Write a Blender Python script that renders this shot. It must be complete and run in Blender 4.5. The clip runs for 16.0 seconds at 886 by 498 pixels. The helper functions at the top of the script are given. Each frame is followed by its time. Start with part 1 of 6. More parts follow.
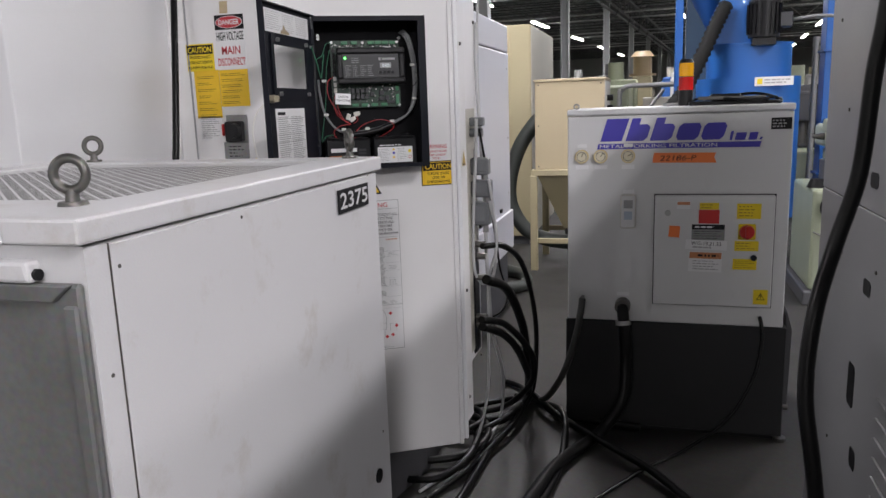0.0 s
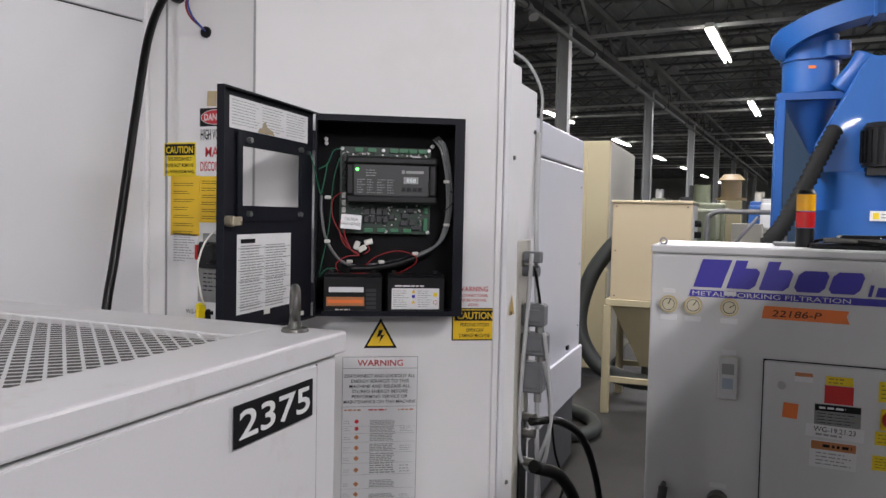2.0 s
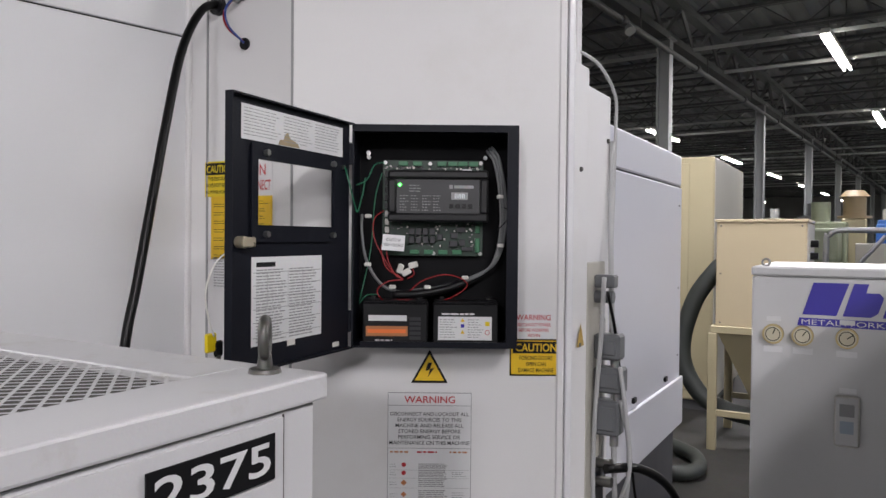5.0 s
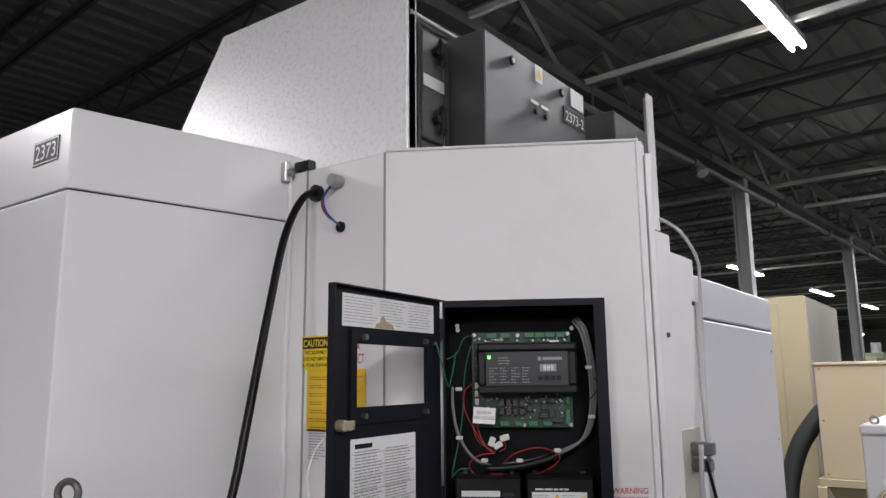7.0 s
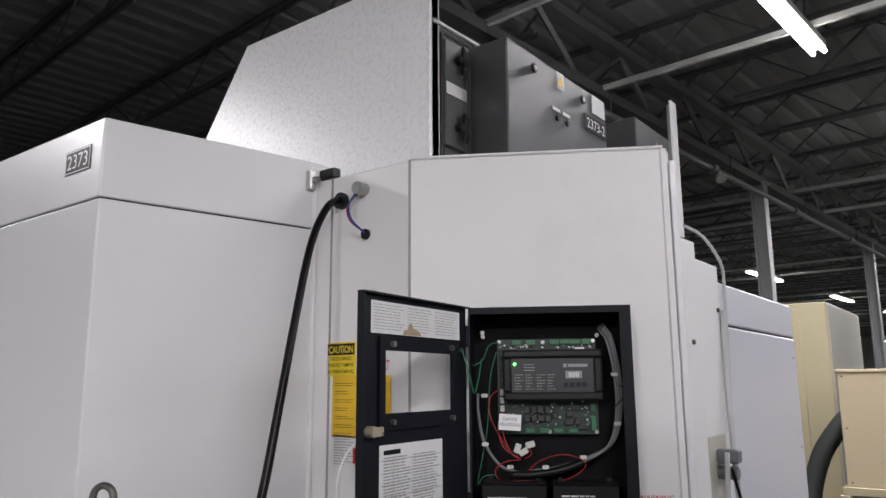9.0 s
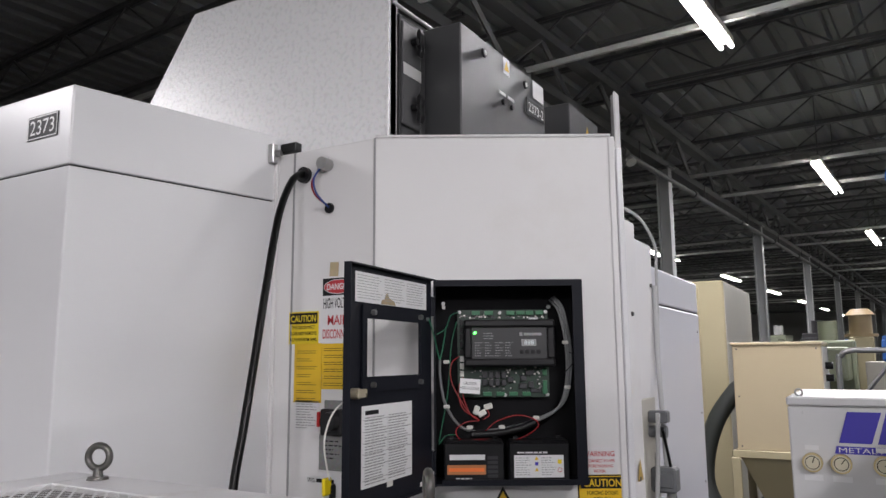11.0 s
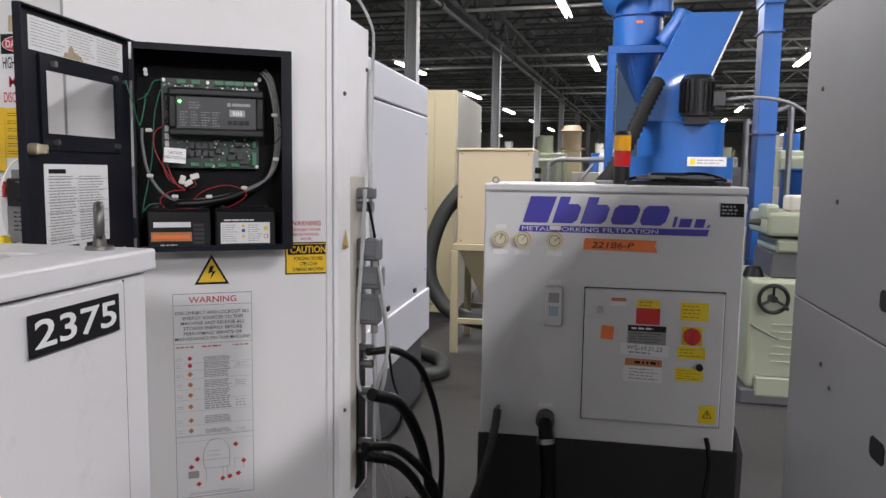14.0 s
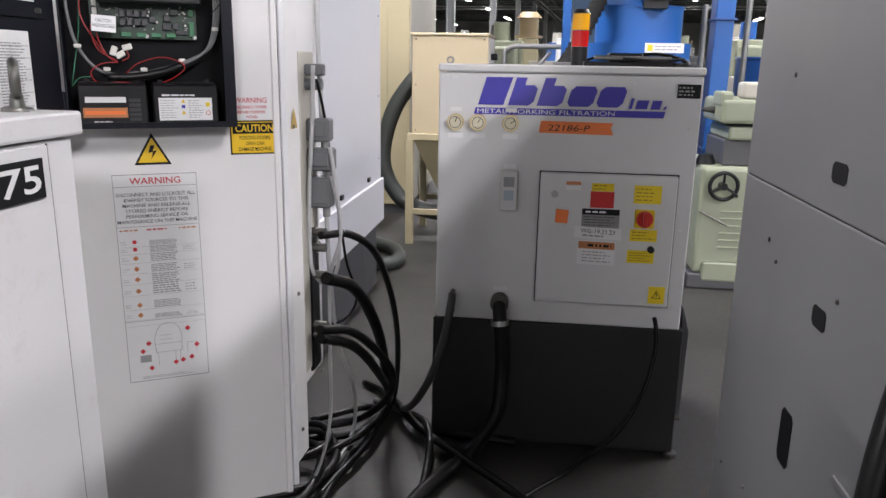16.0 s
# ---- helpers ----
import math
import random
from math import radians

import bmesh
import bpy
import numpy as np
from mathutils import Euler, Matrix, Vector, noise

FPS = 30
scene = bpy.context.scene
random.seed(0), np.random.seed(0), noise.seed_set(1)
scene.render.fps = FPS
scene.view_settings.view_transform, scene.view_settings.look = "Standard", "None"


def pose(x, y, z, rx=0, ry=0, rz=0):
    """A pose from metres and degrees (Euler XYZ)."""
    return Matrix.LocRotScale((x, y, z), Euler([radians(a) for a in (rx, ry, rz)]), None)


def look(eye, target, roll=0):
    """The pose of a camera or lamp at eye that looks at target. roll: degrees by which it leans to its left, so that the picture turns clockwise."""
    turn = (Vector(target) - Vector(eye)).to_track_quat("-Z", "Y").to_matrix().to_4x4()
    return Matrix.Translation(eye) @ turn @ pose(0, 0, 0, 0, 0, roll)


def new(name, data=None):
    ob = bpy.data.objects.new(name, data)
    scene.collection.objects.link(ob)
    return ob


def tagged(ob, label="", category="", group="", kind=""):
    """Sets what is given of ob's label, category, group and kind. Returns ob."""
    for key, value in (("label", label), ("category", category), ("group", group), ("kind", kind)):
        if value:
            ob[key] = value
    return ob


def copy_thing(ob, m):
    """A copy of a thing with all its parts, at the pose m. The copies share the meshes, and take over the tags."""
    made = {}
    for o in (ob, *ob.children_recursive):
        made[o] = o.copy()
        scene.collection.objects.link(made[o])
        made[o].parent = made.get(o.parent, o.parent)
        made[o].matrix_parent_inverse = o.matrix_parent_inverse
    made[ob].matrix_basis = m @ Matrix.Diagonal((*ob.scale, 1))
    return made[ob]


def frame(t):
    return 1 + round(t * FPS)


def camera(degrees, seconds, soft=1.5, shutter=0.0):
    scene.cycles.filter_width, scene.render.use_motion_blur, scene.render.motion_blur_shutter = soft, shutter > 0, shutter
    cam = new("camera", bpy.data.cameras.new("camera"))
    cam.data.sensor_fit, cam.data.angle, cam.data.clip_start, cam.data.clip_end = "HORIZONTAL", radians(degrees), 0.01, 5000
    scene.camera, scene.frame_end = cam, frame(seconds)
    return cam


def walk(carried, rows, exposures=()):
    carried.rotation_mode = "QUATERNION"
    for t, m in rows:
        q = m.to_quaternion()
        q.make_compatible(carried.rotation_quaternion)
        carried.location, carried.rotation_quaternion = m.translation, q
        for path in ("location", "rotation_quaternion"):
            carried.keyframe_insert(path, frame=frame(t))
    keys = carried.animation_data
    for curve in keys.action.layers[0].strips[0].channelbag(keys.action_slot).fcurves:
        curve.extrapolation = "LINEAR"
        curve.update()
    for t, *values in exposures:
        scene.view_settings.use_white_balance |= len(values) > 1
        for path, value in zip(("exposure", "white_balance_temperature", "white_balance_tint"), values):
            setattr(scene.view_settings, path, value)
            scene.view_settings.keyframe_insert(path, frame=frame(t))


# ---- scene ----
cam = camera(62.0, 16.0)
PATH = [
    (0, (0.554, 0.576, 1.673), (0.002, 2.46, 1.293), -2.0),
    (0.5, (0.451, 0.802, 1.681), (-0.085, 2.697, 1.336), -1.8),
    (1, (0.495, 0.999, 1.701), (-0.171, 2.869, 1.457), -0.7),
    (1.5, (0.508, 1.142, 1.71), (-0.252, 2.987, 1.573), -0.6),
    (2, (0.449, 1.284, 1.731), (-0.297, 3.138, 1.639), 1.2),
    (2.5, (0.43, 1.391, 1.722), (-0.38, 3.218, 1.631), 1.5),
    (3, (0.479, 1.492, 1.71), (-0.471, 3.252, 1.664), 0.9),
    (5.5, (0.475, 1.528, 1.732), (-0.545, 3.249, 1.713), 0.2),
    (6, (0.469, 1.507, 1.764), (-0.592, 3.201, 1.823), -0.2),
    (6.5, (0.476, 1.484, 1.783), (-0.637, 3.128, 2.026), -0.4),
    (7, (0.487, 1.463, 1.794), (-0.669, 3.058, 2.142), -0.6),
    (7.5, (0.48, 1.462, 1.795), (-0.717, 3.023, 2.157), -0.4),
    (8, (0.48, 1.466, 1.794), (-0.751, 3.0, 2.154), 0.0),
    (8.5, (0.482, 1.459, 1.796), (-0.727, 3.01, 2.16), -0.2),
    (11, (0.415, 1.265, 1.779), (-0.571, 2.98, 2.073), -0.4),
    (11.5, (0.432, 1.216, 1.765), (-0.401, 3.017, 2.019), 0.2),
    (12, (0.495, 1.193, 1.761), (-0.214, 3.055, 1.932), 0.9),
    (12.5, (0.523, 1.18, 1.756), (-0.04, 3.092, 1.914), 1.6),
    (13, (0.536, 1.192, 1.734), (0.114, 3.146, 1.808), 1.8),
    (13.5, (0.533, 1.222, 1.702), (0.173, 3.187, 1.603), 1.9),
    (14, (0.535, 1.249, 1.678), (0.162, 3.203, 1.469), 0.8),
    (14.5, (0.534, 1.267, 1.66), (0.215, 3.217, 1.352), 0.2),
    (15, (0.538, 1.281, 1.648), (0.25, 3.221, 1.255), -0.2),
    (15.5, (0.535, 1.285, 1.643), (0.279, 3.219, 1.206), 0.1),
    (16, (0.535, 1.284, 1.631), (0.292, 3.209, 1.144), 1.0),
]
EXPOSURES = [(0, 0.05), (1.5, 0.0), (3, 0.0), (5.5, 0.0), (7, -0.12), (8.5, -0.12), (11, -0.1), (12.5, 0.0), (14, 0.2), (16, 0.5)]
walk(cam, [(t, look(eye, target, roll)) for t, eye, target, roll in PATH], EXPOSURES)

# ---- light ----
world = bpy.data.worlds.new("world")
scene.world = world
world.use_nodes = True
world.node_tree.nodes["Background"].inputs[0].default_value = (0.6, 0.7, 0.9, 1)
world.node_tree.nodes["Background"].inputs[1].default_value = 0.02
TUBE_GLOW = 30.0       # emission of the visible tubes
HALL = pose(0, 0, 0, 0, 0, -5)   # the building's axes


# ---- materials ----
def node_mat(name, color, rough=0.5, metal=0.0, vary=0.08, scale=6.0, fine=60.0, bump=0.05, stain=0.0, stain_color=(0.2, 0.16, 0.1), coat=0.0, object_vary=0.0, rough_vary=0.12, stain_scale=2.5, spec=0.5):
    m = bpy.data.materials.new(name)
    m.use_nodes = True
    nt = m.node_tree
    nd, ln = nt.nodes, nt.links
    b = nd["Principled BSDF"]
    b.inputs["Roughness"].default_value = rough
    b.inputs["Metallic"].default_value = metal
    b.inputs["Coat Weight"].default_value = coat
    b.inputs["Specular IOR Level"].default_value = spec
    tc = nd.new("ShaderNodeTexCoord")
    n1 = nd.new("ShaderNodeTexNoise")
    n1.inputs["Scale"].default_value, n1.inputs["Detail"].default_value = scale, 5
    n2 = nd.new("ShaderNodeTexNoise")
    n2.inputs["Scale"].default_value, n2.inputs["Detail"].default_value = fine, 3
    for n in (n1, n2):
        ln.new(tc.outputs["Object"], n.inputs["Vector"])
    mix = nd.new("ShaderNodeMix")
    mix.data_type = "RGBA"
    mix.inputs[6].default_value = (*[c * (1 - vary) for c in color], 1)
    mix.inputs[7].default_value = (*[min(1, c * (1 + vary)) for c in color], 1)
    ln.new(n1.outputs["Fac"], mix.inputs[0])
    mix2 = nd.new("ShaderNodeMix")
    mix2.data_type, mix2.blend_type = "RGBA", "MULTIPLY"
    mix2.inputs[0].default_value = vary * 1.5
    ln.new(mix.outputs[2], mix2.inputs[6])
    ln.new(n2.outputs["Color"], mix2.inputs[7])
    out = mix2.outputs[2]
    if stain:
        n3 = nd.new("ShaderNodeTexNoise")
        n3.inputs["Scale"].default_value, n3.inputs["Detail"].default_value, n3.inputs["Roughness"].default_value = stain_scale, 9, 0.68
        ln.new(tc.outputs["Object"], n3.inputs["Vector"])
        r = nd.new("ShaderNodeValToRGB")
        r.color_ramp.elements[0].position, r.color_ramp.elements[1].position = 0.55, 0.78
        r.color_ramp.elements[1].color = (stain, stain, stain, 1)
        ln.new(n3.outputs["Fac"], r.inputs[0])
        mix3 = nd.new("ShaderNodeMix")
        mix3.data_type = "RGBA"
        ln.new(r.outputs[0], mix3.inputs[0])
        ln.new(out, mix3.inputs[6])
        mix3.inputs[7].default_value = (*stain_color, 1)
        out = mix3.outputs[2]
    if object_vary:
        oi = nd.new("ShaderNodeObjectInfo")
        mp = nd.new("ShaderNodeMapRange")
        mp.inputs[3].default_value, mp.inputs[4].default_value = 1 - object_vary, 1 + object_vary
        ln.new(oi.outputs["Random"], mp.inputs[0])
        sc = nd.new("ShaderNodeVectorMath")
        sc.operation = "SCALE"
        ln.new(out, sc.inputs[0])
        ln.new(mp.outputs[0], sc.inputs["Scale"])
        out = sc.outputs[0]
    ln.new(out, b.inputs["Base Color"])
    mr = nd.new("ShaderNodeMapRange")
    mr.inputs[3].default_value, mr.inputs[4].default_value = max(0.02, rough - rough_vary), min(1, rough + rough_vary)
    ln.new(n1.outputs["Fac"], mr.inputs[0])
    ln.new(mr.outputs[0], b.inputs["Roughness"])
    if bump:
        bp = nd.new("ShaderNodeBump")
        bp.inputs["Strength"].default_value, bp.inputs["Distance"].default_value = bump, 0.002
        ln.new(n2.outputs["Fac"], bp.inputs["Height"])
        ln.new(bp.outputs[0], b.inputs["Normal"])
    return m


def glow_mat(name, color, strength):
    m = bpy.data.materials.new(name)
    m.use_nodes = True
    b = m.node_tree.nodes["Principled BSDF"]
    b.inputs["Base Color"].default_value = (*color, 1)
    b.inputs["Emission Color"].default_value = (*color, 1)
    b.inputs["Emission Strength"].default_value = strength
    return m


def clear_mat(name, tint=(1, 1, 1), rough=0.05):
    m = bpy.data.materials.new(name)
    m.use_nodes = True
    b = m.node_tree.nodes["Principled BSDF"]
    b.inputs["Base Color"].default_value = (*tint, 1)
    b.inputs["Roughness"].default_value = rough
    b.inputs["Transmission Weight"].default_value = 1
    b.inputs["IOR"].default_value = 1.1
    return m


WHITE = node_mat("machine_white_paint", (0.73, 0.72, 0.715), 0.42, vary=0.03, scale=2.2, fine=260, bump=0.10, stain=0.22, stain_color=(0.50, 0.46, 0.38))
CABWHITE = node_mat("cabinet_white_paint", (0.71, 0.71, 0.72), 0.30, vary=0.03, scale=1.8, fine=260, bump=0.10, stain=0.04, stain_color=(0.55, 0.55, 0.53), rough_vary=0.04)
CHILL = node_mat("chiller_white_paint", (0.65, 0.645, 0.65), 0.42, vary=0.04, scale=3, fine=300, bump=0.12, stain=0.6, stain_color=(0.38, 0.33, 0.26), stain_scale=7)
HOODW = node_mat("hammered_white_paint", (0.79, 0.79, 0.795), 0.28, vary=0.06, scale=60, fine=85, bump=0.5, rough_vary=0.05)
TANKW = node_mat("tank_light_grey_paint", (0.62, 0.62, 0.615), 0.42, vary=0.04, scale=2.5, fine=280, bump=0.08, stain=0.22, stain_color=(0.42, 0.40, 0.36))
RCAB = node_mat("grey_cabinet_paint", (0.22, 0.22, 0.224), 0.45, vary=0.06, scale=2, fine=240, bump=0.1, stain=0.12, stain_color=(0.33, 0.33, 0.32))
LILAC = node_mat("cool_white_paint", (0.62, 0.62, 0.66), 0.42, vary=0.03, scale=2, fine=200, bump=0.05, stain=0.06, stain_color=(0.55, 0.55, 0.58))
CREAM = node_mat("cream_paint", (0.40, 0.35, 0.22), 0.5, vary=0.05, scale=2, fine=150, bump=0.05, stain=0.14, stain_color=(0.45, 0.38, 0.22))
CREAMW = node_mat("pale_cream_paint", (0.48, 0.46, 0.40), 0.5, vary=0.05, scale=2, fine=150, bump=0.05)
BASE = node_mat("dark_grey_tank_paint", (0.025, 0.0253, 0.026), 0.48, vary=0.18, scale=3, fine=120, bump=0.12, stain=0.16, stain_color=(0.06, 0.056, 0.05), spec=0.3)
BASE2 = node_mat("dark_grey_base_paint", (0.07, 0.07, 0.075), 0.55, vary=0.12, scale=3, fine=120, bump=0.1, stain=0.2, stain_color=(0.13, 0.12, 0.11))
CHAR = node_mat("charcoal_textured_paint", (0.052, 0.053, 0.055), 0.42, vary=0.10, scale=9, fine=320, bump=0.35)
NAVY = node_mat("dark_navy_powder_coat", (0.007, 0.008, 0.013), 0.5, spec=0.16, vary=0.10, scale=8, fine=400, bump=0.12)
INNER = node_mat("black_enclosure_inside", (0.004, 0.004, 0.005), 0.6, spec=0.12, vary=0.1, scale=8, fine=300, bump=0.08)
BLACK = node_mat("black_plastic", (0.008, 0.008, 0.009), 0.36, spec=0.3, vary=0.1, scale=12, fine=300, bump=0.06)
LCABLE = node_mat("light_grey_cable_jacket", (0.42, 0.42, 0.42), 0.45, vary=0.06, scale=20, fine=200, bump=0.05)
CORR = node_mat("matte_black_hose", (0.010, 0.010, 0.010), 0.75, vary=0.2, scale=14, fine=200, bump=0.1, spec=0.2)
DIAL = node_mat("yellowed_dial", (0.62, 0.57, 0.42), 0.4, vary=0.06, scale=40, bump=0)
RUBBER = node_mat("black_hose_rubber", (0.0045, 0.0045, 0.0045), 0.36, spec=0.22, vary=0.2, scale=14, fine=200, bump=0.1, stain=0.12, stain_color=(0.04, 0.037, 0.033), stain_scale=9)
GHOSE = node_mat("grey_green_hose", (0.036, 0.041, 0.037), 0.55, vary=0.1, scale=10, fine=120, bump=0.1)
GCABLE = node_mat("grey_cable_jacket", (0.19, 0.193, 0.195), 0.45, vary=0.06, scale=20, fine=200, bump=0.05)
BRAID = node_mat("braided_grey_hose", (0.055, 0.055, 0.052), 0.5, vary=0.3, scale=40, fine=500, bump=0.6)
STEEL = node_mat("bare_steel", (0.45, 0.45, 0.44), 0.32, 1.0, vary=0.12, scale=15, fine=220, bump=0.08)
DSTEEL = node_mat("dull_cast_steel", (0.15, 0.146, 0.136), 0.45, 0.8, vary=0.2, scale=20, fine=150, bump=0.25)
CBGRIME = node_mat("dark_seam_grime", (0.07, 0.062, 0.052), 0.8, vary=0.3, scale=30, fine=200, bump=0.05)
GALV = node_mat("worn_galvanised_sheet", (0.30, 0.30, 0.295), 0.5, 0.6, vary=0.25, scale=9, fine=90, bump=0.2, stain=0.3, stain_color=(0.18, 0.17, 0.15))
ALU = node_mat("bright_aluminium", (0.72, 0.72, 0.71), 0.35, 0.7, vary=0.08, scale=20, fine=200, bump=0.05)
PLATED = node_mat("plated_lock_metal", (0.62, 0.55, 0.40), 0.3, 0.6, vary=0.1, scale=30, fine=200, bump=0.05)
TAN = node_mat("tan_brown_paint", (0.27, 0.20, 0.11), 0.5, vary=0.1, scale=4, fine=60, bump=0.05)
BRASS = node_mat("brass", (0.6, 0.48, 0.25), 0.35, 1.0, vary=0.1, scale=30, fine=200, bump=0.05)
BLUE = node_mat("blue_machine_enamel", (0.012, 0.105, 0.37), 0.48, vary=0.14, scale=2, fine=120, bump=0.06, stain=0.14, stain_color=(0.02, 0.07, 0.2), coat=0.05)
# deep blue of the drums; also painted-in shade on the dust collector
BLUED = node_mat("deep_and_shaded_blue_paint", (0.016, 0.085, 0.30), 0.4, vary=0.12, scale=2, fine=120, bump=0.06)
GREENM = node_mat("pale_green_machine_paint", (0.27, 0.295, 0.21), 0.42, vary=0.05, scale=3, fine=150, bump=0.06, stain=0.15, stain_color=(0.3, 0.3, 0.2))
INK = node_mat("black_print", (0.008, 0.008, 0.009), 0.5, spec=0.2, vary=0.05, bump=0)
GREYINK = node_mat("grey_print", (0.30, 0.30, 0.30), 0.55, vary=0.08, scale=120, bump=0)
PAPER = node_mat("white_label_paper", (0.72, 0.72, 0.72), 0.4, vary=0.04, scale=30, fine=200, bump=0.06)
OLDPAPER = node_mat("greyish_label_paper", (0.74, 0.74, 0.74), 0.4, vary=0.06, scale=18, fine=120, bump=0.15, stain=0.15, stain_color=(0.42, 0.36, 0.25), stain_scale=12)
YEL = node_mat("yellow_label", (0.78, 0.50, 0.015), 0.4, vary=0.05, scale=25, fine=150, bump=0.05)
YELB = node_mat("bright_yellow_label", (0.80, 0.60, 0.01), 0.4, vary=0.05, scale=25, fine=150, bump=0.05)
TANSTICK = node_mat("faded_yellow_sticker", (0.46, 0.31, 0.08), 0.5, vary=0.1, scale=40, bump=0.03)
YINK = node_mat("olive_print", (0.30, 0.19, 0.012), 0.5, vary=0.08, bump=0)
REDINK = node_mat("red_print", (0.50, 0.025, 0.035), 0.45, vary=0.06, bump=0)
RED = node_mat("red_plastic", (0.55, 0.02, 0.02), 0.3, vary=0.06, bump=0.02)
ORANGE = node_mat("orange_tape", (0.85, 0.20, 0.04), 0.4, vary=0.06, scale=20, fine=120, bump=0.12)
CBAND = node_mat("copper_coloured_label", (0.50, 0.19, 0.07), 0.35, vary=0.1, scale=20, bump=0.02)
LOGO = node_mat("blue_violet_print", (0.045, 0.035, 0.36), 0.4, vary=0.04, scale=15, bump=0.0)
PCB = node_mat("green_circuit_board", (0.009, 0.038, 0.02), 0.45, vary=0.35, scale=90, fine=300, bump=0.1)
PCBLT = node_mat("green_terminal_plastic", (0.03, 0.16, 0.07), 0.4, vary=0.1, scale=60, bump=0.02)
CHIP = node_mat("dark_component_plastic", (0.024, 0.025, 0.029), 0.4, vary=0.1, scale=50, bump=0.02)
WIRE_R = node_mat("red_wire", (0.34, 0.012, 0.015), 0.4, vary=0.1, bump=0)
WIRE_G = node_mat("green_wire", (0.02, 0.16, 0.08), 0.4, vary=0.1, bump=0)
WIRE_B = node_mat("blue_wire", (0.03, 0.06, 0.25), 0.4, vary=0.1, bump=0)
CREAMPL = node_mat("off_white_plastic", (0.68, 0.67, 0.62), 0.4, vary=0.04, bump=0.02)
# dark tone for the shaded hollow seen through the mesh
TRAY = node_mat("shaded_hollow_fill", (0.13, 0.122, 0.11), 0.8, vary=0.2, scale=20, fine=200, bump=0.1, spec=0.2)
FLOORM = node_mat("worn_concrete", (0.048, 0.046, 0.043), 0.55, vary=0.45, scale=2.2, fine=40, bump=0.12, stain=0.75, stain_color=(0.016, 0.0155, 0.015), stain_scale=1.5, spec=0.3, rough_vary=0.18)
DECK = node_mat("roof_deck_steel", (0.17, 0.172, 0.172), 0.55, 0.0, vary=0.15, scale=0.6, fine=8, bump=0.0)
JOIST = node_mat("joist_grey_paint", (0.065, 0.066, 0.066), 0.5, 0.0, vary=0.15, scale=2, fine=20, bump=0.0)
JOISTW = node_mat("pale_joist_paint", (0.42, 0.42, 0.41), 0.5, vary=0.1, scale=2, fine=20, bump=0.0)
COLM = node_mat("column_grey_paint", (0.30, 0.31, 0.31), 0.45, vary=0.1, scale=3, fine=30, bump=0.02)
WALLM = node_mat("hall_wall_block_paint", (0.62, 0.62, 0.60), 0.7, vary=0.06, scale=0.8, fine=12, bump=0.05)
TUBEM = glow_mat("fluorescent_tube", (1.0, 0.98, 0.94), TUBE_GLOW)
LEDG = glow_mat("green_indicator_light", (0.1, 1.0, 0.12), 6.0)
LCD = glow_mat("grey_display_segments", (0.55, 0.6, 0.62), 0.25)
GLASS = clear_mat("clear_window_plastic")
YLENS = node_mat("amber_lens", (0.75, 0.36, 0.01), 0.15, vary=0.05, bump=0)
RLENS = node_mat("red_lens", (0.50, 0.012, 0.012), 0.15, vary=0.05, bump=0)


# ---- builders ----
def box(bm, x0, x1, y0, y1, z0, z1, bev=0.0, seg=1):
    r = bmesh.ops.create_cube(bm, size=1)
    bmesh.ops.transform(bm, matrix=Matrix.Translation(((x0 + x1) / 2, (y0 + y1) / 2, (z0 + z1) / 2)) @ Matrix.Diagonal((abs(x1 - x0), abs(y1 - y0), abs(z1 - z0), 1)), verts=r["verts"])
    if bev:
        es = list({e for v in r["verts"] for e in v.link_edges})
        bmesh.ops.bevel(bm, geom=es, offset=bev, segments=seg, affect="EDGES", profile=0.5)
    return bm


def cyl(bm, p0, p1, r0, r1=None, seg=20, caps=True):
    p0, p1 = Vector(p0), Vector(p1)
    d = p1 - p0
    q = Vector((0, 0, 1)).rotation_difference(d.normalized()).to_matrix().to_4x4()
    bmesh.ops.create_cone(bm, cap_ends=caps, segments=seg, radius1=r0, radius2=r0 if r1 is None else r1, depth=d.length, matrix=Matrix.Translation((p0 + p1) / 2) @ q)
    return bm


def prism(bm, pts, z0, z1, bev=0.0):
    """A plan outline, counter-clockwise, raised from z0 to z1."""
    lo = [bm.verts.new((x, y, z0)) for x, y in pts]
    hi = [bm.verts.new((x, y, z1)) for x, y in pts]
    n = len(pts)
    fs = [bm.faces.new(lo[::-1]), bm.faces.new(hi)] + [bm.faces.new((lo[i], lo[(i + 1) % n], hi[(i + 1) % n], hi[i])) for i in range(n)]
    if bev:
        bmesh.ops.bevel(bm, geom=list({e for f in fs for e in f.edges}), offset=bev, segments=2, affect="EDGES", profile=0.5)
    return bm


def slab(bm, pts, y0, y1, bev=0.0):
    """An outline in x and z, given depth from y0 to y1."""
    a = [bm.verts.new((x, y0, z)) for x, z in pts]
    b = [bm.verts.new((x, y1, z)) for x, z in pts]
    n = len(pts)
    fs = [bm.faces.new(a), bm.faces.new(b[::-1])] + [bm.faces.new((a[i], b[i], b[(i + 1) % n], a[(i + 1) % n])) for i in range(n)]
    bmesh.ops.recalc_face_normals(bm, faces=fs)
    if bev:
        bmesh.ops.bevel(bm, geom=list({e for f in fs for e in f.edges}), offset=bev, segments=2, affect="EDGES", profile=0.5)
    return bm


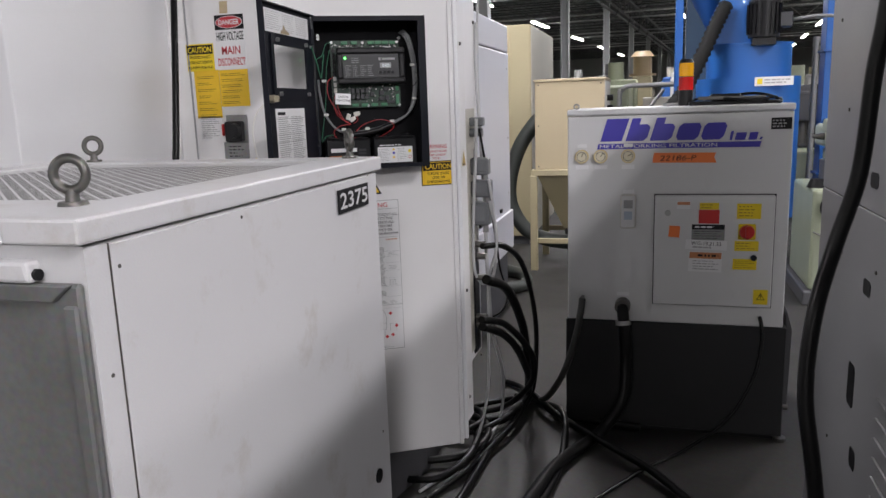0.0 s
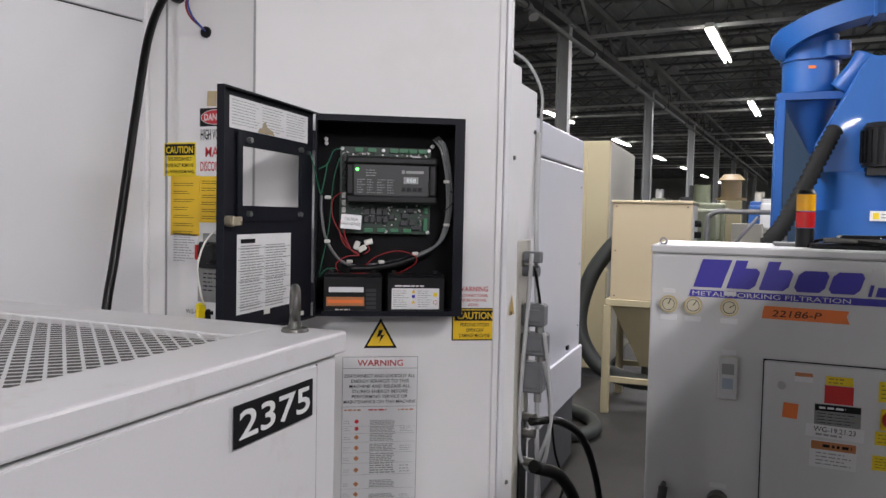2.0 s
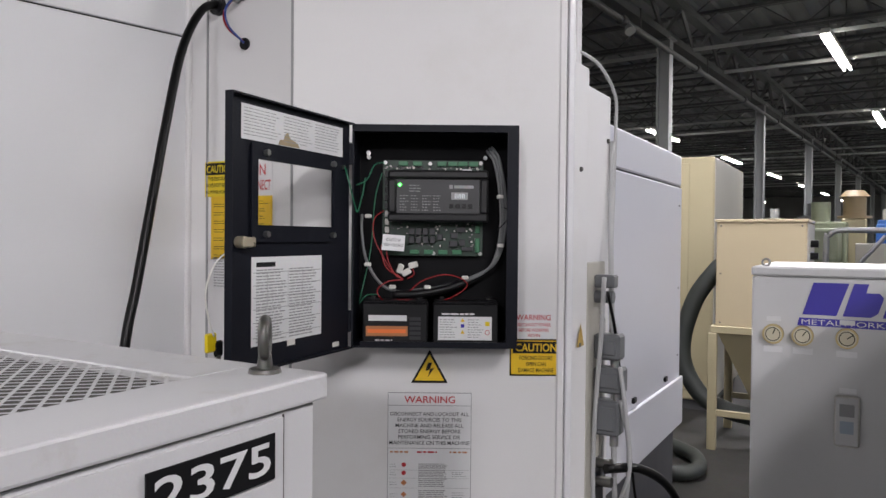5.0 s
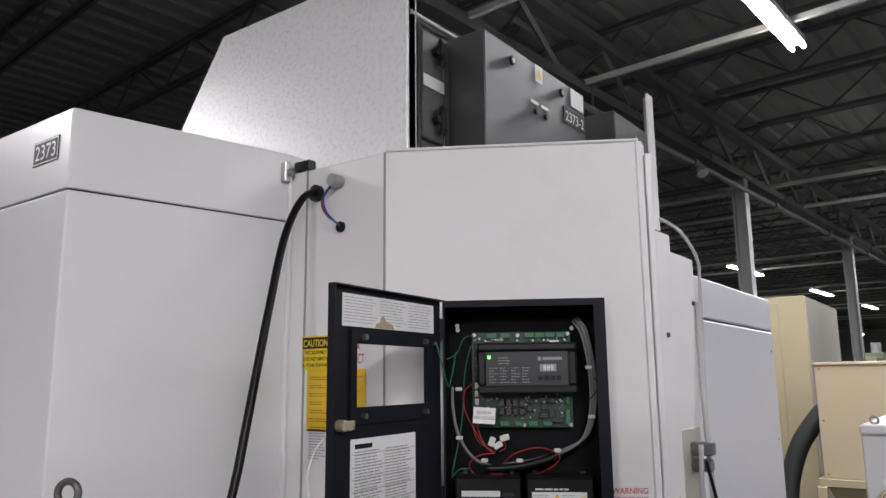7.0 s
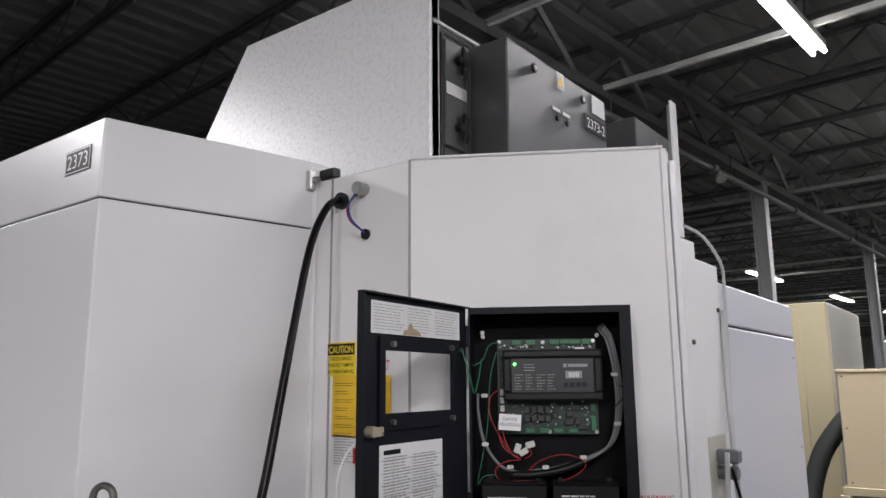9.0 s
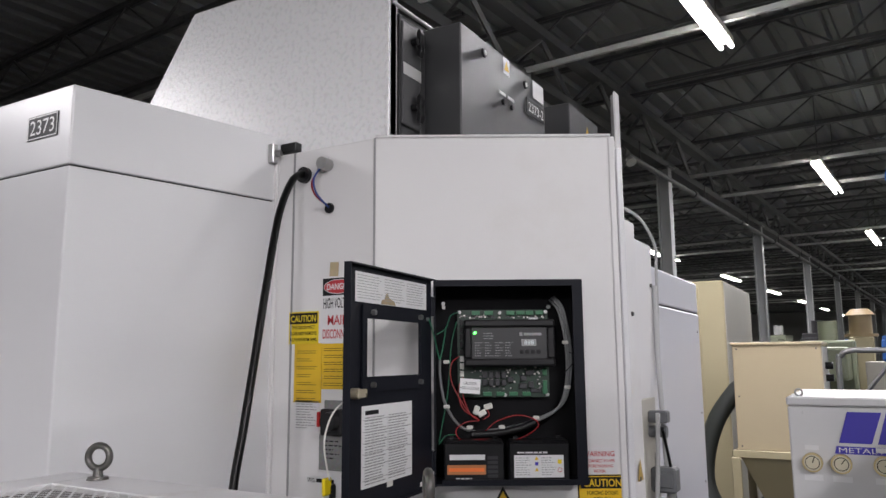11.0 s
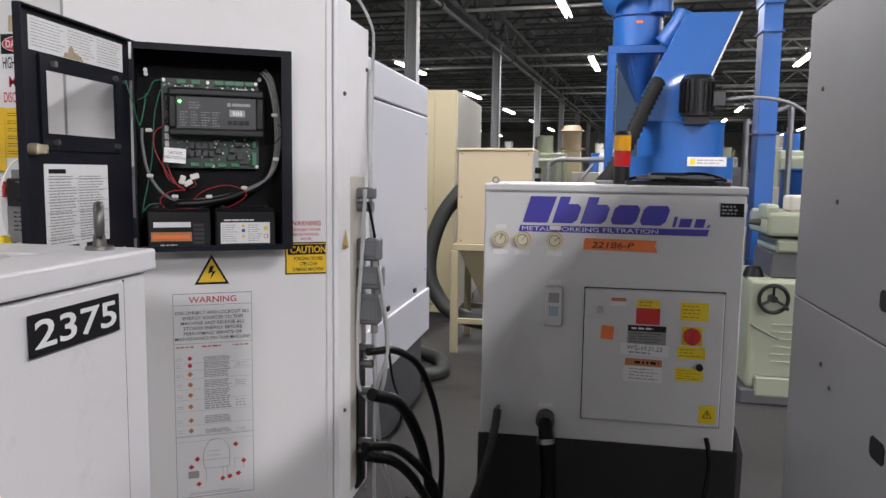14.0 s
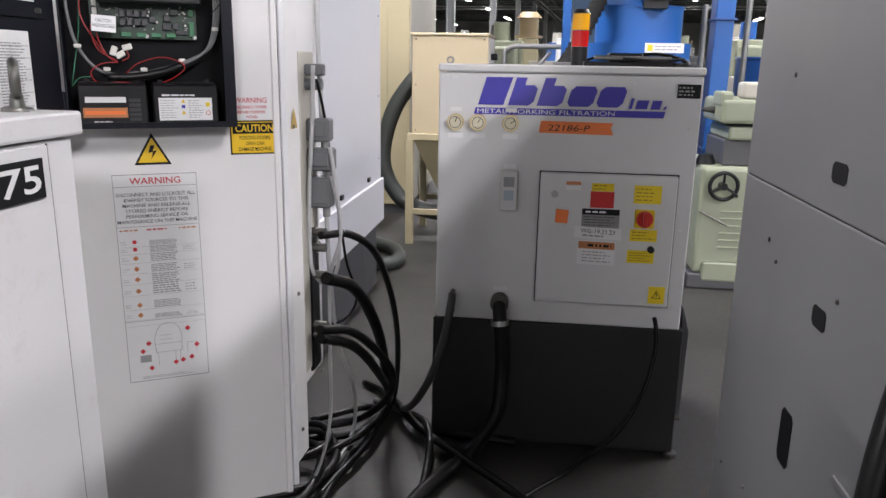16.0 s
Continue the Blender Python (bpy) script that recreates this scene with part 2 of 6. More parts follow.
def smooth_line(pts, per=8):
    pts = [Vector(p) for p in pts]
    if len(pts) < 3:
        return pts
    out = []
    ext = [pts[0] * 2 - pts[1]] + pts + [pts[-1] * 2 - pts[-2]]
    for i in range(1, len(ext) - 2):
        a, b, c, d = ext[i - 1:i + 3]
        for k in range(per):
            t = k / per
            out.append(0.5 * ((2 * b) + (c - a) * t + (2 * a - 5 * b + 4 * c - d) * t * t + (3 * b - a - 3 * c + d) * t ** 3))
    return out + [pts[-1]]


def tube(bm, pts, r, seg=8, per=8, ridge=0.0):
    line = smooth_line(pts, per)
    rings, up = [], Vector((0.31, 0.17, 0.93))
    for i, p in enumerate(line):
        d = (line[min(i + 1, len(line) - 1)] - line[max(i - 1, 0)]).normalized()
        a = (up - d * up.dot(d)).normalized()
        b = d.cross(a)
        up = a
        rr = r + (ridge if i % 2 else 0.0)
        rings.append([bm.verts.new(p + (a * math.cos(2 * math.pi * k / seg) + b * math.sin(2 * math.pi * k / seg)) * rr) for k in range(seg)])
    for u, v in zip(rings, rings[1:]):
        for k in range(seg):
            bm.faces.new((u[k], u[(k + 1) % seg], v[(k + 1) % seg], v[k])).smooth = True
    bm.faces.new(rings[0][::-1])
    bm.faces.new(rings[-1])
    return bm


def torus(bm, center, r, rt, axis="y", seg=28, sub=10):
    c = Vector(center)
    rings = []
    for i in range(seg):
        a = 2 * math.pi * i / seg
        ring = []
        for k in range(sub):
            b = 2 * math.pi * k / sub
            u, w, h = (r + rt * math.cos(b)) * math.cos(a), (r + rt * math.cos(b)) * math.sin(a), rt * math.sin(b)
            ring.append(bm.verts.new(c + Vector({"y": (u, h, w), "x": (h, u, w), "z": (u, w, h)}[axis])))
        rings.append(ring)
    for i in range(seg):
        for k in range(sub):
            bm.faces.new((rings[i][k], rings[(i + 1) % seg][k], rings[(i + 1) % seg][(k + 1) % sub], rings[i][(k + 1) % sub])).smooth = True
    bmesh.ops.recalc_face_normals(bm, faces=bm.faces)
    return bm


def BM():
    return bmesh.new()


def mesh_of(name, bm, material, smooth=False):
    me = bpy.data.meshes.new(name)
    bm.to_mesh(me)
    bm.free()
    me.materials.append(material)
    if smooth:
        me.shade_smooth()
        me.set_sharp_from_angle(angle=radians(35))
    return me


def part(name, bm, material, parent, label="", m=None, smooth=False):
    ob = new(name, mesh_of(name, bm, material, smooth))
    ob.parent = parent
    if m is not None:
        ob.matrix_basis = m
    return tagged(ob, label)


def part_on(name, me, parent, m):
    """A further part on a mesh that another part already has."""
    ob = new(name, me)
    ob.parent, ob.matrix_basis = parent, m
    return ob


def thing(name, m, label, category, group="", kind=""):
    ob = new(name)
    ob.empty_display_size = 0.05
    ob.matrix_basis = m
    return tagged(ob, label, category, group, kind)


def solid(name, bm, material, m, label, category, group="", kind="", smooth=False):
    ob = new(name, mesh_of(name, bm, material, smooth))
    ob.matrix_basis = m
    return tagged(ob, label, category, group, kind)


def letters(body, x, z, w, h, y=-0.0022, shear=0.0, bold=0.0):
    """A bmesh of the words, filling the box of width w and height h whose lower left corner is x, z, facing -y."""
    cu = bpy.data.curves.new("words", "FONT")
    cu.body, cu.size, cu.resolution_u, cu.shear, cu.offset = body, 1.0, 3, shear, bold
    ob = bpy.data.objects.new("words", cu)
    scene.collection.objects.link(ob)
    me = bpy.data.meshes.new_from_object(ob.evaluated_get(bpy.context.evaluated_depsgraph_get()))
    bpy.data.objects.remove(ob)
    bm = BM()
    bm.from_mesh(me)
    bpy.data.meshes.remove(me)
    xs, ys = [v.co.x for v in bm.verts], [v.co.y for v in bm.verts]
    x0, x1, y0, y1 = min(xs), max(xs), min(ys), max(ys)
    for v in bm.verts:
        v.co = ((v.co.x - x0) / (x1 - x0) * w + x, y, (v.co.y - y0) / (y1 - y0) * h + z)
    return bm


def quad(bm, x0, x1, z0, z1, y=-0.002, dx=0.0):
    """A flat printed patch facing -y; dx slants it."""
    bm.faces.new([bm.verts.new(p) for p in ((x0, y, z0), (x1, y, z0), (x1 + dx, y, z1), (x0 + dx, y, z1))])
    return bm


def print_lines(x0, x1, z0, z1, rows, fill=0.5, y=-0.002, seed=1, lo=0.6):
    """Rows of unreadable print as plain bars."""
    rnd, bm = random.Random(seed), BM()
    step = (z1 - z0) / rows
    for r in range(rows):
        z, x = z1 - (r + 0.5) * step, x0
        end = x0 + (x1 - x0) * rnd.uniform(lo, 1)
        while x < end - 1e-4:
            n = min(end, x + (x1 - x0) * rnd.uniform(0.08, 0.25))
            quad(bm, x, n, z - step * fill / 2, z + step * fill / 2, y)
            x = n + step * 0.4
    return bm


def sheet(name, w, h, material, m, label, category="label", thick=0.0014, group="", parent=None):
    """A label or sign, its middle at m, facing -y of m."""
    bm = box(BM(), -w / 2, w / 2, -thick, 0.0004, -h / 2, h / 2)
    if parent is None:
        return solid(name, bm, material, m, label, category, group)
    return part(name, bm, material, parent, label, m)


def tri_sign(bm, w, h, y=-0.002, cx=0.0, z0=0.0):
    bm.faces.new([bm.verts.new(p) for p in ((cx - w / 2, y, z0), (cx + w / 2, y, z0), (cx, y, z0 + h))])
    return bm


def bolt_me(r=0.006, d=0.005, mt=None):
    return mesh_of("bolt", cyl(BM(), (0, 0, 0), (0, -d, 0), r, r * 0.8, seg=8), mt or DSTEEL, True)


# ---- the hall ----
FACE = pose(-0.743, 2.901, 0, 0, 0, 30)       # the machine's angled front: x along it, y into it
DECK_Z, LAMP_Z = 5.7, 4.5

solid("floor", box(BM(), -30, 30, -18, 75, -0.2, 0), FLOORM, HALL, "worn grey concrete workshop floor with dark stains", "floor", kind="structure")


def hall_walls():
    for name, a in (("wall_north", (-30, 30, 75, 75.3)), ("wall_south", (-30, 30, -18.3, -18)), ("wall_east", (30, 30.3, -18, 75)), ("wall_west", (-30.3, -30, -18, 75))):
        solid(name, box(BM(), *a, 0, DECK_Z + 0.6), WALLM, HALL, "pale painted block wall of the hall", "wall", kind="structure")


def roof_deck():
    bm = BM()
    pitch, x = 0.3, -30.0
    prof = []
    while x < 30:
        prof += [(x, DECK_Z), (x + 0.17, DECK_Z), (x + 0.2, DECK_Z + 0.06), (x + 0.27, DECK_Z + 0.06)]
        x += pitch
    prof.append((30, DECK_Z))
    a = [bm.verts.new((px, -18, z)) for px, z in prof]
    b = [bm.verts.new((px, 75, z)) for px, z in prof]
    for i in range(len(prof) - 1):
        bm.faces.new((a[i], b[i], b[i + 1], a[i + 1]))
    box(bm, -30, 30, -18, 75, DECK_Z + 0.2, DECK_Z + 0.3)
    ob = solid("ceiling", bm, DECK, HALL, "dark corrugated steel roof deck seen from below", "ceiling", kind="structure")
    return ob


def bar(bm, p, q, w=0.04, h=0.04):
    """A straight steel bar of square section from p to q."""
    p, q = Vector(p), Vector(q)
    d = q - p
    rot = Vector((1, 0, 0)).rotation_difference(d.normalized()).to_matrix().to_4x4()
    r = bmesh.ops.create_cube(bm, size=1, matrix=Matrix.Translation((p + q) / 2) @ rot @ Matrix.Diagonal((d.length, w, h, 1)))
    return r


def joist(x0, x1, depth=0.5):
    """An open-web joist that spans from x0 to x1 under the deck, at y = 0."""
    bm = BM()
    top, low = -0.03, -depth
    for dy in (-0.03, 0.03):
        bar(bm, (x0, dy, top), (x1, dy, top), 0.035, 0.045)
        bar(bm, (x0 + 0.4, dy, low), (x1 - 0.4, dy, low), 0.035, 0.045)
    n = int((x1 - x0) / 0.62)
    for i in range(n):
        a = x0 + (x1 - x0) * i / n
        b = x0 + (x1 - x0) * (i + 1) / n
        bar(bm, (a, 0, top if i % 2 else low), (b, 0, low if i % 2 else top), 0.022, 0.022)
    return bm


hall_walls()
roof_deck()
first = solid("roof_joist", joist(-3.1, 9.1), JOIST, HALL @ pose(0, -2, DECK_Z), "dark steel open-web roof joist", "joist", "roof joists", "structure")
for i in range(1, 44):
    copy_thing(first, HALL @ pose(0, -2 + i * 1.52, DECK_Z))
for i in range(0, 44):
    copy_thing(first, HALL @ pose(-12.2, -2 + i * 1.52, DECK_Z))
    if i < 40:
        copy_thing(first, HALL @ pose(12.2, -2 + i * 1.52, DECK_Z))


def girder(x):
    """A lattice girder along y: two chords and a zigzag of web bars."""
    ob = thing("roof_girder", HALL @ pose(x, 0, DECK_Z), "dark steel lattice girder on columns", "girder", "roof girders", "structure")
    for z in (-0.52, -1.12):
        part("chord", box(BM(), -0.08, 0.08, -14, 60, z - 0.05, z + 0.05), JOIST, ob)
    y, k = -14.0, 0
    while y < 59:
        part_on("web_bar", WEB[k % 2], ob, pose(0, y, 0))
        y, k = y + 0.76, k + 1
    return ob


WEB = []
for lo, hi in ((-0.55, -1.1), (-1.1, -0.55)):
    bm = BM()
    bar(bm, (0, 0, hi), (0, 0.76, lo), 0.045, 0.045)
    WEB.append(mesh_of("web_bar", bm, JOIST))
for gx in (-3.1, 9.1, -15.3):
    girder(gx)


def column(x, y):
    ob = thing("steel_column", HALL @ pose(x, y, 0), "grey steel column carrying the roof girder", "column", "steel columns", "structure")
    bm = BM()
    for sx in (-0.08, 0.08):
        box(bm, sx - 0.012, sx + 0.012, -0.08, 0.08, 0.02, DECK_Z - 1.17, 0.002)
    box(bm, -0.07, 0.07, -0.008, 0.008, 0.02, DECK_Z - 1.17)
    part("shaft", bm, COLM, ob)
    part("base_plate", box(BM(), -0.16, 0.16, -0.16, 0.16, 0, 0.02), COLM, ob)
    part("cap_plate", box(BM(), -0.13, 0.13, -0.13, 0.13, DECK_Z - 1.17, DECK_Z - 1.15), COLM, ob)
    return ob


col = column(-3.1, 11.9)
for gx, ys in ((-3.1, (18.0, 24.1, 30.2, 36.3, 42.4, 48.5)), (9.1, (11.9, 18.0, 24.1, 30.2, 36.3)), (-15.3, (18.0, 24.1, 30.2))):
    for y in ys:
        copy_thing(col, HALL @ pose(gx, y, 0))


def sprinkler_pipe():
    ob = thing("sprinkler_pipe", HALL @ pose(-3.02, 0, 4.36), "grey steel pipe run under the roof girder with couplings", "pipe")
    part("pipe_run", cyl(BM(), (0, -12, 0), (0, 58, 0), 0.04, seg=12), JOIST, ob, smooth=True)
    for i in range(12):
        part("coupling", cyl(BM(), (0, 4 + i * 3.05 - 0.06, 0), (0, 4 + i * 3.05 + 0.06, 0), 0.065, seg=12), JOIST, ob, smooth=True)
        part("hanger", box(BM(), -0.01, 0.01, 4.59 + i * 3.05, 4.61 + i * 3.05, 0.03, 0.3), JOIST, ob)
    b = BM()
    cyl(b, (0.02, 10.2, -0.02), (0.08, 10.15, -0.13), 0.03, 0.07, seg=14)
    part("floodlight", b, COLM, ob, "small conical floodlight", smooth=True)


sprinkler_pipe()


def tube_lamp(x, y):
    """A two-tube strip lamp 2.44 m long, along y, hung under the joists."""
    ob = thing("tube_lamp", HALL @ pose(x, y, LAMP_Z), "white fluorescent strip lamp with two lit tubes", "lamp", "tube lamps")
    part("housing", box(BM(), -0.06, 0.06, -1.22, 1.22, 0.03, 0.10, 0.008), CREAMPL, ob)
    for s in (-0.045, 0.045):
        part("lamp_tube", cyl(BM(), (s, -1.2, 0.0), (s, 1.2, 0.0), 0.019, seg=10), TUBEM, ob, smooth=True)
    for s in (-0.9, 0.9):
        part("hanger", box(BM(), -0.006, 0.006, s - 0.006, s + 0.006, 0.10, DECK_Z - LAMP_Z + 0.01), JOIST, ob)
    return ob


def lamp_light(x, y, power):
    li = bpy.data.lights.new("tube_light", "AREA")
    li.shape, li.size, li.size_y, li.energy, li.color = "RECTANGLE", 0.2, 2.4, power, (0.985, 0.95, 1.0)
    ob = new("tube_light", li)
    ob.matrix_basis = HALL @ pose(x, y, LAMP_Z - 0.03)


LIT = {(0, 0): 200, (0, 1): 200, (1, 0): 200, (2, 0): 200, (1, 1): 200, (-1, 2): 200, (0, 2): 200, (1, 2): 200, (-1, -1): 260,
       (1, -1): 330, (2, -1): 330, (1, -2): 1050, (2, -2): 640, (0, -3): 480, (-1, -3): 300}      # watts of each lamp, by row and bay; (0, -3) and (-1, -3) are unseen, added as fill
DARK = {(0, -1), (0, -2), (-1, 0), (-1, 1), (-2, -1), (-2, 0), (-2, -2), (-3, -2), (-3, -1), (-3, 0)}    # bays with no lamp
lamp = tube_lamp(-1.18, 6.65)
for r in range(-3, 4):
    for k in range(-3, 8):
        x, y = -1.18 + 5.0 * r, 6.65 + 7.25 * k
        if abs(x) < 29 and y < 58 and (r, k) != (0, 0) and (r, k) not in DARK:
            copy_thing(lamp, HALL @ pose(x, y, LAMP_Z))
        if (r, k) in LIT:
            lamp_light(x, y, LIT[(r, k)])


for x, y in ((5.3, 15.6), (7.2, 27.0), (6.2, 21.5)):
    copy_thing(lamp, HALL @ pose(x, y, LAMP_Z, 0, 0, 90))


def light_rail(y):
    """The pale channel that crosses the hall where lamps hang from it."""
    bm = BM()
    box(bm, -14, 14, y - 0.02, y + 0.02, LAMP_Z + 0.10, LAMP_Z + 0.15)
    return bm


for k in range(0, 6):
    for s in (-0.9, 0.9):
        solid("lamp_rail", light_rail(6.65 + 7.25 * k + s), JOISTW, HALL, "pale steel channel carrying the strip lamps", "rail", "lamp rails", "structure")


# ---- the machining centre with the control panel ----
def machine():
    ob = thing("machining_centre", pose(0, 0, 0), "large white enclosed machine tool with an angled front", "machine")
    out = [(-1.112, 2.90), (-0.743, 2.901), (-0.172, 3.2305), (-0.170, 3.27), (-0.170, 3.62), (-0.60, 3.62), (-0.60, 4.9), (-2.9, 4.9), (-2.9, 2.98), (-1.112, 2.98)]
    part("enclosure", prism(BM(), out[:4] + [(-0.30, 3.27), (-0.30, 3.60), (-0.92, 3.64), (-0.92, 4.9), (-2.6, 4.9), (-2.6, 2.98), (-1.112, 2.98)], 0.345, 2.392, 0.006), WHITE, ob)
    part("base", prism(BM(), [(-1.05, 3.02), (-0.80, 3.02), (-0.55, 3.17), (-0.45, 3.6), (-0.45, 4.02), (-0.92, 4.04), (-0.92, 4.85), (-2.6, 4.85), (-2.6, 3.02)], 0, 0.345), BASE2, ob, "dark recessed machine base")
    # side covers, stepped down from the front
    part("side_cover", prism(BM(), [(-0.36, 3.29), (-0.167, 3.276), (-0.162, 3.40), (-0.36, 3.40)], 0.40, 2.17, 0.006), WHITE, ob)
    part("side_cover", prism(BM(), [(-0.36, 3.404), (-0.170, 3.404), (-0.170, 3.61), (-0.36, 3.61)], 0.62, 2.13, 0.006), WHITE, ob)
    part("connector_plate", prism(BM(), [(-0.3, 3.41), (-0.166, 3.41), (-0.166, 3.56), (-0.3, 3.56)], 0.66, 1.66, 0.004), CREAMW, ob, "grimy white plate full of cable sockets")
    # front edge flanges
    b = box(BM(), 0.650, 0.668, -0.006, 0.03, 0.345, 2.39, 0.003)
    part("corner_flange", b, WHITE, ob, m=FACE)
    part("corner_flange", box(BM(), 0.673, 0.690, 0.004, 0.05, 0.36, 2.36, 0.003), CABWHITE, ob, m=FACE)
    part("panel_joint", box(BM(), -0.003, 0.003, -0.0015, 0.004, 0.36, 2.39), GREYINK, ob, m=FACE)
    part("panel_joint", box(BM(), -1.035, -1.029, 2.8975, 2.902, 0.36, 2.39), GREYINK, ob)
    part("edge_strip", box(BM(), -1.112, -1.09, 2.885, 2.90, 0.36, 2.40, 0.003), WHITE, ob)
    part("top_lip", box(BM(), 0.0, 0.66, 0.0, 0.03, 2.392, 2.400, 0.002), WHITE, ob, m=FACE)
    # tall sheet behind the corner
    part("back_sheet", box(BM(), -0.240, -0.222, 3.47, 3.476, 2.2, 2.60, 0.002), RCAB, ob)
    part("back_sheet", box(BM(), -0.222, -0.214, 3.44, 3.48, 2.2, 2.60, 0.002), WHITE, ob)
    # bolted lug at the left top corner
    part("lug", box(BM(), -1.125, -1.04, 2.91, 2.94, 2.40, 2.43, 0.003), BLACK, ob, "black bracket on the top edge")
    bolt = bolt_me(0.007, 0.006)
    for z in (0.5, 0.95, 1.45, 1.9):
        part_on("bolt", bolt, ob, pose(-0.1645, 3.34, z, 0, 0, 90))
        part_on("bolt", bolt, ob, pose(-0.170, 3.58, z + 0.1, 0, 0, 90))
    return ob


machine()


def hood():
    ob = thing("machine_hood", pose(0, 0, 2.392), "white hammered-paint sheet hood on top of the machine", "hood")
    b = slab(BM(), [(-2.35, 0.0), (-0.862, 0.0), (-0.862, 0.735), (-1.79, 0.735), (-2.20, 0.18)], 3.15, 3.19, 0.004)
    part("front_sheet", b, HOODW, ob)
    part("edge_fold", box(BM(), -0.880, -0.862, 3.144, 3.195, 0.0, 0.735, 0.004), HOODW, ob)
    part("top_sheet", box(BM(), -1.79, -1.30, 3.19, 3.60, 0.70, 0.735, 0.004), HOODW, ob)
    part("slope_sheet", slab(BM(), [(-2.20, 0.16), (-1.79, 0.72), (-1.78, 0.70), (-2.17, 0.14)], 3.19, 3.60), HOODW, ob)
    part("back_sheet", box(BM(), -2.17, -1.30, 3.60, 3.62, 0.0, 0.735), HOODW, ob)


hood()


def top_cabinets():
    ob = thing("latched_electrical_box", pose(-0.85, 3.19, 2.392), "charcoal electrical box with two black latches", "electrical box")
    part("body", box(BM(), -0.16, -0.014, 0.003, 0.176, 0.0, 0.525, 0.004), CHAR, ob)
    part("edge_seal", box(BM(), -0.014, -0.002, 0.001, 0.014, 0.05, 0.52, 0.002), BLACK, ob)
    part("door", box(BM(), -0.014, 0.0, 0.016, 0.130, 0.145, 0.505, 0.006, 2), CHAR, ob)
    for z in (0.215, 0.445):
        h = part("latch", cyl(BM(), (0.0, 0.078, z), (0.022, 0.078, z), 0.012, seg=14), BLACK, ob, smooth=True)
        part("latch_handle", slab(BM(), [(0.010, -0.040), (0.022, -0.052), (0.030, -0.030), (0.026, 0.0), (0.030, 0.030), (0.022, 0.052), (0.010, 0.040), (0.014, 0.0)], -0.012, 0.012, 0.003), BLACK, h, m=pose(0, 0.098, z))
    part("tag", box(BM(), 0.0008, 0.0025, 0.020, 0.130, 0.318, 0.358), ALU, ob, "bright blank metal tag")
    part("side_profile", box(BM(), -0.014, -0.006, 0.140, 0.170, 0.02, 0.50, 0.002), CHAR, ob)
    part("top_rail", cyl(BM(), (-0.012, -0.03, 0.551), (-0.012, 0.24, 0.556), 0.0075, seg=12), ALU, ob, "bright steel rod along the top", smooth=True)
    part("rail_block", box(BM(), -0.04, 0.02, 0.225, 0.262, 0.530, 0.560, 0.004), CREAMPL, ob)
    ob = thing("large_electrical_box", pose(-0.72, 3.37, 2.392), "charcoal metal electrical box with hazard sticker", "electrical box")
    part("body", box(BM(), -0.36, 0.0, 0.0, 0.75, 0.05, 0.535, 0.005), CHAR, ob)
    part("feet", box(BM(), -0.3, -0.05, 0.05, 0.70, 0.0, 0.05), BLACK, ob)
    for y in (0.175, 0.545):
        k = part("lock", cyl(BM(), (0, y, 0.483), (0.006, y, 0.483), 0.017, seg=18), INK, ob, "round key lock", smooth=True)
        part("lock_core", cyl(BM(), (0.006, y, 0.483), (0.008, y, 0.483), 0.009, seg=14), ALU, k, smooth=True)
    for y in (0.33, 0.405):
        part("indicator_lamp", cyl(BM(), (0, y, 0.345), (0.010, y, 0.345), 0.011, seg=12), BLACK, ob, smooth=True)
        part("lamp_label", box(BM(), 0, 0.002, y - 0.030, y + 0.026, 0.372, 0.384), PAPER, ob)
    t = part("hazard_sticker", tri_sign(BM(), 0.046, 0.042), YEL, ob, "yellow hazard triangle on white", m=pose(0.001, 0.365, 0.478, 0, 0, 90))
    part("backing", quad(BM(), -0.028, 0.028, -0.014, 0.052, -0.001), PAPER, t)
    part("paper_label", box(BM(), 0, 0.002, 0.625, 0.735, 0.455, 0.53), PAPER, ob)
    n = part("number_plate", box(BM(), 0, 0.002, 0.555, 0.745, 0.37, 0.435), INK, ob, "black number label")
    part("number", letters("2373-2", -0.078, -0.020, 0.156, 0.040, -0.0032), PAPER, n, m=pose(0, 0.65, 0.4025, 0, 0, 90))
    ob = thing("small_electrical_box", pose(-0.72, 4.43, 2.392), "small charcoal metal box beside the large one", "electrical box")
    part("body", box(BM(), -0.3, 0.0, 0.0, 0.42, 0.0, 0.57, 0.005), CHAR, ob)
    part("hazard_sticker", tri_sign(BM(), 0.08, 0.075), YEL, ob, "yellow hazard triangle", m=pose(0.002, 0.24, 0.44, 0, 0, 90))


top_cabinets()


